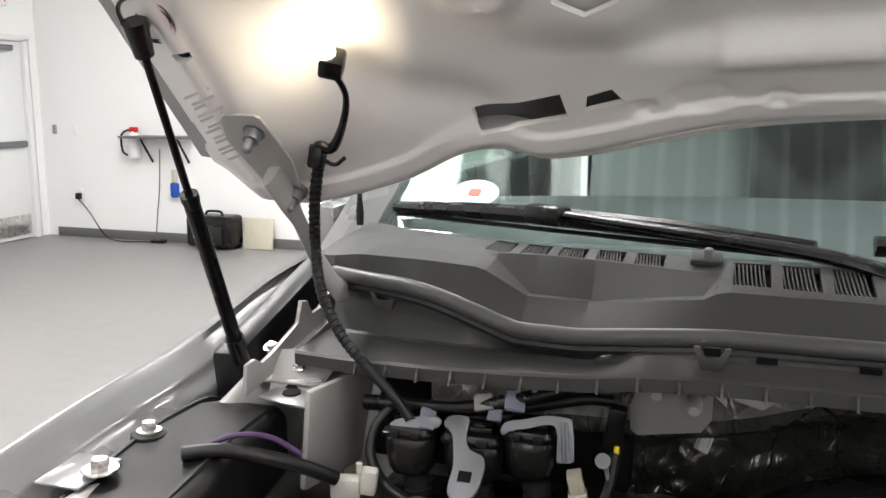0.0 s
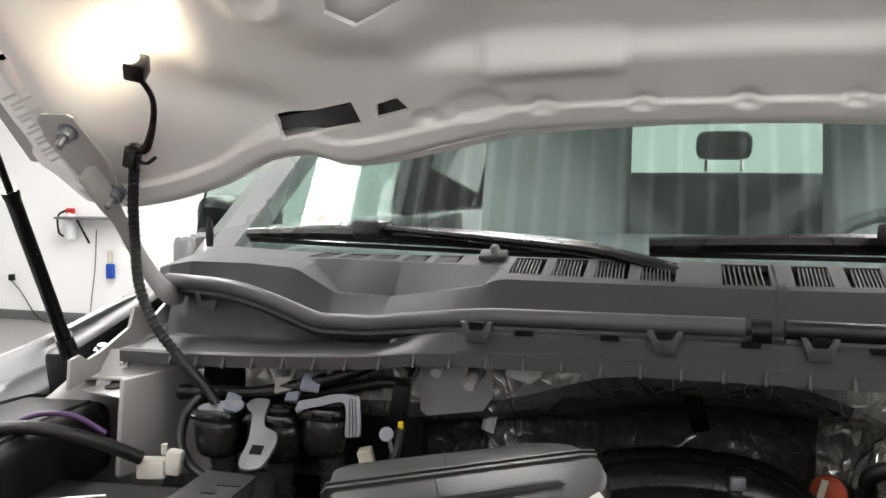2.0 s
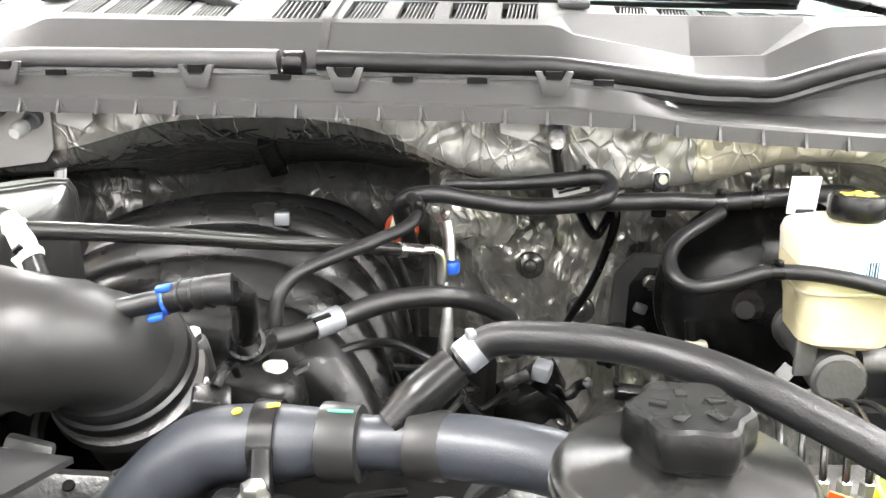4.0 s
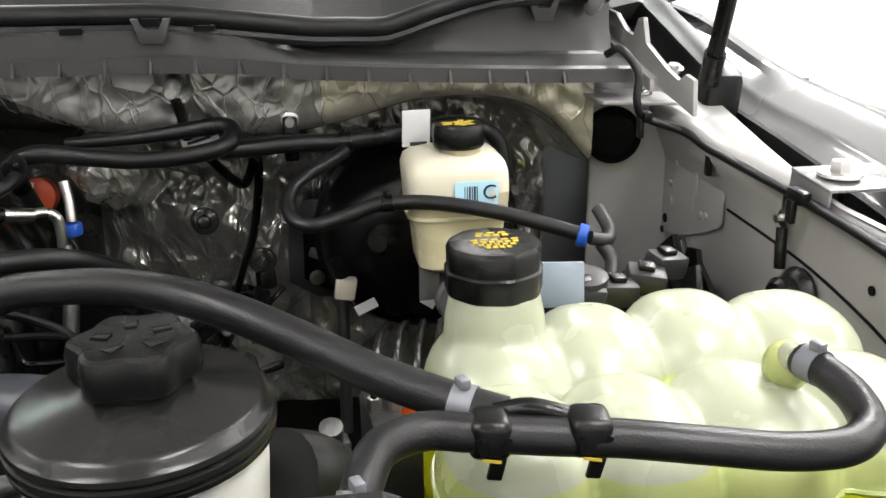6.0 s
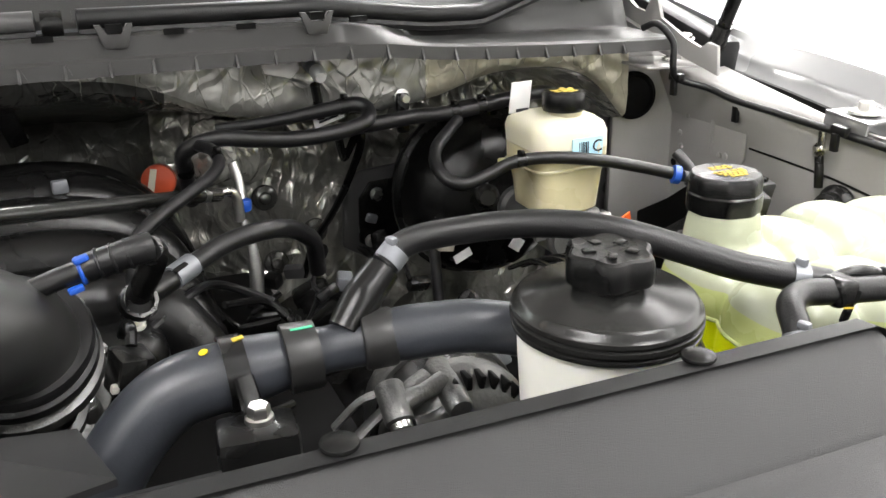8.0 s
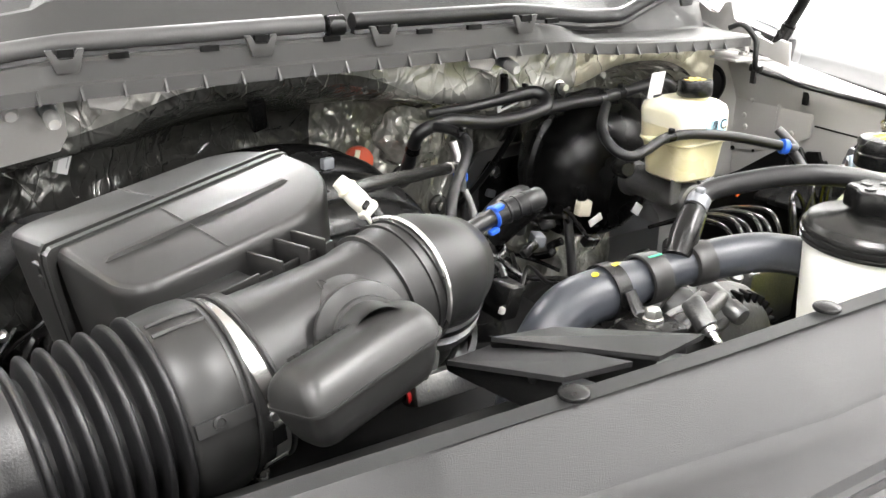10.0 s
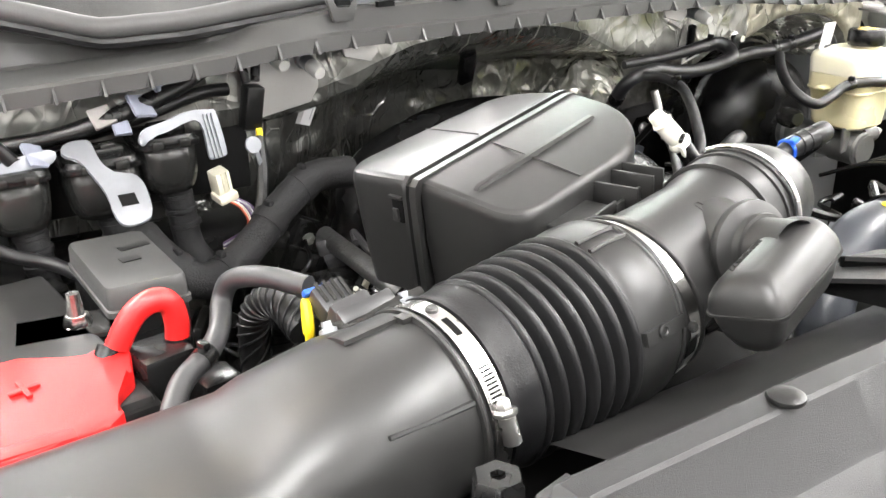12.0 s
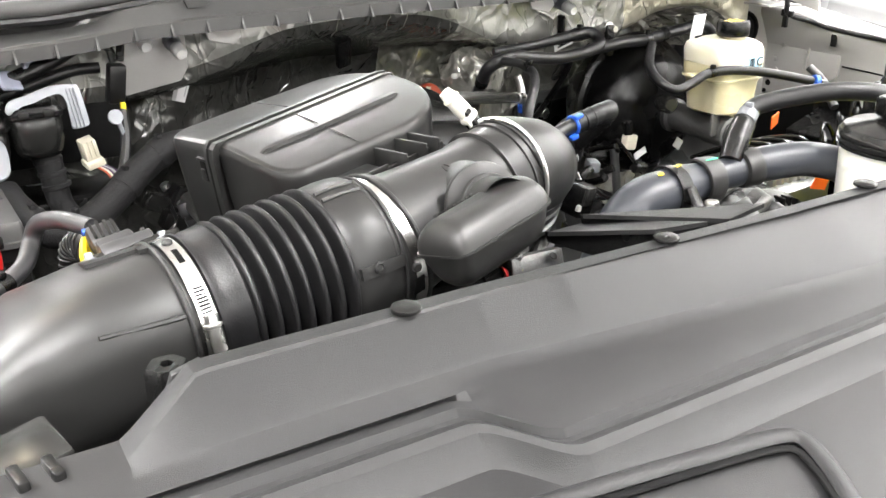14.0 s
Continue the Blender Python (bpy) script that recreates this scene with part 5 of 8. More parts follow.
res = thing("brake_fluid_reservoir", (0.575, 0.9, 1.08), "cream translucent brake fluid reservoir with a black cap", "reservoir")


def rounded_block(rings, corner=0.022):
    """A moulded body: rings of (z, centre x, centre y, width, depth)."""
    return loft(bmesh.new(), [[V((cx - 0.005 + a, cy + b, z + 0.004)) for a, b in rounded(w * 1.10, d * 1.03, min(corner, w * 0.48, d * 0.48), 5)] for z, cx, cy, w, d in rings])


part("tank", rounded_block([(1.082, 0.577, 0.900, 0.066, 0.072), (1.087, 0.577, 0.900, 0.078, 0.082), (1.118, 0.577, 0.900, 0.083, 0.087), (1.134, 0.576, 0.900, 0.087, 0.090), (1.144, 0.576, 0.900, 0.093, 0.095), (1.166, 0.576, 0.900, 0.0945, 0.0965)], 0.020), RESERVOIR, res, "amber lower half full of fluid")
part("tank_top", rounded_block([(1.1665, 0.576, 0.900, 0.0945, 0.0965), (1.186, 0.575, 0.901, 0.0950, 0.0970), (1.195, 0.575, 0.902, 0.090, 0.092), (1.201, 0.575, 0.903, 0.076, 0.078), (1.204, 0.574, 0.904, 0.052, 0.054)], 0.020), RES_PALE, res, "paler upper half")
part("seam", rounded_block([(1.140, 0.576, 0.900, 0.094, 0.096), (1.1412, 0.576, 0.900, 0.0965, 0.0985), (1.1432, 0.576, 0.900, 0.0965, 0.0985), (1.1444, 0.576, 0.900, 0.094, 0.096)]), RESERVOIR, res)
part("spout", box((0.512, 0.905, 1.152), (0.035, 0.014, 0.006), (0, 6, 10), 0.002), RESERVOIR, res)
part("neck_foot", lathe([(0.014, 0), (0.014, 0.03), (0.018, 0.034)], (0.578, 0.888, 1.066), (0, 0, 1), 16), RESERVOIR, res)
part("neck", lathe([(0.021, 0), (0.021, 0.012)], (0.576, 0.889, 1.200), (0, 0, 1), 24), RESERVOIR, res)
cap = part("cap", lathe([(0.0245, 0), (0.0262, 0.003), (0.0262, 0.020), (0.0245, 0.0235), (0.020, 0.024), (0.004, 0.0235)], (0.574, 0.889, 1.212), (0, 0.02, 1), 40, lobes=20, depth=0.012), BLACK, res, "black ribbed cap")
random.seed(7)
for k in range(9):
    a, r = k * 0.7, 0.014 if k % 3 else 0.006
    part("cap_print", box((0.576 + r * math.cos(a), 0.889 + 0.85 * r * math.sin(a), 1.2358), (0.010, 0.006, 0.0006), (0, 0, k * 41)), YELLOW_INK, cap, "yellow printed warning")
label = part("label", box((0.586, 0.8500, 1.172), (0.044, 0.0012, 0.025), (0, 0, 4)), PALE_BLUE, res, "pale blue barcode label")
for k, w in enumerate((1, 2, 1, 1, 2, 1, 2, 1)):
    part("bar", box((0.569 + 0.0025 * k, 0.8488, 1.1725), (0.0008 * w, 0.0008, 0.015), (0, 0, 4)), BLACK_INK, label)
text_mesh("letter", "C", pose(0.599, 0.8485, 1.173, 90, 0, 4), 0.021, BLACK_INK, label)
white_tag = thing("white_tag", (0.536, 0.99, 1.2), "white plastic tag standing beside the brake reservoir", "tag")
part("paper", box((0.536, 0.930, 1.224), (0.030, 0.002, 0.040), (8, 0, 6), 0.0008), PAPER, white_tag)
part("print_bar", box((0.538, 0.928, 1.208), (0.018, 0.001, 0.004), (8, 0, 6)), BLACK_INK, white_tag)

# ---- coolant tank ----
tank = thing("coolant_tank", (0.66, 0.5, 0.93), "milky lobed coolant tank half full of lime coolant", "coolant tank")


def blob(bm, c, r, power=2.4, seg=28, rows=16, lower=-1.0):
    """A swollen rounded lobe: a superellipsoid about c with radii r."""
    def f(a):
        return math.copysign(abs(a) ** (2 / power), a)
    rings = []
    for j in range(1, rows):
        p = -math.pi / 2 + math.pi * j / rows
        z = max(f(math.sin(p)), lower)
        rings.append([V((c[0] + r[0] * f(math.cos(p)) * f(math.cos(q)), c[1] + r[1] * f(math.cos(p)) * f(math.sin(q)), c[2] + r[2] * z)) for q in spread(0, 2 * math.pi, seg)[:-1]])
    return loft(bm, rings)


LOBES = [(0.535, 0.450, 0.044, 0.056, 0.062), (0.607, 0.452, 0.044, 0.058, 0.062), (0.680, 0.456, 0.046, 0.060, 0.062), (0.757, 0.466, 0.052, 0.062, 0.058),
         (0.615, 0.556, 0.046, 0.058, 0.066), (0.690, 0.566, 0.048, 0.058, 0.068), (0.765, 0.566, 0.050, 0.056, 0.062)]
body_bm = bmesh.new()
for cx, cy, rx, ry, rz in LOBES + [(0.545, 0.545, 0.050, 0.056, 0.066)]:
    blob(body_bm, (cx, cy, 1.100), (rx * 1.04, ry * 1.04, rz), 2.6)
    blob(body_bm, (cx, cy, 1.045), (rx, ry, 0.10), 4.0)
lathe([(0.0345, -0.06), (0.0345, -0.012), (0.0325, 0.0), (0.031, 0.004), (0.031, 0.012)], (0.5445, 0.553, 1.180), (0, 0, 1), 32, body_bm)
body_bm = remeshed(body_bm, 0.0035, 5)
coolant_bm = body_bm.copy()
SEAM_Z = 1.109
for half, clear_up in ((body_bm, False), (coolant_bm, True)):
    made = bmesh.ops.bisect_plane(half, geom=half.verts[:] + half.edges[:] + half.faces[:], plane_co=(0, 0, SEAM_Z), plane_no=(0, 0, 1), clear_outer=clear_up, clear_inner=not clear_up)
    bmesh.ops.holes_fill(half, edges=[e for e in half.edges if e.is_boundary])
rim = sorted([v.co.copy() for v in coolant_bm.verts if abs(v.co.z - SEAM_Z) < 1e-5], key=lambda p: math.atan2(p.y - 0.51, p.x - 0.655))
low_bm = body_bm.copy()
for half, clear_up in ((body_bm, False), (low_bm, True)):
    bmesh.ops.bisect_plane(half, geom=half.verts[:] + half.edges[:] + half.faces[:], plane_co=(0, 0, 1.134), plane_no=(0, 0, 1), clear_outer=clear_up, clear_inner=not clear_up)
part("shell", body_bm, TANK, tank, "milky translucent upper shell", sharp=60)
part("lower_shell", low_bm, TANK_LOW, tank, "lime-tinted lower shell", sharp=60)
part("coolant", coolant_bm, COOLANT, tank, "lime-green coolant seen through the shell", sharp=60)
mid = V((0.655, 0.51, SEAM_Z))
ring_line = [mid + (p - mid) * 1.004 for p in rim[::2]]
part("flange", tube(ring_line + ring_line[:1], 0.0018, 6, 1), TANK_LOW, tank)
part("side_shelf", box((0.835, 0.49, 1.095), (0.09, 0.10, 0.020), (0, 8, 0), 0.008, 3), TANK, tank)
tank_cap = part("cap", lathe([(0.0320, -0.004), (0.0328, -0.002), (0.0330, 0.012), (0.0315, 0.0135), (0.0318, 0.026), (0.0295, 0.0295), (0.024, 0.0305), (0.004, 0.031)], (0.5440, 0.555, 1.1935), (0, 0, 1), 36, lobes=9, depth=0.018), BLACK, tank, "black ribbed screw cap")
for row, (dy, n, w) in enumerate(((0.012, 3, 0.005), (0.007, 4, 0.004), (-0.002, 5, 0.0045), (-0.007, 6, 0.0035), (-0.012, 5, 0.0035), (-0.017, 4, 0.003))):
    for q in range(n):
        part("cap_print", box((0.544 + (q - (n - 1) / 2) * w * 1.5, 0.555 + dy, 1.2248), (w, 0.0026 + 0.001 * (row % 2), 0.0006), (0, 0, 3)), YELLOW_INK, tank_cap, "yellow printed warning")
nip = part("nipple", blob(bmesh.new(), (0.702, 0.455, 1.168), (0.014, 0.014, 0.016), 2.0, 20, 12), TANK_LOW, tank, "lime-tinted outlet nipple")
part("spigot", tube([(0.702, 0.455, 1.176), (0.697, 0.432, 1.182)], 0.008, 12, 1), TANK, tank)

clear_box = thing("clear_plastic_guard", (0.605, 0.62, 1.12), "clear pale plastic guard behind the coolant tank", "guard")
part("wall", box((0.600, 0.615, 1.165), (0.050, 0.004, 0.035), (-10, 0, -8), 0.001), GLASS_FOG, clear_box)
part("wall", box((0.575, 0.60, 1.165), (0.004, 0.030, 0.035), (0, 0, -8), 0.001), GLASS_FOG, clear_box)
part("foot", box((0.600, 0.63, 1.08), (0.03, 0.03, 0.15), bevel=0.003), BLACK, clear_box)

# ---- power-steering reservoir ----
ps = thing("power_steering_reservoir", (0.338, 0.423, 1.0), "white fluid reservoir with a wide black screw cap", "reservoir")
PSC = (0.338, 0.448)
part("body", lathe([(0.040, 1.00), (0.052, 1.04), (0.057, 1.09), (0.0605, 1.14), (0.062, 1.170)], (*PSC, 0.015), (0, -0.02, 1), 44), PS_WHITE, ps, "white body")
lid = part("lid", lathe([(0.0625, 1.160), (0.0655, 1.161), (0.0660, 1.1640), (0.0640, 1.1650), (0.0640, 1.1662), (0.0665, 1.1672), (0.0665, 1.1705), (0.0642, 1.1715), (0.0642, 1.1728), (0.0660, 1.1738), (0.0655, 1.1765), (0.0630, 1.1785), (0.0620, 1.1815), (0.0590, 1.1835), (0.030, 1.1885), (0.026, 1.191), (0.004, 1.191)], (*PSC, 0.015), (0.0, -0.02, 1), 56), SATIN, ps, "satin black lid")
part("collar", lathe([(0.0265, 1.198), (0.0265, 1.204), (0.0235, 1.206), (0.0235, 1.214), (0.020, 1.215)], (*PSC, 0), (0, -0.02, 1), 32), SATIN, lid)
grip = part("grip", lathe([(0.022, 1.209), (0.0290, 1.2105), (0.0300, 1.213), (0.0300, 1.225), (0.0285, 1.2295), (0.026, 1.2310), (0.022, 1.2302), (0.004, 1.2302)], (*PSC, 0), (0, -0.02, 1), 64, lobes=6, depth=0.085), BLACK, ps, "black six-lobed grip")
for k in range(5):
    a = k * 1.257 + 0.5
    part("grip_mark", box((PSC[0] + 0.015 * math.cos(a), PSC[1] + 0.015 * math.sin(a) - 0.024, 1.2306), (0.009, 0.006, 0.0012), (0, 0, k * 72 + 20), 0.0003), SATIN, grip)

# ---- radiator cover and fan shroud ----
cover = thing("radiator_cover", (0, 0.2, 1.15), "textured dark plastic radiator cover across the front", "cover")
COVER_ROWS = [(0.328, 1.08), (0.3295, 1.198), (0.3280, 1.2035), (0.3245, 1.2058), (0.3085, 1.2076), (0.3062, 1.2058), (0.2900, 1.1735), (0.2870, 1.1700), (0.282, 1.1676), (0.270, 1.1664), (0.235, 1.1650), (0.2135, 1.1635), (0.207, 1.1625),
              (0.2035, 1.1575), (0.199, 1.1568), (0.1955, 1.1605), (0.189, 1.1618), (0.182, 1.1590), (0.174, 1.1480), (0.166, 1.1430), (0.140, 1.1410), (0.100, 1.1360), (0.05, 1.126), (-0.02, 1.105), (-0.10, 1.06), (-0.12, 0.98)]
rings = []
for x in spread(-0.62, 0.522, 160):
    left = min(1.0, max(0.0, (x + 0.527) / 0.044))
    right = 1.0
    k = min(left, right)
    pocket = slab(x, -0.9, -0.298, 0.046)
    far = min(1.0, max(0.0, (x + 0.30) / 0.35))
    ring = []
    for i, (y, z) in enumerate(COVER_ROWS):
        if 1 <= i <= 8:
            z = min(z, 1.1640 + (z - 1.1640) * k)
        if 6 <= i <= 9:
            y -= 0.036 * far
        if 8 < i <= 11:
            z -= 0.006 * pocket * (1.0 if i > 9 else 0.5)
        if i == 10:
            y += 0.038 * pocket - 0.010 * far
        if 11 <= i <= 19:
            y += 0.052 * pocket + 0.004 * far
        if x > 0.455:
            z -= min(0.11, max(0.0, (x - 0.455) * 1.15)) if i > 0 else 0.0
        if i <= 4:
            y -= 0.008 * min(1.0, max(0.0, (x + 0.3) / 0.3))
        ring.append(V((x, y, z - 0.004)))
    rings.append(ring)
part("moulding", loft(bmesh.new(), rings, closed=False), COVER, cover, sharp=22)
recess = part("recess_rim", tube([(-0.44, 0.186, 1.1420), (-0.309, 0.170, 1.1425), (-0.215, 0.157, 1.1420), (-0.178, 0.151, 1.1415), (-0.166, 0.144, 1.1410), (-0.167, 0.130, 1.1400), (-0.178, 0.104, 1.1375), (-0.196, 0.070, 1.1310)], 0.0065, 10, 8, flat=0.55), COVER, cover, "raised rim of a moulded recess")
# near-black tube inside the rim stands for the groove's shade
part("recess_groove_shade", tube([(-0.44, 0.176, 1.1420), (-0.309, 0.160, 1.1415), (-0.215, 0.148, 1.1410), (-0.184, 0.142, 1.1405), (-0.177, 0.136, 1.1400), (-0.178, 0.126, 1.1388), (-0.188, 0.102, 1.1365), (-0.206, 0.068, 1.1300)], 0.0030, 8, 8, flat=0.5), DARK, recess)
for x in (-0.350, -0.126, 0.110, 0.322):
    part("push_pin", lathe([(0.0098, 0), (0.0102, 0.0010), (0.0098, 0.0026), (0.008, 0.0036), (0.003, 0.0040)], (x + 0.004, 0.3120, 1.2040), (0, 0.0, 1), 24), BLACK, cover, "black push pin")
part("end_tab", prism([(0, 0), (0.012, 0.03), (0.03, 0.035), (0.032, 0)], (-0.505, 0.325, 1.165), (1, 0, 0), (0, 0, 1), 0.006, 0.001), COVER, cover)
post = thing("cover_post", (-0.523, 0.345, 1.1), "black hexagonal post beside the radiator cover", "post")
part("column", lathe([(0.012, 0), (0.011, 0.045), (0.0145, 0.047), (0.0145, 0.066), (0.0125, 0.070), (0.0045, 0.070), (0.004, 0.064)], (-0.487, 0.368, 1.110), (0, 0, 1), 6), BLACK, post)
duct_clip = thing("duct_clip", (-0.60, 0.34, 1.12), "black plastic clip holding the intake duct", "clip")
part("block", box((-0.575, 0.352, 1.145), (0.045, 0.05, 0.03), (0, -8, 12), 0.004), SATIN, duct_clip)
for q in range(3):
    part("prong", box((-0.60 + 0.018 * q, 0.318, 1.148), (0.007, 0.022, 0.036), (0, 0, 12), 0.002), BLACK, duct_clip)
shroud = thing("fan_shroud", (0, 0.42, 1.0), "black fan shroud with raised ribs behind the radiator", "shroud")
part("deck", loft(bmesh.new(), [[V((x, y, z)) for x in spread(-0.40, 0.07, 14)] for y, z in ((0.328, 1.165), (0.37, 1.150), (0.43, 1.128), (0.475, 1.095), (0.49, 1.0))], closed=False), MATT, shroud)
for quad in ([(-0.084, 0.455, 1.171), (-0.007, 0.475, 1.152), (0.013, 0.335, 1.2), (-0.028, 0.335, 1.194)],
             [(-0.124, 0.455, 1.162), (-0.056, 0.475, 1.153), (-0.053, 0.335, 1.197), (-0.111, 0.335, 1.202)]):
    # a tread toned lighter as lit, then the riser below its front edge, blacker as shaded
    p0, p1, p2, p3 = (V(q) for q in quad)
    low = V((0.004, 0.006, -0.004))
    part("tread", loft(bmesh.new(), [[p0, p1, p1 + V((0, 0, -0.004)), p0 + V((0, 0, -0.004))], [p3, p2, p2 + V((0, 0, -0.004)), p3 + V((0, 0, -0.004))]]), COVER, shroud)
    part("riser", loft(bmesh.new(), [[p0 + low, p0 + low + V((0, 0.004, 0)), p0 + V((0.004, 0.006, -0.012)), p0 + V((0.004, 0.002, -0.012))], [p3 + low, p3 + low + V((0, 0.004, 0)), p3 + V((0.004, 0.010, -0.040)), p3 + V((0.004, 0.006, -0.040))]]), BLACK, shroud)

# ---- air intake: duct, bellows, tube, resonator, air box ----
duct = thing("intake_duct", (-0.6, 0.46, 1.1), "black plastic intake duct leading to the bellows", "intake duct")


def oval_ring(c, axis, side, w, h, power=2.0, seg=40):
    """A ring about c across the axis; side gives its width direction."""
    z = V(axis).normalized()
    x = V(side)
    x = (x - z * x.dot(z)).normalized()
    y = z.cross(x)
    out = []
    for j in range(seg):
        a = 2 * math.pi * j / seg
        ca, sa = math.cos(a), math.sin(a)
        out.append(V(c) + x * (w * math.copysign(abs(ca) ** (2 / power), ca)) + y * (h * math.copysign(abs(sa) ** (2 / power), sa)))
    return out


A1, A2, A3 = V((-0.4437, 0.4906, 1.1475)), V((-0.2713, 0.5129, 1.1580)), V((-0.105, 0.547, 1.1915))
D1 = (A2 - A1).normalized()
D3 = (A3 - A2).normalized()
SIDE = V((0, 1, 0))


def along(s):
    """A point s metres from the first clamp along the duct's line."""
    n = (A2 - A1).length
    return A1 + D1 * s if s <= n else A2 + D3 * (s - n)


def duct_spot(s, angle, r):
    """A point on a circle about the duct's line; 90 degrees is its top, 180 its front."""
    d = D1 if s <= (A2 - A1).length else D3
    x = (SIDE - d * SIDE.dot(d)).normalized()
    return along(s) + (x * math.cos(radians(angle)) + d.cross(x) * math.sin(radians(angle))) * r


def duct_patch(s0, s1, a0, a1, r, thick, n=6):
    """A thin raised plate that follows the duct between two stations and two angles."""
    def ring(a):
        return [duct_spot(s0, a, r), duct_spot(s1, a, r), duct_spot(s1, a, r + thick), duct_spot(s0, a, r + thick)]
    return loft(bmesh.new(), [ring(a) for a in spread(a0, a1, n)])


def duct_ring(s, r, half, high, d):
    return loft(bmesh.new(), [oval_ring(along(s + ds), d, SIDE, r + dr, r + dr, 2.0, 64) for ds, dr in ((-half, 0.0), (-half * 0.8, high * 0.8), (-half * 0.3, high), (half * 0.3, high), (half * 0.8, high * 0.8), (half, 0.0))])


part("body", loft(bmesh.new(), [oval_ring((-0.84, 0.492, 1.092), (1, 0.0, 0.05), SIDE, 0.070, 0.056, 4.5), oval_ring((-0.70, 0.490, 1.108), (1, 0.0, 0.06), SIDE, 0.070, 0.056, 4.5), oval_ring((-0.60, 0.487, 1.116), (1, 0.0, 0.06), SIDE, 0.070, 0.056, 4.2),
                                oval_ring((-0.572, 0.486, 1.119), (1, -0.05, 0.1), SIDE, 0.069, 0.057, 3.8), oval_ring((-0.556, 0.482, 1.131), (1, 0.0, 0.12), SIDE, 0.066, 0.058, 3.2), oval_ring((-0.505, 0.484, 1.1425), D1, SIDE, 0.0640, 0.0610, 2.6), oval_ring(along(-0.026), D1, SIDE, 0.0615, 0.0610, 2.1), oval_ring(along(0.0), D1, SIDE, 0.0605, 0.0605, 2.0)]), MATT, duct)
part("seam_rib", tube([duct_spot(-0.018, 152, 0.0615), duct_spot(-0.045, 150, 0.0632), duct_spot(-0.078, 147, 0.0655)], [0.0022, 0.0022, 0.0016], 6), MATT, duct)
step = part("top_step", duct_patch(-0.062, -0.020, 84, 62, 0.0605, 0.0030), MATT, duct)
part("step_tab", duct_patch(-0.024, -0.017, 90, 82, 0.0610, 0.0035), MATT, step)
part("collar", duct_ring(-0.0155, 0.0605, 0.0022, 0.0050, D1), MATT, duct)
bellows = thing("intake_bellows", along(0.06), "black rubber bellows on the air intake", "bellows")
rings = [(-0.010, 0.0610), (0.0045, 0.0615), (0.0050, 0.0645), (0.0072, 0.0650), (0.0080, 0.0625), (0.0150, 0.0630), (0.0162, 0.0638), (0.0270, 0.0648), (0.0290, 0.0655)]
for k in range(7):
    s, r = 0.0345 + 0.0134 * k, 0.0668 + 0.0006 * k
    rings += [(s - 0.0030, r - 0.0035), (s - 0.0019, r - 0.0008), (s - 0.0006, r), (s + 0.0008, r - 0.0003), (s + 0.0019, r - 0.0018), (s + 0.0026, r - 0.0060)]
    if k < 6:
        rings += [(s + 0.0040, r - 0.0125), (s + 0.0072, r - 0.0130), (s + 0.0088, r - 0.0105)]
part("bellows_body", loft(bmesh.new(), [oval_ring(along(s), D1, SIDE, r, r, 2.0, 72) for s, r in rings]), RUBBER, bellows, sharp=60)
cuff = part("cuff", loft(bmesh.new(), [oval_ring(along(s), D1, SIDE, r, r, p, 64) for s, r, p in ((0.115, 0.0640, 2.0), (0.119, 0.0672, 2.0), (0.123, 0.0680, 2.1), (0.140, 0.0690, 2.2), (0.156, 0.0690, 2.15), (0.160, 0.0672, 2.05), (0.164, 0.0645, 2.0), (0.184, 0.0640, 2.0))]), MATT, bellows, "smooth end cuff")
part("cuff_ledge", duct_patch(0.120, 0.160, 162, 170, 0.0660, 0.0058, 3), MATT, cuff)
part("cuff_boss", lathe([(0.0050, 0), (0.0050, 0.0022), (0.0032, 0.0028), (0.0025, 0.0016)], duct_spot(0.136, 165, 0.0712), duct_spot(0.136, 165, 1.0) - along(0.136), 14), MATT, cuff)
part("cuff_rib", tube([duct_spot(0.1565, a, 0.0692) for a in spread(162, 96, 12)], 0.0020, 6, 2), MATT, cuff)
for a in (96, 106):
    part("cuff_rib", tube([duct_spot(0.120, a, 0.0685), duct_spot(0.138, a, 0.0700), duct_spot(0.1565, a, 0.0692)], 0.0020, 6, 2), MATT, cuff)
part("locking_lip", duct_ring(0.1640, 0.0640, 0.0020, 0.0040, D1), MATT, bellows)
part("locking_lip", duct_ring(0.1835, 0.0620, 0.0020, 0.0050, D3), MATT, bellows)


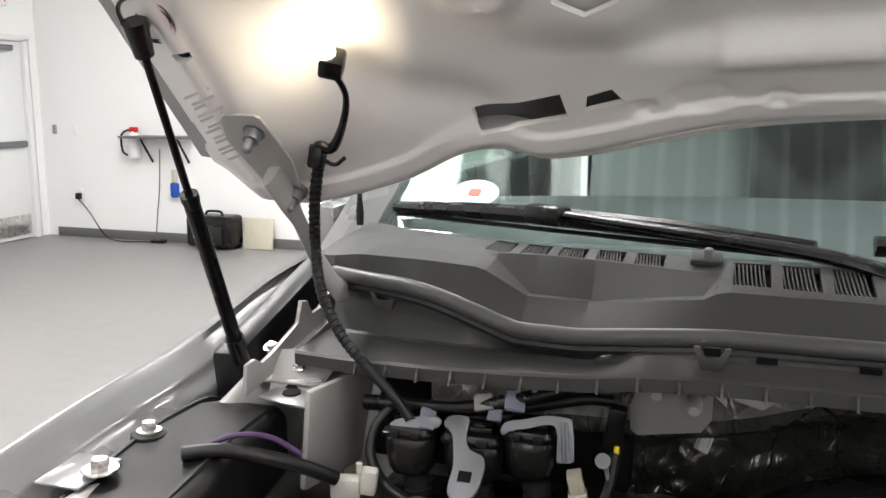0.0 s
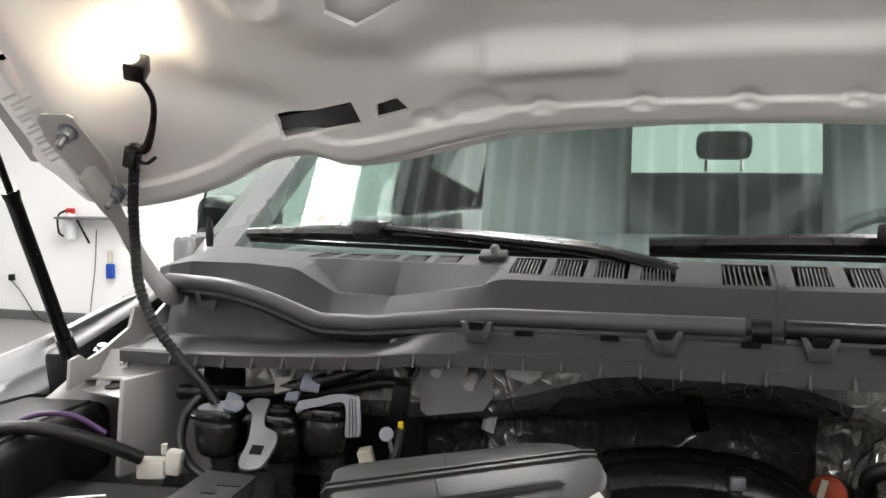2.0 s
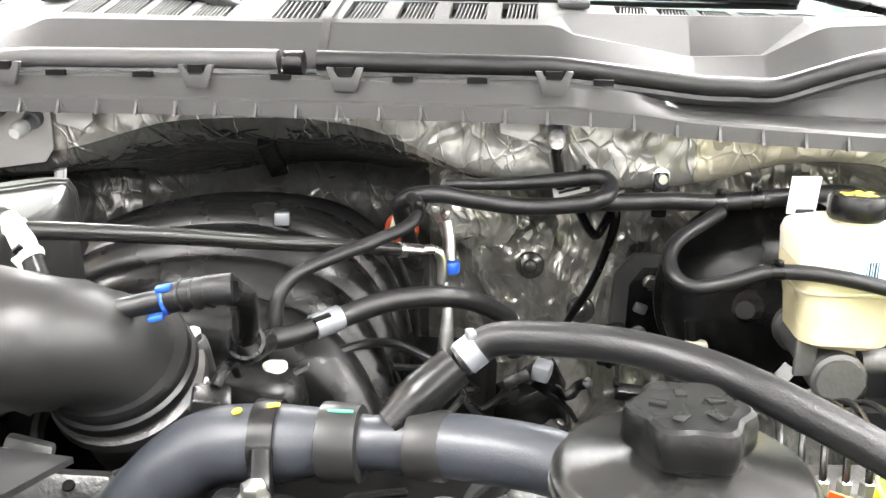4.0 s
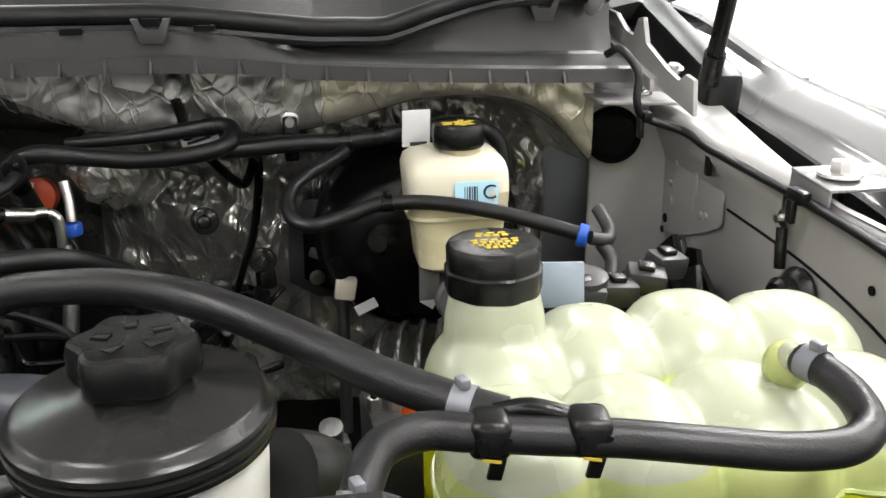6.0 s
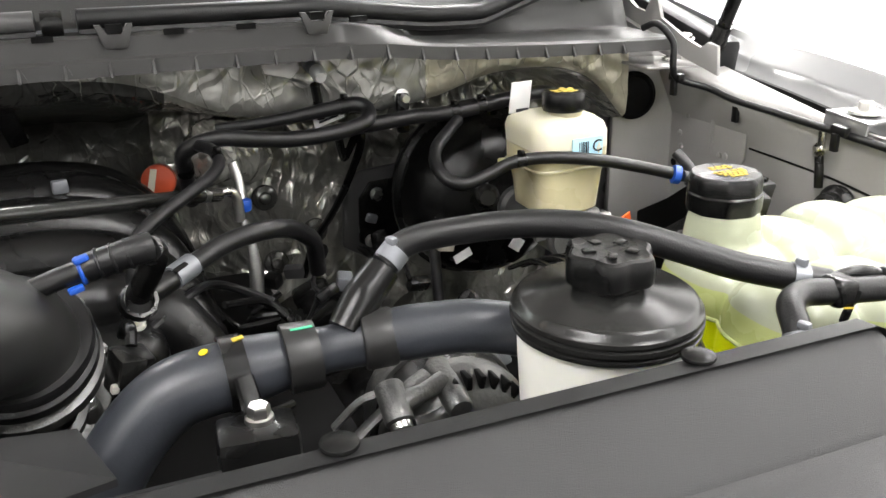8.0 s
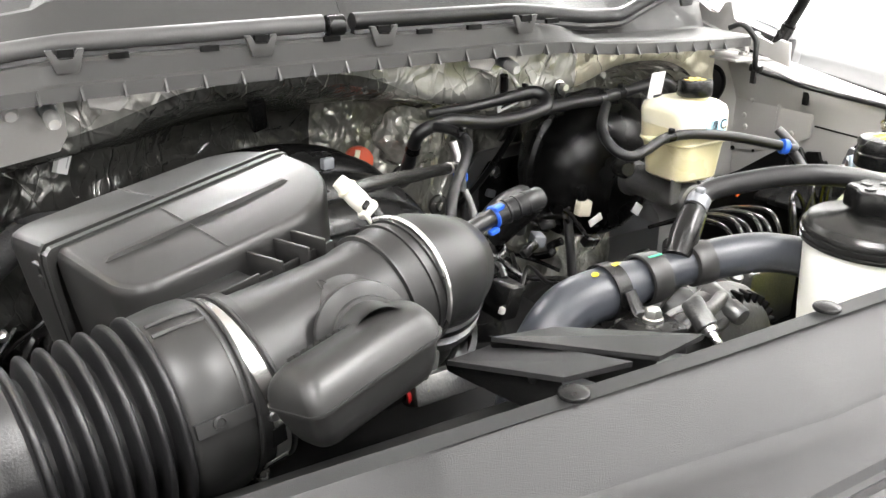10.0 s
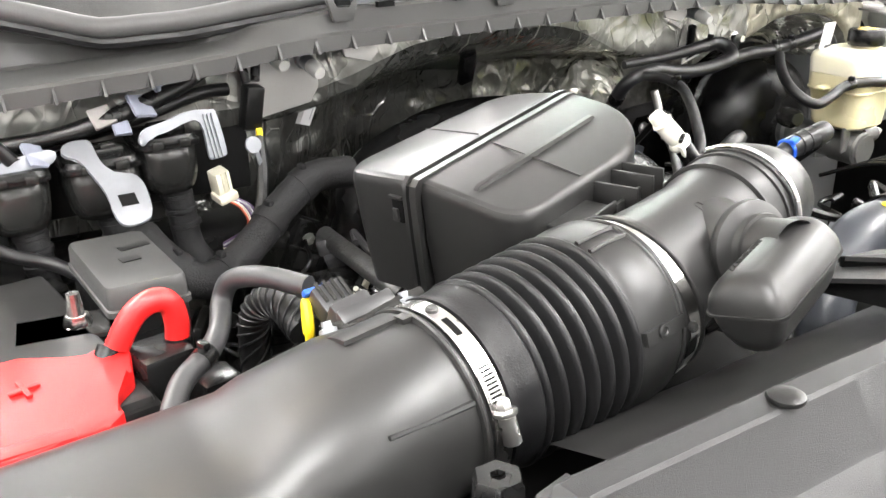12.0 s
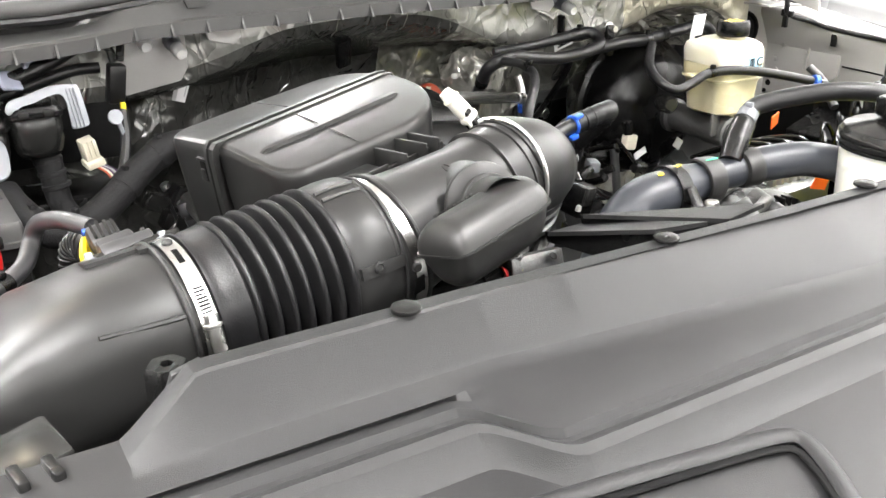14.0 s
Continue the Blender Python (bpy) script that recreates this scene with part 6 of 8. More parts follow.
def band_clamp(s0, width, r, screw_angle):
    c = thing("hose_clamp", along(s0), "bright steel band clamp with a worm screw", "hose clamp", "steel band clamps")
    d = D1 if s0 < 0.16 else D3
    ring = bmesh.new()
    a, b = along(s0 - width / 2), along(s0 + width / 2)
    loft(ring, [oval_ring(a, d, SIDE, r, r, 2.0, 72), oval_ring(a, d, SIDE, r + 0.0012, r + 0.0012, 2.0, 72), oval_ring(b, d, SIDE, r + 0.0012, r + 0.0012, 2.0, 72), oval_ring(b, d, SIDE, r, r, 2.0, 72)], caps=False)
    part("band", ring, STEEL, c)
    part("overlap", duct_patch(s0 - width * 0.42, s0 + width * 0.42, screw_angle + 12, screw_angle - 34, r + 0.0010, 0.0010, 10), STEEL, c)
    for k in range(9):
        part("thread_slot", duct_patch(s0 - width * 0.30, s0 + width * 0.30, screw_angle - 9 - 2.4 * k, screw_angle - 10 - 2.4 * k, r + 0.0016, 0.0007, 2), DARK, c)
    p = duct_spot(s0, screw_angle, r + 0.0055)
    tan = duct_spot(s0, screw_angle - 5, r + 0.0055) - p
    part("housing", lathe([(0.0045, -0.016), (0.0058, -0.015), (0.0058, 0.002), (0.0045, 0.003)], p, tan, 16), STEEL, c)
    screw = part("screw", lathe([(0.0072, 0.003), (0.0075, 0.004), (0.0072, 0.0055), (0.0050, 0.006)], p, tan, 20), STEEL, c)
    part("screw_head", lathe([(0.0048, 0.005), (0.0048, 0.0105), (0.0038, 0.012)], p, tan, 6), STEEL, screw)
    part("strap_slot", duct_patch(s0 - width * 0.17, s0 + width * 0.17, screw_angle - 50, screw_angle - 64, r + 0.0006, 0.0009), DARK, c)
    part("locating_lug", lathe([(0.0042, 0), (0.0042, 0.0030), (0.0030, 0.0042)], duct_spot(s0, screw_angle - 74, r), duct_spot(s0, screw_angle - 74, 1.0) - along(s0), 12), MATT, c, "black locating lug")
    return c


band_clamp(-0.0035, 0.013, 0.0625, 166)
band_clamp(0.1740, 0.011, 0.0645, 250)

zip_tube = thing("intake_tube", A3, "black plastic intake tube with an elbow to the throttle", "intake tube")
E0, E1 = A3 + D3 * 0.018, V((-0.045, 0.578, 1.150))
part("tube", loft(bmesh.new(), [oval_ring(along(s), D3, SIDE, r, r, 2.0, 56) for s, r in ((0.176, 0.0600), (0.186, 0.0600), (0.200, 0.0575), (0.240, 0.0530), (0.290, 0.0490), (0.300, 0.0505), (0.320, 0.0505), (0.326, 0.0520), (0.352, 0.0520))]), MATT, zip_tube)
elbow_line = [(A3, D3), (A3 + D3 * 0.018, D3), (V((-0.073, 0.556, 1.188)), V((0.85, 0.5, -0.15))), (V((-0.059, 0.571, 1.182)), V((0.55, 0.65, -0.5))), (V((-0.050, 0.589, 1.173)), V((0.2, 0.65, -0.73))), (V((-0.046, 0.604, 1.163)), V((0.0, 0.55, -0.83))), (V((-0.045, 0.614, 1.150)), V((0.0, 0.55, -0.83)))]
part("elbow", loft(bmesh.new(), [oval_ring(c, d, SIDE, r, r) for (c, d), r in zip(elbow_line, (0.0505, 0.0500, 0.0485, 0.0470, 0.0465, 0.0465, 0.0465))]), MATT, zip_tube)
for sx in (0.312, 0.334, 0.343):
    part("ring", loft(bmesh.new(), [oval_ring(along(sx - 0.002), D3, SIDE, 0.050, 0.050), oval_ring(along(sx - 0.001), D3, SIDE, 0.0540, 0.0540), oval_ring(along(sx + 0.001), D3, SIDE, 0.0540, 0.0540), oval_ring(along(sx + 0.002), D3, SIDE, 0.050, 0.050)]), MATT, zip_tube)
part("wire_clip", tube([along(0.337) + V((-0.3 * 0.055 * math.cos(a) * 0.9, 0.0555 * math.cos(a), 0.0555 * math.sin(a))) for a in spread(radians(60), radians(215), 14)], 0.0020, 6, 2), STEEL, zip_tube, "bright wire clip")
TH = V((-0.045, 0.612, 1.160))
part("throttle_collar", lathe([(0.047, 0), (0.0545, 0.001), (0.0560, 0.004), (0.0560, 0.009), (0.0540, 0.011), (0.0540, 0.014), (0.0575, 0.016), (0.0580, 0.024), (0.0560, 0.028), (0.050, 0.034)], TH, (0.0, 0.55, -0.83), 44), RUBBER, zip_tube, "ridged rubber collar")
part("moulded_mark", tube([duct_spot(0.256 + 0.003 * math.cos(q), 116 + 7 * math.sin(q), 0.0518) for q in spread(0, 2 * math.pi, 16)], 0.0009, 6, 1), MATT, zip_tube)
throttle = thing("throttle_unit", (-0.04, 0.58, 1.08), "cast aluminium throttle body under the intake elbow", "throttle body")
part("housing", lathe([(0.050, 0.030), (0.0600, 0.034), (0.0605, 0.044), (0.055, 0.048), (0.052, 0.058), (0.052, 0.10)], TH, (0.0, 0.55, -0.83), 36), ALLOY, throttle)
for bx, by, bz, h in ((-0.001, 0.659, 1.150, 0.050), (0.011, 0.638, 1.118, 0.026), (-0.004, 0.612, 1.092, 0.022), (-0.098, 0.545, 1.100, 0.030)):
    ear = part("ear", lathe([(0.0125, -h), (0.0115, -0.008), (0.0105, 0.0), (0.0085, 0.004)], (bx, by, bz), (0, -0.35, 1), 16), ALLOY, throttle)
    part("ear_bolt", lathe([(0.0075, 0.003), (0.0075, 0.011), (0.0045, 0.013)], (bx, by, bz), (0, -0.35, 1), 8), STEEL, ear)
part("web", tube([(0.002, 0.652, 1.118), (0.006, 0.635, 1.100), (-0.004, 0.612, 1.078), (-0.03, 0.590, 1.066)], [0.010, 0.011, 0.011, 0.010], 10, 4, flat=0.7), ALLOY, throttle)
part("flange_plate", box((-0.070, 0.548, 1.082), (0.085, 0.018, 0.026), (-18, 8, 14), 0.004), ALLOY, throttle)
part("flange_hole", lathe([(0.0045, 0), (0.0042, 0.001)], (-0.050, 0.540, 1.0905), (0.1, -0.55, 0.8), 12), DARK, throttle)
part("lever", box((-0.088, 0.556, 1.100), (0.034, 0.012, 0.030), (-10, 18, 10), 0.004), ALLOY, throttle)
part("wire", tube([(-0.13, 0.548, 1.078), (-0.115, 0.546, 1.083), (-0.10, 0.545, 1.084)], 0.006, 8), BLACK, throttle)
part("wire_seal", tube([(-0.112, 0.5415, 1.084), (-0.106, 0.5405, 1.0848)], 0.0075, 10, 1), RED, throttle, "red wire seal")
part("wire_lock", tube([(-0.100, 0.540, 1.0845), (-0.093, 0.5385, 1.084)], 0.0070, 10, 1), YELLOW, throttle, "yellow connector lock")

reso = thing("intake_resonator", (-0.21, 0.41, 1.13), "black plastic resonator box on the intake tube", "resonator")
RO = V((-0.2685, 0.4040, 1.1895))
RD = V((0.110, 0.036, 0.0135)).normalized()
RS = V((-0.010, 0.050, -0.011))
RS = (RS - RD * RS.dot(RD)).normalized()
RU = RD.cross(RS)


def reso_outline(inset, high):
    """The plan of the box, tighter at its near corners and rounder at the far end, drawn in by inset."""
    u0, u1, hw = inset * 0.75, 0.126 - inset * 0.9, 0.0270 - inset
    out = []
    for cu, cv, r, a0 in ((u1, hw, 0.022, 0), (u0, hw, 0.010, 90), (u0, -hw, 0.010, 180), (u1, -hw, 0.022, 270)):
        r = min(r, hw * 0.95)
        ku, kv = (-1 if cu == u1 else 1), (-1 if cv > 0 else 1)
        for k in range(7):
            a = radians(a0 + 15 * k)
            out.append(RO + RD * (cu + ku * r + r * math.cos(a)) + RS * (cv + kv * r + r * math.sin(a)) + RU * high)
    return out


part("shell", loft(bmesh.new(), [reso_outline(i, h) for h, i in ((0.0, 0.0), (0.006, 0.0004), (0.011, 0.0018), (0.016, 0.0045), (0.020, 0.0080), (0.023, 0.0120), (0.0250, 0.0165), (0.0258, 0.0215))]), MATT, reso, sharp=60)
part("lower_shell", loft(bmesh.new(), [reso_outline(i, h) for h, i in ((-0.0005, 0.0014), (-0.008, 0.0030), (-0.018, 0.0062), (-0.026, 0.0105), (-0.0305, 0.0155), (-0.0320, 0.0200))]), MATT, reso, sharp=60)
part("seam", loft(bmesh.new(), [reso_outline(i, h) for h, i in ((-0.0016, 0.0010), (-0.0014, -0.0009), (0.0006, -0.0010), (0.0010, 0.0010))]), MATT, reso)
NECK = V((-0.189, 0.436, 1.206))
part("neck", lathe([(0.0235, -0.012), (0.0235, 0.022), (0.0255, 0.026), (0.0320, 0.028), (0.0355, 0.030), (0.0362, 0.034), (0.0350, 0.037), (0.0290, 0.040), (0.0300, 0.050), (0.0360, 0.068)], NECK, (0.09, 0.95, -0.24), 40, caps=False), MATT, reso)
part("neck_ring", lathe([(0.0235, 0.018), (0.0262, 0.0185), (0.0266, 0.0205), (0.0240, 0.0230)], NECK, (0.09, 0.95, -0.24), 40, caps=False), MATT, reso)
for k in range(9):
    part("print_bar", box(RO + RD * (0.020 + 0.0055 * k) + RS * 0.010 + RU * 0.0246, (0.0042, 0.0055, 0.0012), (16, -8, 18)), BLACK, reso)

airbox = thing("air_box", (-0.25, 0.69, 1.12), "black two-piece plastic air box over the engine", "air box")
BX = V((0.937, 0.329, 0.118)).normalized()
BY = V((-0.331, 0.944, 0.0))
BZ = BX.cross(BY)
BC = V((-0.362, 0.660, 1.230))


def box_place(a, b, c):
    return BC + BX * a + BY * b + BZ * c


def lid_height(b):
    """The lid falls away from its ridge, more steeply towards the front."""
    return -0.006 * (-b / 0.048) ** 1.3 if b < 0 else -0.006 * (b / 0.085) ** 1.2


def corner_arc(c, r, a0, a1, n=6):
    return [(c[0] + r[0] * math.cos(radians(a0 + (a1 - a0) * k / n)), c[1] + r[1] * math.sin(radians(a0 + (a1 - a0) * k / n))) for k in range(n + 1)]


def half_shell(outline, centre, b_seam, wall_low):
    """One half of the box: a flat top with a rolled edge and walls that draw in towards the foot."""
    rings = []
    for inset, z in ((0.008, wall_low), (0.0025, -0.055), (0.0, -0.010), (0.0006, -0.0055), (0.0022, -0.0022), (0.0050, -0.0005), (0.0075, 0.0), (0.05, 0.0)):
        ring = []
        for a, b in outline:
            d = V((centre[0] - a, centre[1] - b))
            k = min(inset / max(d.length, 1e-4), 0.96) if inset < 0.05 else 0.97
            q = (a + d.x * k, b_seam if abs(b - b_seam) < 1e-6 else b + d.y * k)
            ring.append(box_place(q[0], q[1], z + (lid_height(q[1]) if z > -0.02 else lid_height(q[1]) * 0.5)))
        rings.append(ring)
    return loft(bmesh.new(), rings)


FRONT_OUT = [(0.004, -0.0035), (0.004, -0.03)] + corner_arc((0.032, -0.070), (0.027, 0.029), 180, 262, 7) + [(0.09, -0.1015)] + corner_arc((0.150, -0.034), (0.094, 0.070), 276, 360, 10) + [(0.2445, -0.0035)]
BACK_OUT = [(0.242, 0.0065), (0.240, 0.020)] + corner_arc((0.190, 0.022), (0.047, 0.050), 10, 84, 8) + [(0.14, 0.0765), (0.08, 0.081)] + corner_arc((0.030, 0.064), (0.028, 0.018), 90, 180, 6) + [(0.001, 0.03), (0.0005, 0.0065)]
part("front_shell", half_shell(FRONT_OUT, (0.125, -0.0035), -0.0035, -0.112), MATT, airbox, sharp=28)
part("rear_shell", half_shell(BACK_OUT, (0.12, 0.0065), 0.0065, -0.112), MATT, airbox, sharp=28)
# two flanges and, between them, a sunk strip blackened as groove shade
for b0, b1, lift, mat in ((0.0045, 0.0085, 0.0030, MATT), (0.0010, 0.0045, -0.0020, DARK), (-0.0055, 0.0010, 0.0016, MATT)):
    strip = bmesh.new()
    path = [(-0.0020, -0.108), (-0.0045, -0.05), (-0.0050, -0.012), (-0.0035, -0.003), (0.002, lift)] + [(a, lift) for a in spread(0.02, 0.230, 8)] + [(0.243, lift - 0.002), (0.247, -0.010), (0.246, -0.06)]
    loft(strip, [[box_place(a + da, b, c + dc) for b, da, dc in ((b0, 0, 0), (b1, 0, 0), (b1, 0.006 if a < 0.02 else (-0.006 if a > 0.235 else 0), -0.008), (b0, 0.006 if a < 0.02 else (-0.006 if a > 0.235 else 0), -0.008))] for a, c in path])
    part("flange_groove_shade" if mat is DARK else "flange", strip, mat, airbox)
part("rib", loft(bmesh.new(), [[box_place(a, -0.0500, lid_height(-0.05) - 0.002), box_place(a, -0.0492, lid_height(-0.05) + h), box_place(a, -0.0455, lid_height(-0.0455) + h), box_place(a, -0.0448, lid_height(-0.0448) - 0.002)] for a, h in ((0.018, -0.001), (0.024, 0.0028), (0.12, 0.0030), (0.200, 0.0028), (0.206, -0.001))]), MATT, airbox)
for a0, b0, b1 in ((0.098, -0.096, -0.008), (0.110, 0.010, 0.076)):
    part("parting_line", tube([box_place(a0, b, lid_height(b) + 0.0002) for b in spread(b0, b1, 10)], 0.0007, 5, 1), MATT, airbox)
part("latch_pocket", box(box_place(0.0012, 0.0195, -0.030), (0.003, 0.012, 0.022), (0, -7, 19), 0.0008), DARK, airbox)
part("latch_lip", box(box_place(-0.0012, 0.0195, -0.0175), (0.004, 0.014, 0.003), (0, -7, 19), 0.0008), MATT, airbox)
part("latch_tongue", box(box_place(-0.0006, 0.0215, -0.034), (0.003, 0.006, 0.012), (0, -7, 19), 0.0008), MATT, airbox)
for a0 in (0.112, 0.140, 0.158):
    part("side_fin", box(box_place(a0, -0.117, -0.034), (0.003, 0.046, 0.022), (0, -7, 25), 0.0008), MATT, airbox)
part("fin_rail", box(box_place(0.138, -0.128, -0.040), (0.080, 0.003, 0.012), (0, -6, 19), 0.0008), MATT, airbox)
part("foot_shelf", box(box_place(0.070, -0.112, -0.036), (0.058, 0.030, 0.004), (0, -5, 19), 0.0015), MATT, airbox)
part("shelf_rim", box(box_place(0.070, -0.127, -0.034), (0.060, 0.003, 0.009), (0, -5, 19), 0.001), MATT, airbox)

# ---- intake manifold ----
manifold = thing("intake_manifold", (0.0, 0.88, 1.0), "black plastic intake manifold with curved runners", "intake manifold")
for k in range(5):
    y, lift, out = 0.775 + 0.063 * k, (0.0, 0.016, 0.032, 0.042, 0.038)[k], (0.0, 0.01, 0.03, 0.05, 0.06)[k]
    part("runner", tube([(-0.20 - out, y - 0.05, 0.99), (-0.175 - out, y - 0.035, 1.065 + lift), (-0.105 - out * 0.5, y - 0.008, 1.103 + lift), (-0.02, y + 0.004, 1.108 + lift), (0.055, y + 0.004, 1.088 + lift * 0.9), (0.098, y - 0.01, 1.03 + lift * 0.6), (0.108, y - 0.03, 0.96)],
                        [0.034, 0.037, 0.039, 0.039, 0.038, 0.036, 0.032], 20, 7), BLACK, manifold, sharp=70)
part("plenum", box((-0.05, 0.86, 1.04), (0.24, 0.32, 0.12), bevel=0.03, seg=3), BLACK, manifold)
part("valve_strap", box((-0.045, 1.055, 1.222), (0.022, 0.012, 0.050), (30, -14, 0), 0.003), BLACK, manifold, "black strap hanging from the foil")
part("clip", box((-0.003, 0.935, 1.180), (0.016, 0.010, 0.014), (0, 0, 10), 0.002), ZINC, manifold, "bright spring clip")


# ---- hoses, lines and wiring ----
def hose(name, pts, r, mat, label, category="hose", seg=14, n=6, clips=(), flat=1.0):
    """A hose as a thing of its own, with band clips of (index of point, material)."""
    h = thing(name, pts[0], label, category)
    part("hose_body", tube(pts, r, seg, n, flat=flat), mat, h)
    rad = r if isinstance(r, (int, float)) else max(r)
    line = smooth_line(pts, n)
    for i, m in clips:
        k = min(len(line) - 2, max(1, int(i * n)))
        d = (line[k + 1] - line[k - 1]).normalized()
        c = part("clip", lathe([(rad * 1.03, -0.006), (rad * 1.08, -0.006), (rad * 1.08, 0.006), (rad * 1.03, 0.006)], line[k], d, 20, caps=False), m, h, "spring hose clip" if m is ZINC else "")
        part("ear", box(line[k] + V((0, -0.002, rad * 1.08 + 0.002)), (0.006, 0.009, 0.006), (0, 0, 20), 0.0015), m, c)
    return h


upper_hose = hose("radiator_hose", [(-0.02, 0.50, 1.030), (0.005, 0.520, 1.085), (0.050, 0.531, 1.128), (0.105, 0.527, 1.140), (0.165, 0.523, 1.146), (0.225, 0.510, 1.153), (0.285, 0.495, 1.152), (0.340, 0.478, 1.130), (0.37, 0.46, 1.07)], [0.0255, 0.0255, 0.0255, 0.0250, 0.0170, 0.0205, 0.0200, 0.0200, 0.0200], HOSE_BLUE,
                  "thick blue-black rubber radiator hose", seg=22, n=8)
part("bracket_band", loft(bmesh.new(), [oval_ring((0.098 + dx, 0.527, 1.140), (1, 0, 0.05), SIDE, r, r) for dx, r in ((-0.008, 0.0255), (-0.008, 0.0275), (0.008, 0.0275), (0.008, 0.0255))], caps=False), BLACK, upper_hose, "black bracket band")
part("bracket_leg", tube([(0.100, 0.500, 1.150), (0.102, 0.488, 1.132), (0.103, 0.476, 1.128)], [0.007, 0.008, 0.011], 8, flat=0.5), BLACK, upper_hose)
bolt(upper_hose, (0.103, 0.472, 1.131), r=0.008, h=0.012, washer=0.010)
part("collar", loft(bmesh.new(), [oval_ring((0.146 + dx, 0.524, 1.1440), (1, -0.05, 0.06), SIDE, r, r) for dx, r in ((-0.013, 0.0230), (-0.012, 0.0255), (-0.010, 0.0258), (0.010, 0.0250), (0.012, 0.0245), (0.013, 0.0170))], caps=False), MATT, upper_hose, "black tee collar")
part("collar", loft(bmesh.new(), [oval_ring((0.202 + dx, 0.515, 1.1505), (1, -0.16, 0.05), SIDE, r, r) for dx, r in ((-0.013, 0.0160), (-0.012, 0.0205), (-0.010, 0.0215), (0.010, 0.0220), (0.012, 0.0215), (0.013, 0.0190))], caps=False), MATT, upper_hose)
part("tee_branch", tube([(0.178, 0.520, 1.160), (0.196, 0.530, 1.178), (0.216, 0.540, 1.194)], [0.013, 0.015, 0.0135], 16), BLACK, upper_hose, "black tee branch")
part("paint_mark", box((0.146, 0.5180, 1.1692), (0.016, 0.0020, 0.0008), (13, -3, -4)), GREEN, upper_hose, "green paint stripe")
part("paint_dot", lathe([(0.0034, 0), (0.0034, 0.0008)], (0.078, 0.524, 1.1620), (-0.25, -0.1, 1), 12), YELLOW, upper_hose, "yellow paint dot")
part("paint_dot", box((0.102, 0.524, 1.1678), (0.008, 0.004, 0.001), (5, -6, 8)), YELLOW_INK, upper_hose)
for k in range(11):
    part("print_bar", box((0.012 + 0.0062 * k, 0.5075 + 0.0012 * k, 1.103 + 0.0052 * k - 0.00018 * k * k), (0.0042, 0.0008, 0.005), (-35, -34 + k * 2, 8)), GREY_INK, upper_hose)
bracket = thing("hose_bracket", (0.103, 0.465, 1.06), "black plastic bracket under the radiator hose", "bracket")
part("block", box((0.100, 0.468, 1.102), (0.054, 0.040, 0.058), (0, 0, -6), 0.006), BLACK, bracket)

hose("bypass_hose", [(0.218, 0.542, 1.196), (0.240, 0.546, 1.210), (0.280, 0.530, 1.2185), (0.316, 0.510, 1.224), (0.351, 0.490, 1.224), (0.384, 0.472, 1.218), (0.420, 0.455, 1.206), (0.456, 0.437, 1.193), (0.489, 0.420, 1.185), (0.520, 0.405, 1.179)], 0.0108, RUBBER,
     "black rubber hose arching over to the coolant tank", seg=18, clips=((0.35, ZINC), (8.35, ZINC)))
tank_hose = hose("tank_hose", [(0.440, 0.345, 1.165), (0.444, 0.356, 1.178), (0.454, 0.374, 1.186), (0.476, 0.386, 1.186), (0.500, 0.384, 1.184), (0.540, 0.379, 1.181), (0.570, 0.374, 1.180), (0.610, 0.366, 1.177), (0.650, 0.360, 1.173), (0.684, 0.362, 1.171), (0.704, 0.376, 1.172), (0.708, 0.396, 1.178), (0.703, 0.416, 1.183), (0.698, 0.434, 1.183)], 0.0098, RUBBER,
                 "black rubber hose along the coolant tank", seg=18, clips=((0.6, ZINC), (12.6, ZINC)))
for cx, cy in ((0.508, 0.382), (0.556, 0.376)):
    holder = part("holder", box((cx, cy + 0.002, 1.1835), (0.021, 0.0225, 0.0215), (0, 2, -6), 0.005, 3), BLACK, tank_hose, "black clip holder")
    part("tail", box((cx + 0.002, cy - 0.006, 1.168), (0.008, 0.003, 0.014), (8, 10, 0), 0.0012), BLACK, holder)
    for q in (-1, 1):
        part("slot_mark", box((cx + 0.006 * q, cy - 0.0096, 1.182), (0.0035, 0.0008, 0.009), (0, 18 * q, -6)), DARK, holder)
    part("paint_mark", box((cx - 0.001, cy - 0.0098, 1.1745), (0.009, 0.0006, 0.0014), (0, 8, -6)), YELLOW_INK, holder)
part("link", tube([(0.512, 0.394, 1.188), (0.530, 0.390, 1.192), (0.552, 0.384, 1.187)], 0.005, 10, 4), BLACK, tank_hose)

heater = hose("heater_hose", [(0.134, 0.985, 1.130), (0.128, 0.955, 1.172), (0.127, 0.930, 1.203), (0.160, 0.920, 1.216), (0.205, 0.930, 1.208), (0.250, 0.935, 1.202), (0.300, 0.937, 1.204), (0.335, 0.940, 1.211), (0.346, 0.955, 1.221), (0.335, 0.968, 1.228), (0.300, 0.972, 1.224), (0.24, 0.975, 1.217), (0.17, 0.985, 1.212)], [0.0092] * 10 + [0.0088, 0.007, 0.006], RUBBER, "black heater hose looping in front of the firewall", seg=16, clips=((1.3, BLACK), (9.6, BLACK)))
hose("brake_vacuum_line", [(0.330, 0.955, 1.204), (0.37, 0.962, 1.204), (0.41, 0.965, 1.206), (0.455, 0.968, 1.205), (0.50, 0.970, 1.209), (0.545, 0.972, 1.214), (0.60, 0.985, 1.215), (0.635, 0.990, 1.195), (0.645, 0.985, 1.15)], 0.0095, RUBBER, "black brake vacuum line along the firewall", "line", clips=((3.3, BLACK), (4.0, BLACK)))
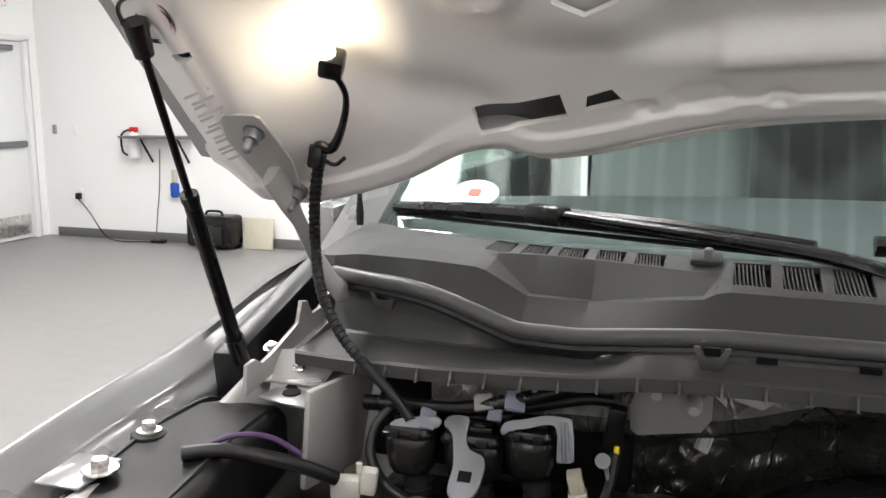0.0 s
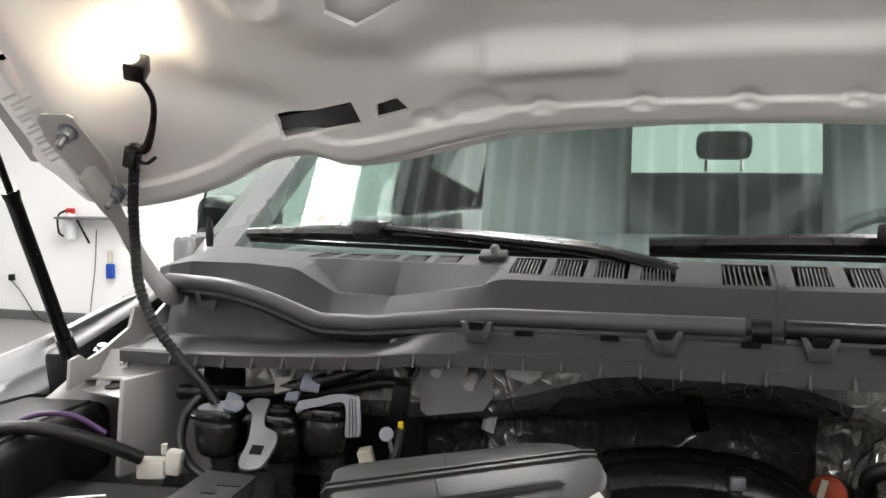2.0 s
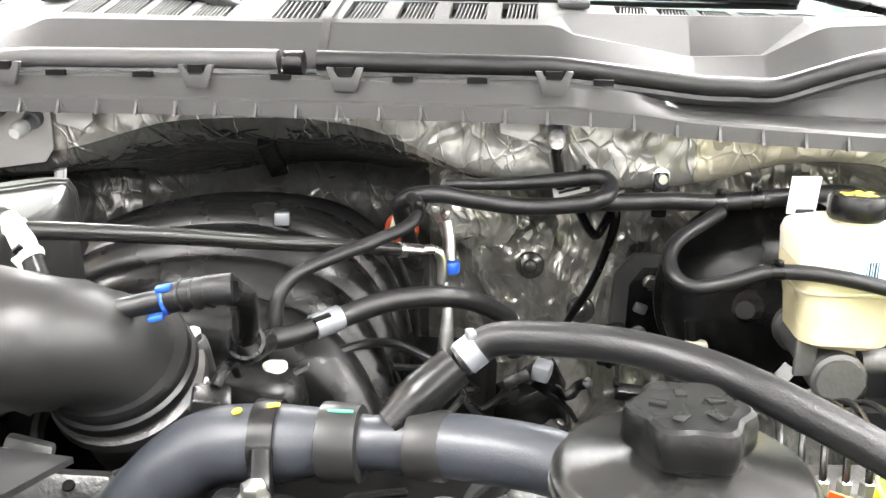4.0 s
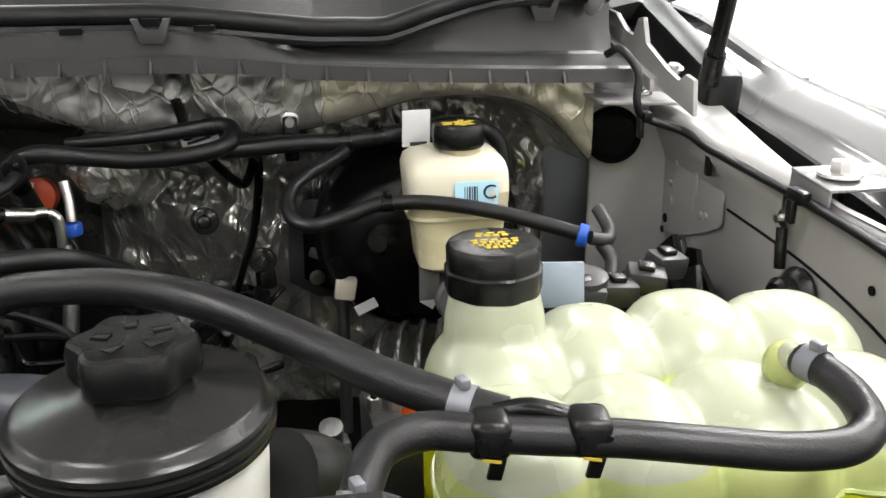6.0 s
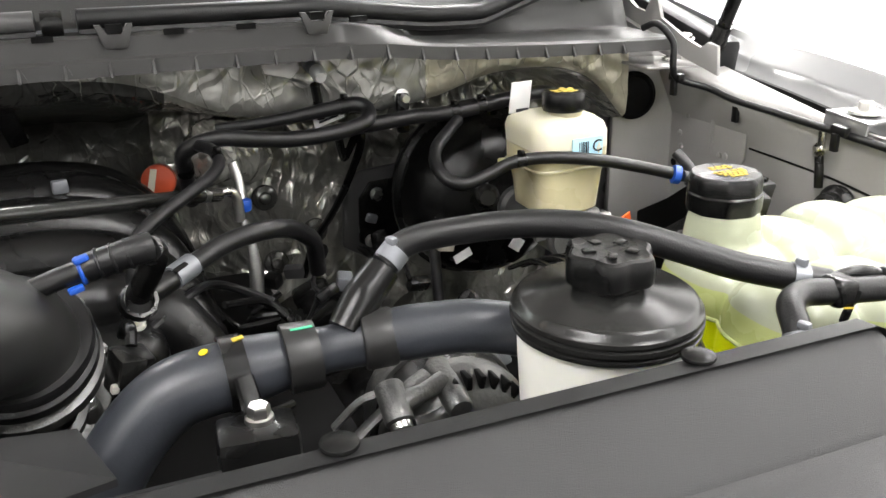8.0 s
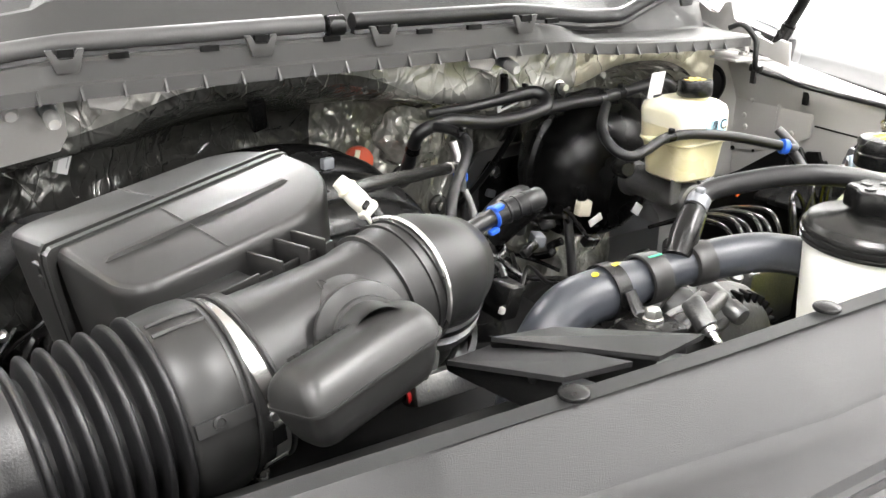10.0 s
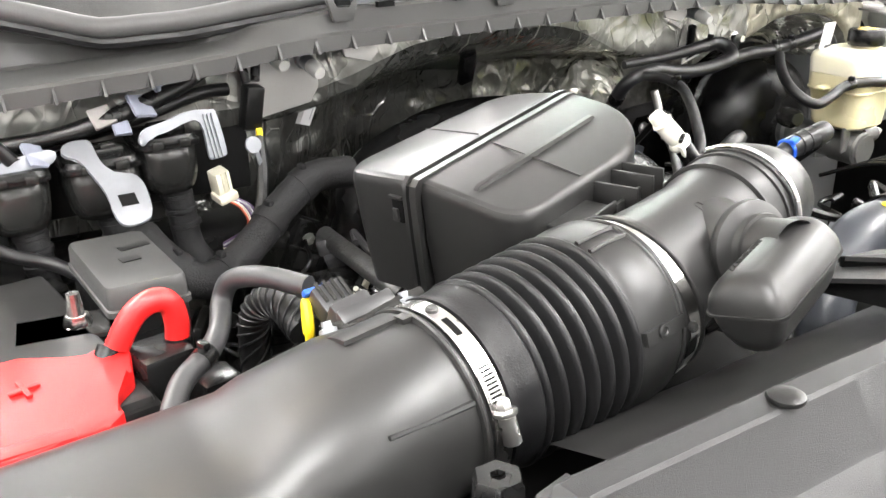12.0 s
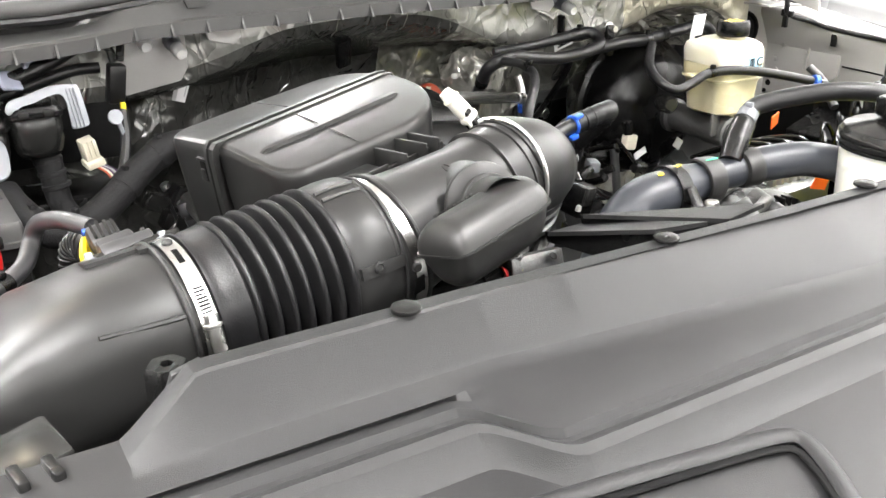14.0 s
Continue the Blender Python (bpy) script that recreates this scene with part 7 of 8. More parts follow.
hose("return_hose", [(0.462, 0.955, 1.198), (0.440, 0.935, 1.190), (0.412, 0.905, 1.180), (0.400, 0.880, 1.168), (0.404, 0.858, 1.155), (0.422, 0.848, 1.149), (0.455, 0.852, 1.155), (0.490, 0.855, 1.165), (0.540, 0.848, 1.166), (0.60, 0.833, 1.158), (0.65, 0.815, 1.147), (0.678, 0.803, 1.140)], 0.0075, RUBBER, "thin black hose curving past the brake reservoir", seg=12, clips=((7.2, BLACK),))
ring = thing("quick_connector", (0.683, 0.795, 1.14), "grey pipe elbow with a bright blue lock ring", "connector")
part("lock_ring", lathe([(0.0085, -0.005), (0.0115, -0.004), (0.0115, 0.004), (0.0085, 0.005)], (0.681, 0.800, 1.139), (0.9, -0.35, -0.2), 20), BLUE, ring, "blue lock ring")
part("pipe", tube([(0.688, 0.798, 1.137), (0.705, 0.80, 1.133), (0.712, 0.815, 1.140), (0.706, 0.835, 1.155)], 0.007, 12), GREY_PLUG, ring)
part("pipe", tube([(0.700, 0.80, 1.130), (0.708, 0.79, 1.115), (0.700, 0.77, 1.10)], 0.007, 12), GREY_PLUG, ring)

pcv = hose("breather_tube", [(-0.118, 0.628, 1.246), (-0.090, 0.652, 1.240), (-0.03, 0.710, 1.222), (0.03, 0.770, 1.202), (0.09, 0.830, 1.183), (0.140, 0.880, 1.166)], 0.0072, SATIN, "straight black plastic breather tube", "tube", seg=14)
part("ferrule", tube([(0.132, 0.872, 1.169), (0.152, 0.892, 1.162)], 0.0078, 14, 1), STEEL, pcv, "bright end ferrule")
elb = thing("steel_elbow", (0.17, 0.90, 1.12), "bright bent steel fuel pipe with a blue clip", "pipe")
part("pipe", tube([(0.150, 0.890, 1.163), (0.163, 0.899, 1.162), (0.172, 0.903, 1.154), (0.174, 0.903, 1.140), (0.174, 0.902, 1.125)], 0.0055, 12), STEEL, elb)
part("pipe", tube([(0.176, 0.93, 1.185), (0.180, 0.925, 1.165), (0.181, 0.92, 1.145)], 0.0055, 12), STEEL, elb)
part("blue_clip", lathe([(0.009, -0.006), (0.010, -0.004), (0.010, 0.004), (0.009, 0.006)], (0.181, 0.918, 1.138), (0, 0, 1), 14), BLUE, elb, "blue lock clip")
part("lower_pipe", tube([(0.178, 0.902, 1.125), (0.181, 0.890, 1.105), (0.181, 0.875, 1.072), (0.178, 0.868, 1.045)], [0.0045, 0.0050, 0.0080, 0.0080], 12), ALLOY, elb)
wc = thing("white_connector", (-0.118, 0.622, 1.24), "white plastic quick connector on the intake elbow", "connector")
part("body", tube([(-0.103, 0.619, 1.228), (-0.111, 0.624, 1.238), (-0.119, 0.629, 1.248), (-0.126, 0.633, 1.256)], [0.0078, 0.0092, 0.0085, 0.0066], 16), WHITE, wc)
part("window", box((-0.1085, 0.6145, 1.2345), (0.008, 0.004, 0.010), (20, -38, 20), 0.001), BLACK, wc)
part("collar", lathe([(0.0090, -0.002), (0.0098, 0), (0.0090, 0.002)], (-0.1195, 0.6293, 1.2485), (-0.62, 0.30, 0.74), 18), CONNECTOR, wc)
part("flange", lathe([(0.0095, -0.004), (0.0105, -0.002), (0.0105, 0.001), (0.0090, 0.003)], (-0.105, 0.620, 1.230), (-0.62, 0.30, 0.74), 18), WHITE, wc)
part("clip_leg", box((-0.108, 0.612, 1.224), (0.004, 0.004, 0.016), (0, -38, 10), 0.001), WHITE, wc)
part("neck", tube([(-0.094, 0.612, 1.212), (-0.103, 0.619, 1.228)], 0.0085, 14, 1), BLACK, wc)

crank = hose("crankcase_hose", [(-0.026, 0.585, 1.203), (-0.010, 0.588, 1.207), (0.006, 0.590, 1.2105), (0.012, 0.590, 1.212), (0.030, 0.588, 1.217), (0.046, 0.586, 1.221), (0.058, 0.588, 1.222)], [0.0078, 0.0078, 0.0080, 0.0105, 0.0105, 0.0108, 0.0108], RUBBER, "ribbed black breather connector with blue locks", "connector", seg=16)
for q in range(3):
    part("rib", lathe([(0.0106, -0.0014), (0.0118, -0.0006), (0.0118, 0.0006), (0.0106, 0.0014)], (0.022 + 0.010 * q, 0.589 - 0.001 * q, 1.2145 + 0.0025 * q), (0.95, -0.05, 0.22), 16), RUBBER, crank)
for q, c in enumerate(((0.010, 0.584, 1.2215), (0.004, 0.582, 1.2005))):
    part("blue_lock", box(c, (0.011, 0.007, 0.0045), (0, -12, 10), 0.0015), BLUE, crank, "blue lock")
part("blue_lock", lathe([(0.0102, -0.0016), (0.0112, 0), (0.0102, 0.0016)], (0.009, 0.590, 1.211), (0.97, 0.05, 0.2), 18), BLUE, crank)
hose("fuel_line", [(0.047, 0.722, 1.128), (0.047, 0.724, 1.150), (0.050, 0.730, 1.168), (0.060, 0.742, 1.181), (0.082, 0.768, 1.188), (0.110, 0.800, 1.193), (0.140, 0.838, 1.199), (0.152, 0.862, 1.206), (0.150, 0.890, 1.212), (0.140, 0.915, 1.212)], 0.0064, RUBBER, "black rubber line bending up to the heater hose", "line", seg=14, clips=((7.4, BLACK),))
vac = hose("fuel_hose", [(0.044, 0.690, 1.140), (0.068, 0.712, 1.139), (0.095, 0.735, 1.144), (0.135, 0.760, 1.153), (0.175, 0.782, 1.1525), (0.208, 0.812, 1.140), (0.233, 0.845, 1.118), (0.246, 0.866, 1.098), (0.252, 0.880, 1.06)], [0.0095, 0.0095, 0.0095, 0.0098, 0.0098, 0.0098, 0.0098, 0.0098, 0.0098], RUBBER, "black sleeved hose bending down behind the engine", seg=16)
part("clamp", tube([(0.080, 0.7225, 1.1415), (0.100, 0.7395, 1.1455)], 0.0112, 18, 1), ZINC, vac, "bright hose clamp")
part("clamp_window", box((0.088, 0.722, 1.1505), (0.016, 0.005, 0.004), (20, -8, 40), 0.001), BLACK, vac)
hose("coil_wire", [(0.055, 0.735, 1.09), (0.10, 0.78, 1.10), (0.13, 0.83, 1.085), (0.165, 0.85, 1.062), (0.19, 0.84, 1.05)], 0.0045, RUBBER, "thin black wire beside the manifold", "wire", seg=8)
tb = thing("throttle_valve", (-0.035, 0.575, 1.06), "black throttle valve with a wiring plug under the elbow", "throttle valve")
part("throttle_ring", lathe([(0.050, 0), (0.056, 0.002), (0.056, 0.010), (0.050, 0.012)], (-0.056, 0.618, 1.098), (0.0, -0.55, 0.83), 36, caps=False), RUBBER, tb)
part("plug", box((0.030, 0.600, 1.120), (0.028, 0.026, 0.036), (10, 12, 20), 0.003), BLACK, tb)
part("plug_ridge", box((0.032, 0.586, 1.126), (0.020, 0.004, 0.022), (10, 12, 20), 0.001), SATIN, tb)
part("plug_lock", box((0.018, 0.585, 1.116), (0.006, 0.005, 0.007), (10, 12, 20), 0.001), WHITE, tb, "small white lock")
part("wire", tube([(0.034, 0.606, 1.138), (0.036, 0.620, 1.146), (0.034, 0.645, 1.140), (0.03, 0.67, 1.12)], 0.0045, 8), BLACK, tb)
tee = thing("black_tee", (0.045, 0.635, 1.14), "black plastic tee fitting beside the throttle", "fitting")
part("riser", tube([(0.056, 0.588, 1.220), (0.060, 0.600, 1.210), (0.054, 0.622, 1.186), (0.047, 0.640, 1.166)], [0.0105, 0.0105, 0.0100, 0.0100], 16, 4), BLACK, tee)
part("ring", lathe([(0.0135, -0.010), (0.0150, -0.008), (0.0150, 0.004), (0.0120, 0.004), (0.0115, -0.006)], (0.046, 0.645, 1.158), (0.2, -0.75, 0.6), 22, caps=False), BLACK, tee)
part("arm", tube([(0.046, 0.650, 1.148), (0.046, 0.672, 1.142), (0.050, 0.698, 1.140)], [0.010, 0.0092, 0.0092], 14), BLACK, tee)
ecap = thing("engine_fitting", (0.042, 0.715, 1.07), "white plastic cap low beside the manifold", "cap")
part("cap", lathe([(0.013, 0), (0.013, 0.022), (0.011, 0.024), (0.011, 0.035)], (0.042, 0.733, 1.066), (0, 0, 1), 16), WHITE, ecap)
part("cap_collar", lathe([(0.015, 0), (0.015, 0.006)], (0.042, 0.733, 1.068), (0, 0, 1), 12), WHITE, ecap)
plug = thing("orange_plug", (0.11, 1.09, 1.13), "orange-red round plug in front of the firewall", "plug")
part("disc", lathe([(0.019, 0), (0.021, 0.004), (0.021, 0.014), (0.015, 0.018)], (0.110, 1.085, 1.133), (-0.25, -0.95, 0.1), 24), RUST, plug)
part("tag", box((0.098, 1.064, 1.136), (0.008, 0.0015, 0.034), (0, 14, 10)), CONNECTOR, plug)
ground = thing("firewall_cable", (0.36, 1.05, 0.98), "thin black cable hanging before the firewall", "cable")
part("wire", tube([(0.315, 0.985, 1.19), (0.332, 1.03, 1.155), (0.345, 1.06, 1.140), (0.360, 1.045, 1.175), (0.362, 1.05, 1.150), (0.345, 1.11, 1.06), (0.321, 1.165, 0.988), (0.305, 1.18, 0.93)], 0.0055, 8), BLACK, ground)
lower_pipe = thing("drain_pipe", (0.46, 1.0, 0.8), "grey upright pipe behind the steering reservoir", "pipe")
part("pipe", tube([(0.452, 1.02, 1.01), (0.450, 1.0, 0.93), (0.448, 0.98, 0.84)], 0.008, 10), GREY_PLUG, lower_pipe)
bcon = thing("beige_connector", (0.45, 1.0, 1.02), "small beige wiring connector by the brake booster", "connector")
part("shell", box((0.455, 0.985, 1.028), (0.024, 0.016, 0.026), (0, 10, 0), 0.003), CONNECTOR, bcon)
part("boot", tube([(0.452, 0.985, 1.042), (0.448, 0.985, 1.065)], 0.008, 10, 1), BLACK, bcon)
part("tag", box((0.478, 0.98, 1.005), (0.026, 0.002, 0.012), (0, -24, 0)), PAPER, bcon)
xt = solo("marked_tag", box((0.552, 0.965, 1.015), (0.018, 0.002, 0.018), (0, 35, 0), 0.0005), PAPER, "small white square tag below the booster", "tag")

# ---- right side: harness, wing fittings, brake unit ----
harness = thing("wing_harness", (0.87, 0.72, 1.19), "black wiring harness clipped along the inner wing", "harness")
part("loom", tube([(0.765, 1.005, 1.285), (0.775, 0.985, 1.292), (0.790, 0.968, 1.268), (0.788, 0.962, 1.238), (0.80, 0.965, 1.218), (0.838, 0.945, 1.205), (0.846, 0.900, 1.196), (0.856, 0.82, 1.190), (0.864, 0.72, 1.184), (0.864, 0.60, 1.178), (0.862, 0.45, 1.166), (0.860, 0.30, 1.15)], 0.0048, 10), RUBBER, harness)
for hy in (0.90, 0.725, 0.968):
    part("clip", box((0.856 if hy < 0.95 else 0.80, hy, 1.190 if hy < 0.95 else 1.22), (0.012, 0.022, 0.013), (6, 0, 8), 0.003), BLACK, harness)
    part("clip_tail", box((0.850 if hy < 0.95 else 0.796, hy, 1.176 if hy < 0.95 else 1.206), (0.006, 0.010, 0.022), (0, 0, 0), 0.001), BLACK, harness)
ground_stud = thing("ground_strap", (0.862, 0.755, 1.11), "steel ground terminal with a black lead on the wing", "terminal")
part("lug", lathe([(0.009, 0), (0.009, 0.003), (0.004, 0.003), (0.004, 0.010)], (0.866, 0.760, 1.158), (-1, 0, 0), 14), STEEL, ground_stud)
part("lug_neck", box((0.864, 0.758, 1.172), (0.004, 0.010, 0.022), bevel=0.001), STEEL, ground_stud)
part("sleeve", tube([(0.862, 0.757, 1.150), (0.860, 0.752, 1.13), (0.860, 0.750, 1.112)], 0.0055, 10), BLACK, ground_stud)
horn = thing("wing_grommet", (0.85, 0.735, 1.10), "black round grommet with a cable on the inner wing", "grommet")
part("disc", lathe([(0.026, 0), (0.027, 0.004), (0.022, 0.010), (0.018, 0.012), (0.017, 0.024), (0.012, 0.028)], (0.866, 0.722, 1.095), (-1, -0.1, 0.1), 24), BLACK, horn)
part("clamp", box((0.832, 0.715, 1.092), (0.018, 0.026, 0.018), (0, 0, 0), 0.003), GREY_PLUG, horn)
part("lead", tube([(0.845, 0.72, 1.095), (0.815, 0.70, 1.088), (0.79, 0.68, 1.075), (0.77, 0.66, 1.05)], 0.009, 10), BLACK, horn)
side_brkt = thing("black_wing_bracket", (0.80, 0.83, 1.02), "black stamped bracket against the inner wing", "bracket")
part("plate", prism([(0, 0), (0.0, 0.06), (0.035, 0.095), (0.06, 0.07), (0.09, 0.085), (0.10, 0.06), (0.14, 0.03), (0.16, 0.0)], (0.815, 0.905, 1.01), (-0.1, -1, 0), (0, 0, 1), 0.006, 0.001), BLACK, side_brkt)
part("shelf", box((0.775, 0.80, 1.045), (0.10, 0.16, 0.012), (0, -16, 4), 0.003), BLACK, side_brkt)
conn = thing("wing_connectors", (0.69, 0.69, 1.1), "dark grey wiring connectors behind the coolant tank", "connector")
for dx, dy, dz, turn in ((0, 0, 0, 10), (0.03, 0.012, 0.004, -12), (0.055, 0.03, 0.010, 20), (-0.045, -0.05, 0.02, 0)):
    c = part("housing", box((0.675 + dx, 0.682 + dy, 1.128 + dz), (0.034, 0.024, 0.022), (10, 8, turn), 0.004), GREY_PLUG, conn)
    part("latch", box((0.675 + dx, 0.680 + dy, 1.141 + dz), (0.014, 0.012, 0.006), (10, 8, turn), 0.0015), BLACK, c)
part("cap", lathe([(0.019, 0), (0.020, 0.004), (0.020, 0.012), (0.014, 0.014)], (0.632, 0.64, 1.150), (0, -0.1, 1), 20), GREY_PLUG, conn)
for k in range(7):
    a = 0.61 + 0.018 * k
    part("wire", tube([(a, 0.70 + 0.02 * (k % 3), 1.0), (a + 0.02, 0.73 + 0.02 * (k % 2), 1.07 + 0.008 * k), (a + 0.045, 0.75, 1.06 + 0.01 * (k % 3)), (a + 0.05, 0.72, 1.0)], 0.0035, 6), BLACK, conn)
abs_unit = thing("brake_control_unit", (0.52, 0.68, 0.92), "alloy brake control block with steel lines and an orange tag", "control unit")
part("block", box((0.515, 0.70, 0.985), (0.11, 0.08, 0.09), (0, 0, 6), 0.006), ALLOY, abs_unit)
for k in range(6):
    x = 0.468 + 0.018 * k
    part("brake_line", tube([(x, 0.69, 1.03), (x, 0.69, 1.052), (x + 0.006, 0.72, 1.075 + 0.005 * (k % 2)), (x + 0.02, 0.80, 1.06), (x + 0.03, 0.88, 1.02)], 0.0032, 8), SATIN, abs_unit)
    part("line_nut", lathe([(0.0065, 0), (0.0065, 0.012), (0.004, 0.014)], (x, 0.69, 1.03), (0, 0, 1), 6), STEEL, abs_unit)
part("tag", box((0.497, 0.628, 1.052), (0.024, 0.002, 0.030), (10, 10, -14)), ORANGE, abs_unit, "bright orange tag")
part("tag", box((0.632, 0.83, 1.075), (0.020, 0.002, 0.024), (10, -20, 10)), ORANGE, abs_unit, "bright orange tag")
part("valve", lathe([(0.010, 0), (0.010, 0.02), (0.006, 0.022)], (0.43, 0.66, 1.02), (0, -0.4, 1), 12), ALLOY, abs_unit)
part("bracket", box((0.43, 0.665, 0.99), (0.03, 0.02, 0.06), (0, 0, 10), 0.004), ALLOY, abs_unit)
hose("lower_radiator_hose", [(0.40, 0.44, 1.13), (0.42, 0.46, 1.11), (0.435, 0.50, 1.05), (0.44, 0.52, 0.95)], 0.030, RUBBER, "thick black lower hose beside the tank", seg=18)
alt = thing("alternator", (0.275, 0.56, 0.97), "cast alloy alternator with slotted vents", "alternator")
AC, AD = V((0.275, 0.540, 1.036)), V((0.10, 1, 0.0))
AD.normalize()
part("rear_bracket", lathe([(0.058, 0.034), (0.066, 0.036), (0.067, 0.042), (0.067, 0.060), (0.055, 0.072), (0.02, 0.075)], AC, AD, 44), ALLOY, alt)
part("stator", lathe([(0.0625, 0.008), (0.0625, 0.040)], AC, AD, 44), BLACK, alt, "dark laminated stator")
part("front_bracket", lathe([(0.02, -0.030), (0.044, -0.028), (0.054, -0.022), (0.061, -0.010), (0.0655, -0.004), (0.0665, 0.004), (0.0655, 0.010), (0.060, 0.011)], AC, AD, 44), ALLOY, alt)
for k in range(9):
    a = radians(8 + 11.5 * k)
    part("vent_slot", box(AC + V((0.0575 * math.cos(a), -0.016, 0.0575 * math.sin(a))), (0.012, 0.016, 0.0052), (0, -math.degrees(a), 0), 0.0015), DARK, alt)
for k in range(5):
    a = radians(40 + 9 * k)
    part("fin", box(AC + V((0.068 * math.cos(a), 0.046, 0.068 * math.sin(a))), (0.006, 0.012, 0.004), (0, -math.degrees(a), 0), 0.001), ALLOY, alt)
part("boss", lathe([(0.009, -0.032), (0.0105, -0.030), (0.0115, 0.0), (0.012, 0.02)], (0.262, 0.532, 1.090), (0, 1, 0.25), 18), ALLOY, alt)
part("mount_arm", tube([(0.258, 0.528, 1.096), (0.238, 0.520, 1.094), (0.214, 0.514, 1.092)], [0.008, 0.007, 0.010], 10, 4), ALLOY, alt)
part("mount_arm", tube([(0.266, 0.520, 1.080), (0.244, 0.516, 1.070), (0.225, 0.512, 1.072)], [0.007, 0.006, 0.007], 10, 4), ALLOY, alt)
part("boss", lathe([(0.009, -0.016), (0.0115, -0.014), (0.0115, 0.016), (0.010, 0.018)], (0.212, 0.514, 1.092), (0.0, 0.80, 0.6), 18), ALLOY, alt)
part("stud", lathe([(0.0045, -0.036), (0.0055, -0.034), (0.0055, -0.022), (0.009, -0.021), (0.009, -0.014)], (0.212, 0.514, 1.092), (0.0, 0.80, 0.6), 12), STEEL, alt, "bright threaded stud")
part("brace", tube([(0.206, 0.520, 1.086), (0.188, 0.522, 1.070), (0.166, 0.520, 1.050)], 0.0065, 8, 4, flat=0.6), ALLOY, alt)
part("brace", tube([(0.206, 0.530, 1.096), (0.190, 0.536, 1.088), (0.170, 0.540, 1.068)], 0.005, 8, 4, flat=0.6), ALLOY, alt)
random.seed(12)
clutter = thing("engine_harness", (0.22, 0.85, 0.95), "tangled black engine wiring with small connectors", "harness")
for k in range(16):
    x, y, z = random.uniform(0.16, 0.36), random.uniform(0.66, 1.02), random.uniform(0.96, 1.05)
    pts = [(x, y, z)]
    for q in range(4):
        x, y, z = x + random.uniform(-0.05, 0.05), y + random.uniform(-0.06, 0.06), z + random.uniform(-0.025, 0.03)
        pts.append((x, y, min(z, 1.09)))
    part("wire", tube(pts, random.choice((0.003, 0.004, 0.006)), 7, 5), BLACK, clutter)
for k in range(14):
    c = (random.uniform(0.17, 0.38), random.uniform(0.64, 1.0), random.uniform(0.98, 1.06))
    part("plug", box(c, (random.uniform(0.014, 0.03), random.uniform(0.012, 0.022), random.uniform(0.012, 0.024)), (random.uniform(-30, 30), random.uniform(-30, 30), random.uniform(0, 180)), 0.003), random.choice((BLACK, SATIN, BLACK, GREY_PLUG, ZINC)), clutter)
for k in range(22):
    c = (random.uniform(-0.40, -0.24), random.uniform(0.66, 0.98), random.uniform(0.98, 1.07))
    part("plug", box(c, (random.uniform(0.014, 0.03), random.uniform(0.012, 0.022), random.uniform(0.012, 0.024)), (random.uniform(-30, 30), random.uniform(-30, 30), random.uniform(0, 180)), 0.003), random.choice((BLACK, SATIN, BLACK, GREY_PLUG, ZINC)), clutter)
for k in range(12):
    x, y, z = random.uniform(-0.44, -0.26), random.uniform(0.62, 0.95), random.uniform(0.98, 1.06)
    pts = [(x, y, z)]
    for q in range(4):
        x, y, z = x + random.uniform(-0.05, 0.05), y + random.uniform(-0.06, 0.06), z + random.uniform(-0.02, 0.03)
        pts.append((x, y, min(z, 1.11)))
    part("wire", tube(pts, random.choice((0.003, 0.004, 0.007)), 7, 5), random.choice((BLACK, BLACK, RUBBER, CONNECTOR)), clutter)

left_loom = thing("injector_harness", (-0.38, 0.75, 1.0), "black injector wiring with small plugs and bright bolts", "harness")
random.seed(21)
for k in range(22):
    x, y, z = random.uniform(-0.47, -0.28), random.uniform(0.62, 0.93), random.uniform(0.99, 1.06)
    pts = [(x, y, z)]
    for q in range(4):
        x, y, z = min(-0.27, x + random.uniform(-0.05, 0.05)), y + random.uniform(-0.06, 0.06), min(1.10, z + random.uniform(-0.02, 0.035))
        pts.append((x, y, z))
    part("wire", tube(pts, random.choice((0.0025, 0.004, 0.006, 0.009)), 7, 5), random.choice((BLACK, BLACK, SATIN, RUBBER, GREY_PLUG)), left_loom)
for k in range(12):
    c = (random.uniform(-0.46, -0.29), random.uniform(0.63, 0.92), random.uniform(1.04, 1.09))
    p = part("plug", box(c, (0.03, 0.020, 0.018), (random.uniform(-30, 30), random.uniform(-30, 30), random.uniform(0, 180)), 0.003), random.choice((BLACK, SATIN, GREY_PLUG)), left_loom)
    if k % 3 == 0:
        part("lock", box((c[0], c[1], c[2] + 0.011), (0.010, 0.008, 0.005), (0, 0, 40 * k), 0.001), random.choice((WHITE, YELLOW, ZINC)), p)
for k in range(9):
    part("bolt", lathe([(0.006, 0), (0.006, 0.007), (0.003, 0.008), (0.003, 0.016)], (random.uniform(-0.45, -0.28), random.uniform(0.62, 0.9), random.uniform(1.05, 1.085)), (random.uniform(-0.5, 0.2), -0.4, 0.8), 8), STEEL, left_loom)
part("fuel_rail", tube([(-0.335, 0.60, 1.085), (-0.33, 0.72, 1.09), (-0.325, 0.92, 1.09)], 0.011, 12), ALLOY, left_loom, "dull alloy fuel rail")

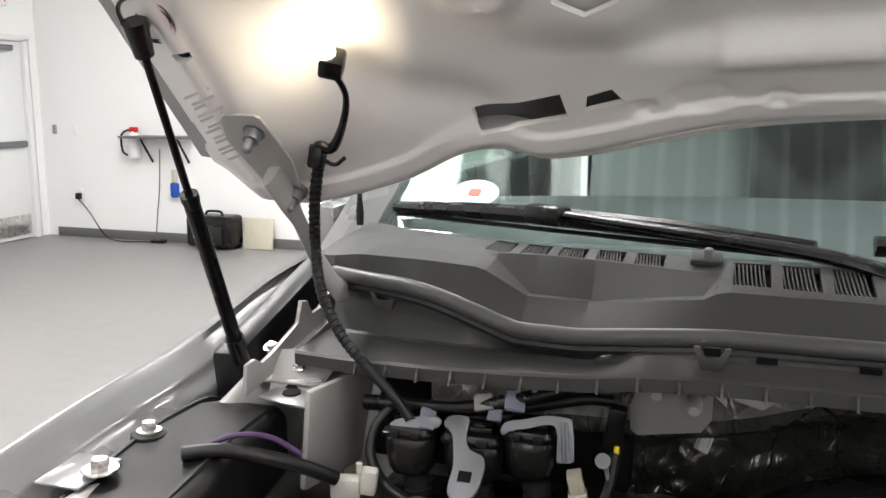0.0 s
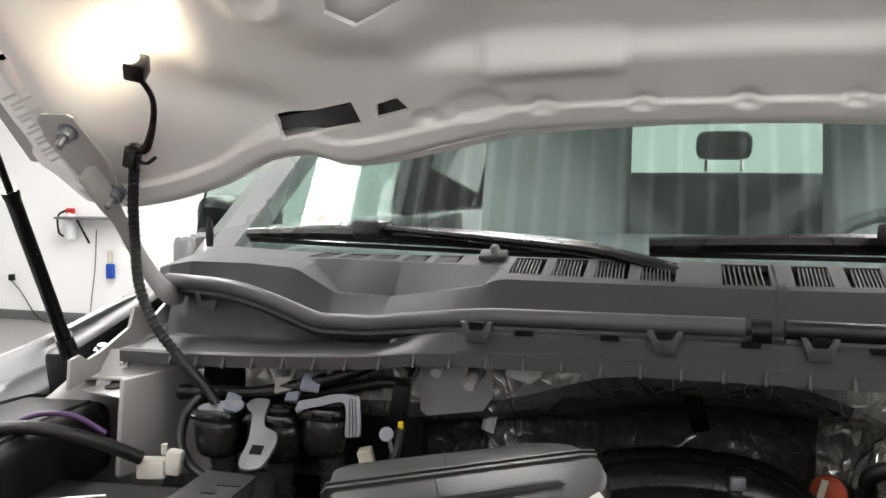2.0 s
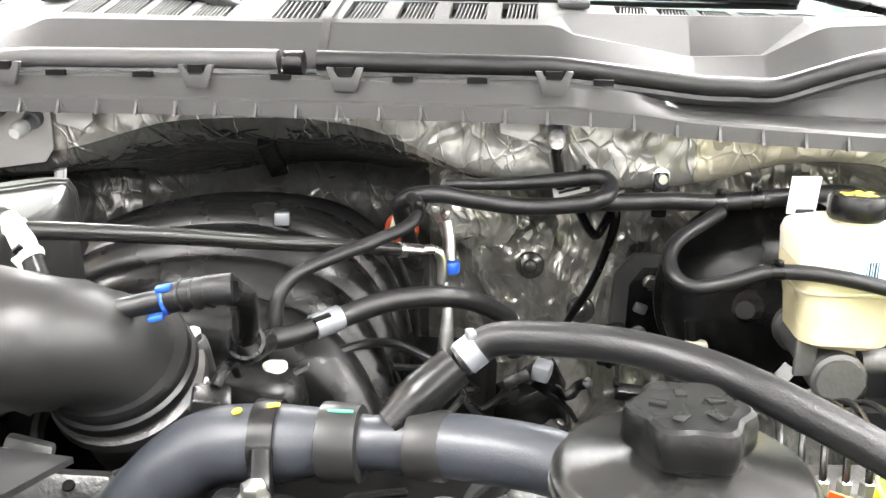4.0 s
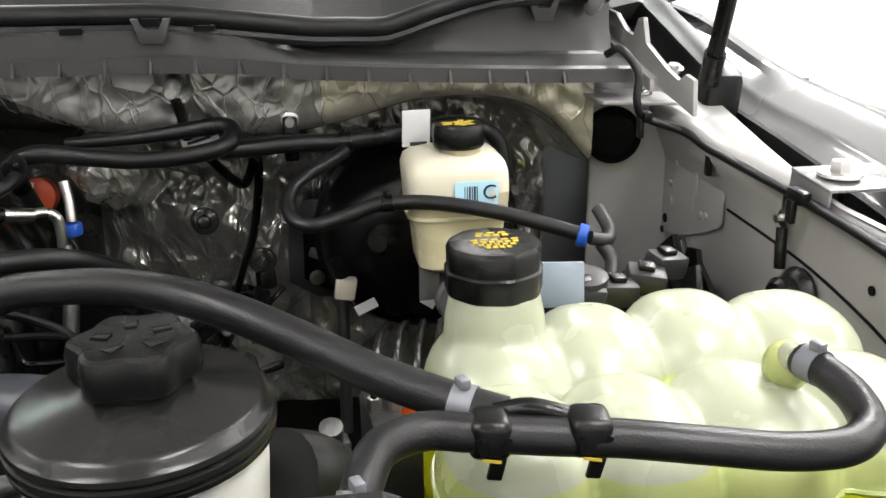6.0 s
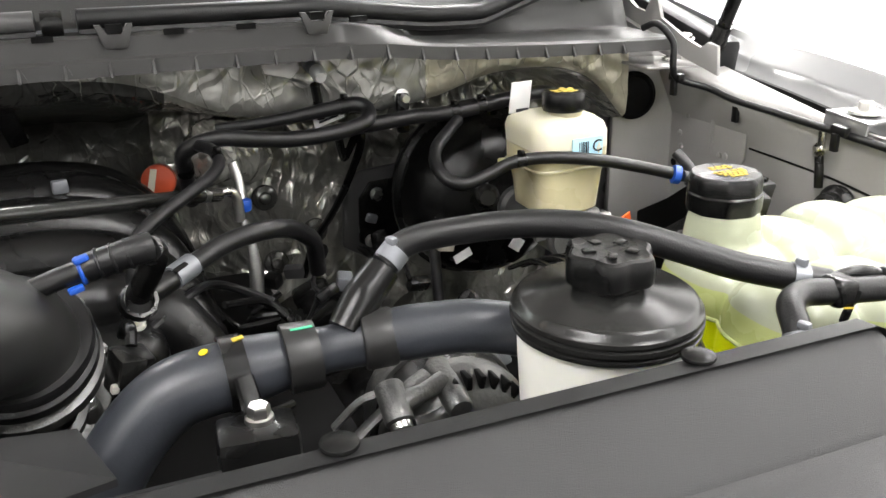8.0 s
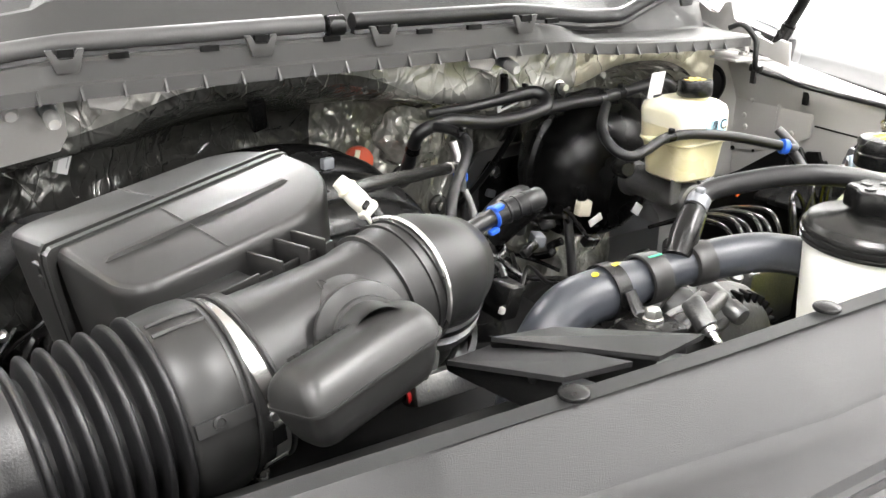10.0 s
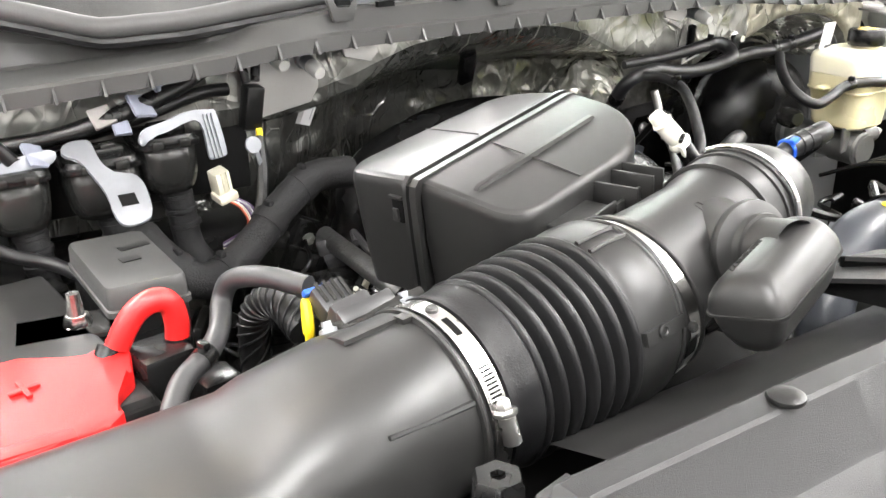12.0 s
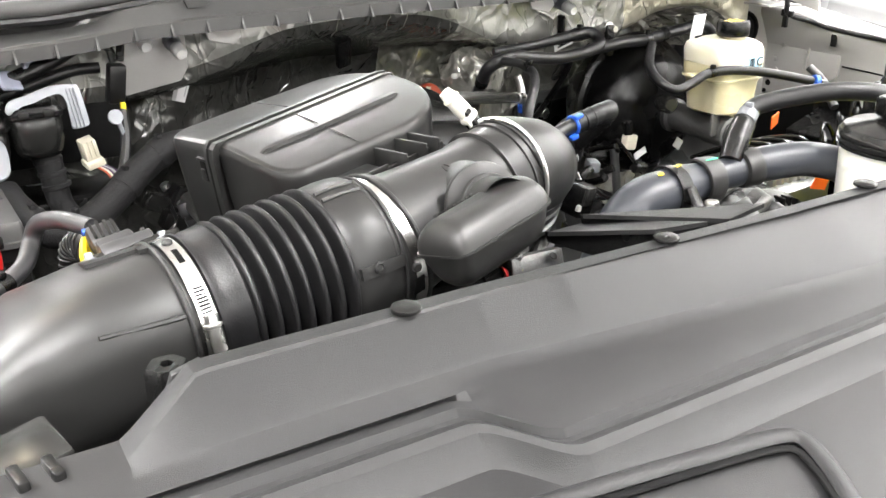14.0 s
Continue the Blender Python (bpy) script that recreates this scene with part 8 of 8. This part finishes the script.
# ---- left side: relays, fuse box, battery ----
tray = thing("relay_tray", (-0.53, 0.99, 1.1), "black plastic relay tray against the firewall", "tray")
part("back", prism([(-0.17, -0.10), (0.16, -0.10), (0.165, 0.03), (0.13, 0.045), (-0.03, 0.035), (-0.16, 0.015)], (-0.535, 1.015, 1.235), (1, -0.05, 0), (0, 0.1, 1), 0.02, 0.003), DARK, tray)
part("ledge", box((-0.535, 0.985, 1.10), (0.30, 0.09, 0.02), (0, 0, -3), 0.004), BLACK, tray)
part("rail", tube([(-0.69, 0.960, 1.226), (-0.63, 0.950, 1.232), (-0.58, 0.946, 1.236), (-0.535, 0.944, 1.244), (-0.49, 0.948, 1.256), (-0.45, 0.956, 1.268), (-0.41, 0.968, 1.282), (-0.385, 0.972, 1.276), (-0.380, 0.97, 1.258)], [0.010, 0.009, 0.008, 0.010, 0.009, 0.008, 0.006, 0.005, 0.005], 10), BLACK, tray, "taped wiring along the tray")
part("rail", tube([(-0.66, 0.975, 1.215), (-0.58, 0.975, 1.222), (-0.50, 0.975, 1.235), (-0.43, 0.985, 1.250), (-0.395, 0.99, 1.25)], 0.007, 10), RUBBER, tray)
for x, y, wide, top in ((-0.622, 0.944, 0.056, 1.216), (-0.545, 0.945, 0.066, 1.216), (-0.480, 0.952, 0.056, 1.226)):
    relay = thing("relay_module", (x, y, 1.12), "black rounded relay module with a clipped plug", "relay", "relay modules")
    part("body", loft(bmesh.new(), [[V((x + a, y + b - (top - 0.012 - z) * 0.10, z)) for a, b in rounded(wide * k, 0.058 * k, 0.020 * k, 5)] for z, k in ((top - 0.060, 0.60), (top - 0.057, 0.80), (top - 0.050, 0.94), (top - 0.038, 1.04), (top - 0.022, 1.08), (top - 0.013, 1.05), (top - 0.011, 1.00))]), SATIN, relay)
    part("rim", loft(bmesh.new(), [[V((x + a, y + b, z)) for a, b in rounded(wide * k, 0.060 * k, 0.010 * k, 4)] for z, k in ((top - 0.011, 1.06), (top - 0.010, 1.12), (top - 0.006, 1.12), (top - 0.005, 1.06), (top - 0.002, 1.02), (top, 0.98))]), BLACK, relay)
    for k in range(2):
        part("latch", box((x - wide * 0.22 + wide * 0.46 * k, y - 0.034, top - 0.006), (wide * 0.20, 0.005, 0.008), bevel=0.0012), SATIN, relay)
    part("plug_top", box((x + 0.004, y - 0.004, top + 0.003), (wide * 0.55, 0.030, 0.010), (0, 0, 6), 0.003), BLACK, relay)
    part("plug_tab", box((x + 0.008, y - 0.014, top + 0.009), (0.014, 0.010, 0.005), (0, 0, 6), 0.0015), SATIN, relay)
    boot = part("boot", tube([(x + 0.004, y - 0.006, top - 0.055), (x + 0.008, y - 0.010, top - 0.080), (x + 0.012, y - 0.014, top - 0.12), (x + 0.03, y - 0.03, top - 0.15)], [0.017, 0.0145, 0.014, 0.013], 14), LOOM, relay, "taped wiring boot")
    for k in range(3):
        part("tape_turn", lathe([(0.0150, -0.003), (0.0165, -0.002), (0.0165, 0.002), (0.0150, 0.003)], (x + 0.006 + 0.002 * k, y - 0.008 - 0.002 * k, top - 0.066 - 0.015 * k), (0.1, -0.1, -1), 14), LOOM, boot)


def relay_bracket(place, right, up, outline, slot=None):
    b = thing("relay_bracket", place, "pale grey plastic bracket strap over a relay module", "bracket", "relay brackets")
    line = [(p.x, p.y) for p in smooth_line([(*q, 0) for q in outline + outline[:1]], 3)[:-1]]
    part("strap", prism(line, place, right, up, 0.004, 0.0010), ZINC, b)
    if slot:
        r, u = V(right).normalized(), V(up).normalized()
        o = V(place) + r.cross(u) * 0.0008
        part("slot", prism([(slot[0], slot[1]), (slot[0] + 0.015, slot[1]), (slot[0] + 0.015, slot[1] + 0.013), (slot[0], slot[1] + 0.013)], o, r, u, 0.002), DARK, b)
    return b


relay_bracket((-0.552, 0.930, 1.229), (1, 0.0, 0.0), (-0.05, 0.82, 0.57), [(-0.027, -0.006), (-0.024, 0.002), (-0.016, 0.006), (0.000, 0.006), (0.002, -0.004), (0.003, -0.022), (0.010, -0.038), (0.025, -0.042), (0.031, -0.056), (0.028, -0.086), (0.020, -0.097), (0.002, -0.099), (-0.005, -0.088), (-0.004, -0.062), (-0.008, -0.040), (-0.015, -0.016), (-0.022, -0.012)], (0.004, -0.078))
hook3 = relay_bracket((-0.470, 0.922, 1.236), (1, 0.05, 0), (0, 0.25, 1), [(-0.040, -0.009), (-0.034, 0.001), (-0.012, 0.006), (0.010, 0.012), (0.034, 0.011), (0.040, 0.006), (0.044, -0.030), (0.042, -0.036), (0.027, -0.038), (0.025, -0.030), (0.023, 0.000), (0.010, 0.002), (-0.010, -0.004), (-0.026, -0.007), (-0.036, -0.014)])
for q in (0.0285, 0.0325, 0.0365):
    part("rib", box((-0.470 + q, 0.9185, 1.222), (0.0016, 0.003, 0.044), (-14, -5, 3)), ZINC, hook3)
relay_bracket((-0.616, 0.922, 1.214), (1, 0.04, 0), (0, 0.25, 1), [(-0.030, -0.006), (-0.022, 0.009), (0.028, 0.017), (0.029, 0.004), (-0.012, -0.005), (-0.008, -0.037), (-0.017, -0.038), (-0.026, -0.02)])
random.seed(5)
for c, size, turn, mat in (((-0.498, 0.938, 1.256), (0.022, 0.004, 0.026), (-50, 12, 20), TAPE), ((-0.470, 0.955, 1.268), (0.026, 0.004, 0.016), (-30, 20, 30), TAPE), ((-0.535, 0.940, 1.250), (0.022, 0.005, 0.020), (-40, -10, 10), PALE_TAPE),
                           ((-0.520, 0.935, 1.240), (0.016, 0.004, 0.020), (-50, 0, 0), TAPE), ((-0.600, 0.930, 1.226), (0.018, 0.004, 0.026), (-50, 14, 20), TAPE)):
    wrap = bmesh.new()
    box(c, size, turn, 0.0012, 2, wrap)
    for v in wrap.verts:
        v.co += V((random.uniform(-1, 1), random.uniform(-1, 1), random.uniform(-1, 1))) * 0.0007
    solo("cloth_tape", wrap, mat, "crinkled pale cloth tape wrapped on relay wiring" if mat is PALE_TAPE else "crinkled blue-grey cloth tape wrapped on relay wiring", "tape", "cloth tape wraps")
wire_plug = thing("beige_plug", (-0.42, 0.95, 1.14), "beige connector with thin coloured wires", "connector")
part("shell", box((-0.428, 0.944, 1.166), (0.017, 0.018, 0.026), (10, -12, 10), 0.002), CONNECTOR, wire_plug)
part("collar", box((-0.425, 0.943, 1.150), (0.022, 0.021, 0.009), (10, -12, 10), 0.002), CONNECTOR, wire_plug)
for k in range(3):
    part("ridge", box((-0.4335 + 0.0055 * k, 0.9345, 1.166 + 0.001 * k), (0.0022, 0.003, 0.022), (10, -12, 10), 0.0006), CONNECTOR, wire_plug)
for k, m in enumerate((RUST, CONNECTOR, PURPLE, GREY_INK, PURPLE)):
    part("wire", tube([(-0.427 + 0.0025 * k, 0.940, 1.147), (-0.414 + 0.0030 * k, 0.930, 1.138), (-0.410 + 0.0020 * k, 0.922, 1.122), (-0.426 + 0.0010 * k, 0.915, 1.108 + 0.002 * k), (-0.442, 0.912, 1.102 + 0.002 * k)], 0.0012, 6), m, wire_plug)
eye = thing("lamp_connector", (-0.39, 0.94, 1.2), "black inline connector with a yellow lock and an eyelet", "connector")
part("housing", box((-0.386, 0.945, 1.238), (0.020, 0.018, 0.046), (6, 8, 6), 0.003), BLACK, eye)
part("lock", box((-0.383, 0.938, 1.211), (0.006, 0.006, 0.012), bevel=0.001), YELLOW, eye, "yellow lock")
part("eyelet", lathe([(0.0085, 0), (0.0085, 0.003)], (-0.396, 0.925, 1.204), (0.1, -1, 0.3), 16), ZINC, eye)
part("eyelet_neck", box((-0.391, 0.925, 1.190), (0.005, 0.003, 0.026), (0, -14, 0), 0.001), ZINC, eye)
part("lead", tube([(-0.376, 0.955, 1.262), (-0.372, 0.965, 1.285), (-0.392, 0.975, 1.292), (-0.42, 0.975, 1.280)], 0.005, 8), BLACK, eye)
part("lead", tube([(-0.384, 0.940, 1.208), (-0.388, 0.925, 1.175), (-0.402, 0.905, 1.140), (-0.43, 0.89, 1.11), (-0.46, 0.88, 1.10)], 0.006, 8), RUBBER, eye)
hose("main_loom", [(-0.30, 0.90, 1.165), (-0.345, 0.895, 1.168), (-0.385, 0.885, 1.148), (-0.42, 0.87, 1.125), (-0.46, 0.85, 1.108), (-0.495, 0.83, 1.112), (-0.52, 0.85, 1.135), (-0.53, 0.875, 1.15)], 0.017, LOOM, "thick black taped wiring loom", "loom", seg=16, clips=((1.4, LOOM), (2.6, LOOM), (4.3, LOOM), (5.6, LOOM)))
fuse = thing("fuse_box", (-0.557, 0.835, 1.08), "black plastic fuse box with a latched lid", "fuse box")
FT = radians(3)
part("lid", loft(bmesh.new(), [[V((-0.561 + a * math.cos(FT) - b * math.sin(FT), 0.807 + a * math.sin(FT) + b * math.cos(FT), z - 0.03 * a + 0.02 * b)) for a, b in rounded(0.066 * k, 0.120 * k, 0.006)] for z, k in ((1.136, 1.04), (1.141, 1.04), (1.142, 1.0), (1.156, 0.985), (1.160, 0.95))]), COWL_LOW, fuse, "matt grey-black lid")
part("base", box((-0.561, 0.807, 1.105), (0.064, 0.116, 0.062), (0, 0, 3), 0.004), BLACK, fuse)
latch = part("latch", box((-0.561, 0.746, 1.142), (0.030, 0.006, 0.012), (0, 0, 3), 0.002), SATIN, fuse)
part("latch_slot", box((-0.561, 0.7425, 1.143), (0.018, 0.002, 0.005), (0, 0, 3)), DARK, latch)
part("emblem", box((-0.558, 0.800, 1.1605), (0.016, 0.010, 0.0008), (1, 1.5, 8)), MATT, fuse)
part("tape_patch", box((-0.548, 0.828, 1.1605), (0.026, 0.010, 0.0008), (1, 1.5, 12)), MATT, fuse)
batt = thing("battery", (-0.68, 0.72, 0.95), "black battery with a printed label and a terminal", "battery")
part("case", box((-0.700, 0.735, 1.045), (0.20, 0.27, 0.17), (0, 0, 6), 0.008), DULL_BLACK, batt)
part("lid", box((-0.700, 0.735, 1.128), (0.19, 0.26, 0.014), (0, 0, 6), 0.005), MATT, batt)
for k in range(4):
    part("label_line", box((-0.735 + 0.006 * k, 0.800 - 0.012 * k, 1.1358), (0.075 - 0.01 * (k % 2), 0.006, 0.0006), (0, 0, 30)), PAPER, batt, "white printed label")
part("terminal_post", lathe([(0.011, 0), (0.011, 0.004), (0.008, 0.006), (0.006, 0.02), (0.005, 0.032)], (-0.614, 0.752, 1.130), (0, 0, 1), 14), STEEL, batt)
part("terminal_nut", lathe([(0.010, 0), (0.011, 0.003), (0.009, 0.010)], (-0.614, 0.752, 1.134), (0, 0, 1), 6), STEEL, batt)
part("terminal_plate", box((-0.625, 0.755, 1.132), (0.07, 0.045, 0.006), (0, 0, -10), 0.002), SATIN, batt)
red = thing("positive_terminal_cover", (-0.65, 0.63, 1.09), "bright red plastic cover on the positive terminal", "terminal cover")
part("cover", prism([(-0.110, -0.060), (-0.020, -0.058), (0.022, -0.056), (0.034, -0.046), (0.030, -0.026), (0.050, -0.006), (0.058, 0.030), (0.046, 0.040), (0.030, 0.022), (0.016, 0.026), (-0.010, 0.048), (-0.110, 0.052)], (-0.652, 0.634, 1.150), (1, 0.0, 0.03), (-0.02, 1, 0.12), 0.05, 0.004), RED, red)
part("boss", box((-0.672, 0.585, 1.132), (0.050, 0.014, 0.026), (4, 0, 0), 0.004), RED, red)
part("plus_mark", box((-0.668, 0.640, 1.1515), (0.020, 0.004, 0.003), (7, -1, 12), 0.001), RED, red)
part("plus_mark", box((-0.668, 0.640, 1.1515), (0.004, 0.020, 0.003), (7, -1, 12), 0.001), RED, red)
lead = thing("positive_lead", (-0.58, 0.65, 1.14), "red battery lead bent over to a black sleeve", "battery lead")
part("cable", tube([(-0.604, 0.657, 1.156), (-0.596, 0.656, 1.170), (-0.586, 0.655, 1.181), (-0.574, 0.654, 1.185), (-0.565, 0.654, 1.179), (-0.562, 0.655, 1.164), (-0.563, 0.656, 1.150)], 0.0088, 14), RED, lead)
part("sleeve", tube([(-0.563, 0.656, 1.152), (-0.564, 0.654, 1.136), (-0.566, 0.650, 1.11)], 0.0105, 12), BLACK, lead)
part("sleeve", tube([(-0.608, 0.661, 1.154), (-0.614, 0.657, 1.146)], 0.0095, 12, 1), BLACK, lead)
fusible = thing("fusible_link", (-0.575, 0.645, 1.06), "black fuse holder block beside the battery", "fuse holder")
part("block", box((-0.578, 0.650, 1.115), (0.040, 0.040, 0.075), (0, 0, 10), 0.006), BLACK, fusible)
part("block", box((-0.548, 0.625, 1.10), (0.030, 0.030, 0.065), (0, 0, 10), 0.004), BLACK, fusible)
hose("battery_cable", [(-0.487, 0.590, 1.197), (-0.505, 0.622, 1.197), (-0.520, 0.650, 1.188), (-0.528, 0.655, 1.172), (-0.538, 0.635, 1.160), (-0.555, 0.612, 1.156), (-0.580, 0.590, 1.152), (-0.60, 0.560, 1.140)], 0.0078, GREY_PLUG, "grey-black cable arching from the sensor", "cable", seg=14, clips=((5.2, BLACK),))
for x0, high in ((-0.484, 1.158), (-0.458, 1.142)):
    line = [(x0, 0.610, high - 0.004), (x0 - 0.004, 0.640, high + 0.006), (x0 - 0.010, 0.676, high - 0.012), (x0 - 0.010, 0.694, high - 0.060), (x0 - 0.004, 0.690, 1.00)]
    sleeve = hose("braided_sleeve", line, 0.0125, DULL_BLACK, "black braided wiring sleeve", "sleeve", seg=14)
    fine = smooth_line([V(p) for p in line], 40)
    for w in range(6):
        turns = []
        for i, p in enumerate(fine):
            side = V((1, 0, 0))
            up = (fine[min(i + 1, len(fine) - 1)] - fine[max(i - 1, 0)]).cross(side).normalized()
            a = i * 0.11 + w * math.pi / 3
            turns.append(p + (side * math.cos(a) + up * math.sin(a)) * 0.0127)
        part("braid", tube(turns, 0.0011, 5, 1), RUBBER, sleeve)
maf = thing("air_flow_sensor", (-0.487, 0.555, 1.17), "dark air flow sensor with a yellow ring on the duct", "sensor")
part("base", box((-0.466, 0.527, 1.192), (0.074, 0.022, 0.006), (32, -8, 0), 0.002), SATIN, maf)
part("body", box((-0.476, 0.545, 1.190), (0.030, 0.022, 0.024), (32, -8, 6), 0.004), GREY_PLUG, maf)
part("shoulder", box((-0.470, 0.538, 1.197), (0.042, 0.012, 0.010), (32, -8, 4), 0.003), GREY_PLUG, maf)
plug = part("plug", box((-0.482, 0.564, 1.195), (0.024, 0.022, 0.019), (32, -8, 6), 0.003), GREY_PLUG, maf)
for k in range(4):
    part("plug_rib", box((-0.491 + 0.0058 * k, 0.560, 1.2055), (0.0022, 0.016, 0.002), (32, -8, 6)), SATIN, plug)
part("yellow_ring", tube([(-0.496 + 0.004 * math.cos(a), 0.574 + 0.012 * math.cos(a), 1.180 + 0.013 * math.sin(a)) for a in spread(-1.2, 4.0, 18)], 0.0034, 8, 1), YELLOW, maf, "yellow lock ring")
part("blue_seal", box((-0.490, 0.577, 1.199), (0.014, 0.004, 0.006), (32, 0, 6), 0.001), BLUE, maf)
for q in (-0.444, -0.500):
    part("lug", lathe([(0.006, 0), (0.006, 0.008), (0.0035, 0.009), (0.0032, 0.013)], (q, 0.529, 1.192 if q > -0.47 else 1.186), (0, 0.5, 0.85), 12), ZINC, maf)
wq = thing("white_wire_plug", (-0.68, 0.88, 1.14), "white wire plug standing on the battery", "plug")
part("plug", box((-0.684, 0.884, 1.150), (0.034, 0.022, 0.024), (0, 0, 16), 0.003), WHITE, wq)
part("plug", box((-0.660, 0.894, 1.156), (0.020, 0.020, 0.030), (0, 8, 16), 0.004), WHITE, wq)
part("pin", lathe([(0.004, 0), (0.004, 0.012)], (-0.668, 0.886, 1.168), (0, 0, 1), 8), WHITE, wq)
relay_box = thing("flat_relay", (-0.63, 0.93, 1.05), "flat black relay box beside the battery", "relay")
part("lid", box((-0.655, 0.930, 1.108), (0.09, 0.10, 0.010), (4, 0, 20), 0.004), SATIN, relay_box)
part("base", box((-0.655, 0.930, 1.08), (0.085, 0.095, 0.05), (4, 0, 20), 0.004), BLACK, relay_box)
snorkel = thing("inner_wing_duct", (-0.86, 0.80, 1.1), "black plastic duct beside the fender", "duct")
part("body", loft(bmesh.new(), [[V((cx + a, y, cz + b)) for a, b in rounded(w, h, 0.020)] for y, cx, cz, w, h in ((0.42, -0.845, 1.10, 0.15, 0.10), (0.70, -0.850, 1.140, 0.15, 0.11), (0.84, -0.858, 1.156, 0.14, 0.11), (0.93, -0.862, 1.158, 0.125, 0.105), (0.970, -0.862, 1.154, 0.112, 0.095), (0.985, -0.862, 1.148, 0.09, 0.07))]), DULL_BLACK, snorkel)
part("rib", tube([(-0.905, 0.44, 1.150), (-0.908, 0.70, 1.192), (-0.912, 0.84, 1.208), (-0.910, 0.94, 1.208), (-0.905, 0.975, 1.198)], 0.005, 6), DULL_BLACK, snorkel)
part("rib", tube([(-0.800, 0.44, 1.150), (-0.800, 0.70, 1.193), (-0.806, 0.84, 1.209), (-0.815, 0.94, 1.208)], 0.004, 6), DULL_BLACK, snorkel)
part("bolt_boss", lathe([(0.022, 0), (0.021, 0.004), (0.017, 0.006)], (-0.905, 0.824, 1.206), (0, 0, 1), 22), DULL_BLACK, snorkel)
bolt(snorkel, (-0.905, 0.824, 1.211), r=0.009, h=0.013, washer=0.015)
hose("purple_wire", [(-0.81, 0.80, 1.217), (-0.785, 0.815, 1.226), (-0.75, 0.83, 1.222), (-0.72, 0.845, 1.200)], 0.0035, PURPLE, "purple sleeved wire crossing the duct", "wire", seg=8)
hose("battery_loom", [(-0.83, 0.78, 1.212), (-0.79, 0.80, 1.213), (-0.745, 0.82, 1.202), (-0.715, 0.845, 1.185), (-0.69, 0.87, 1.165)], 0.0085, RUBBER, "black taped wire loom beside the duct", "loom", seg=12)
hose("relay_cable", [(-0.655, 0.95, 1.225), (-0.668, 0.935, 1.205), (-0.668, 0.92, 1.175), (-0.645, 0.905, 1.150), (-0.61, 0.895, 1.135), (-0.59, 0.88, 1.125)], 0.0065, RUBBER, "black cable looping below the relay tray", "cable", seg=10)
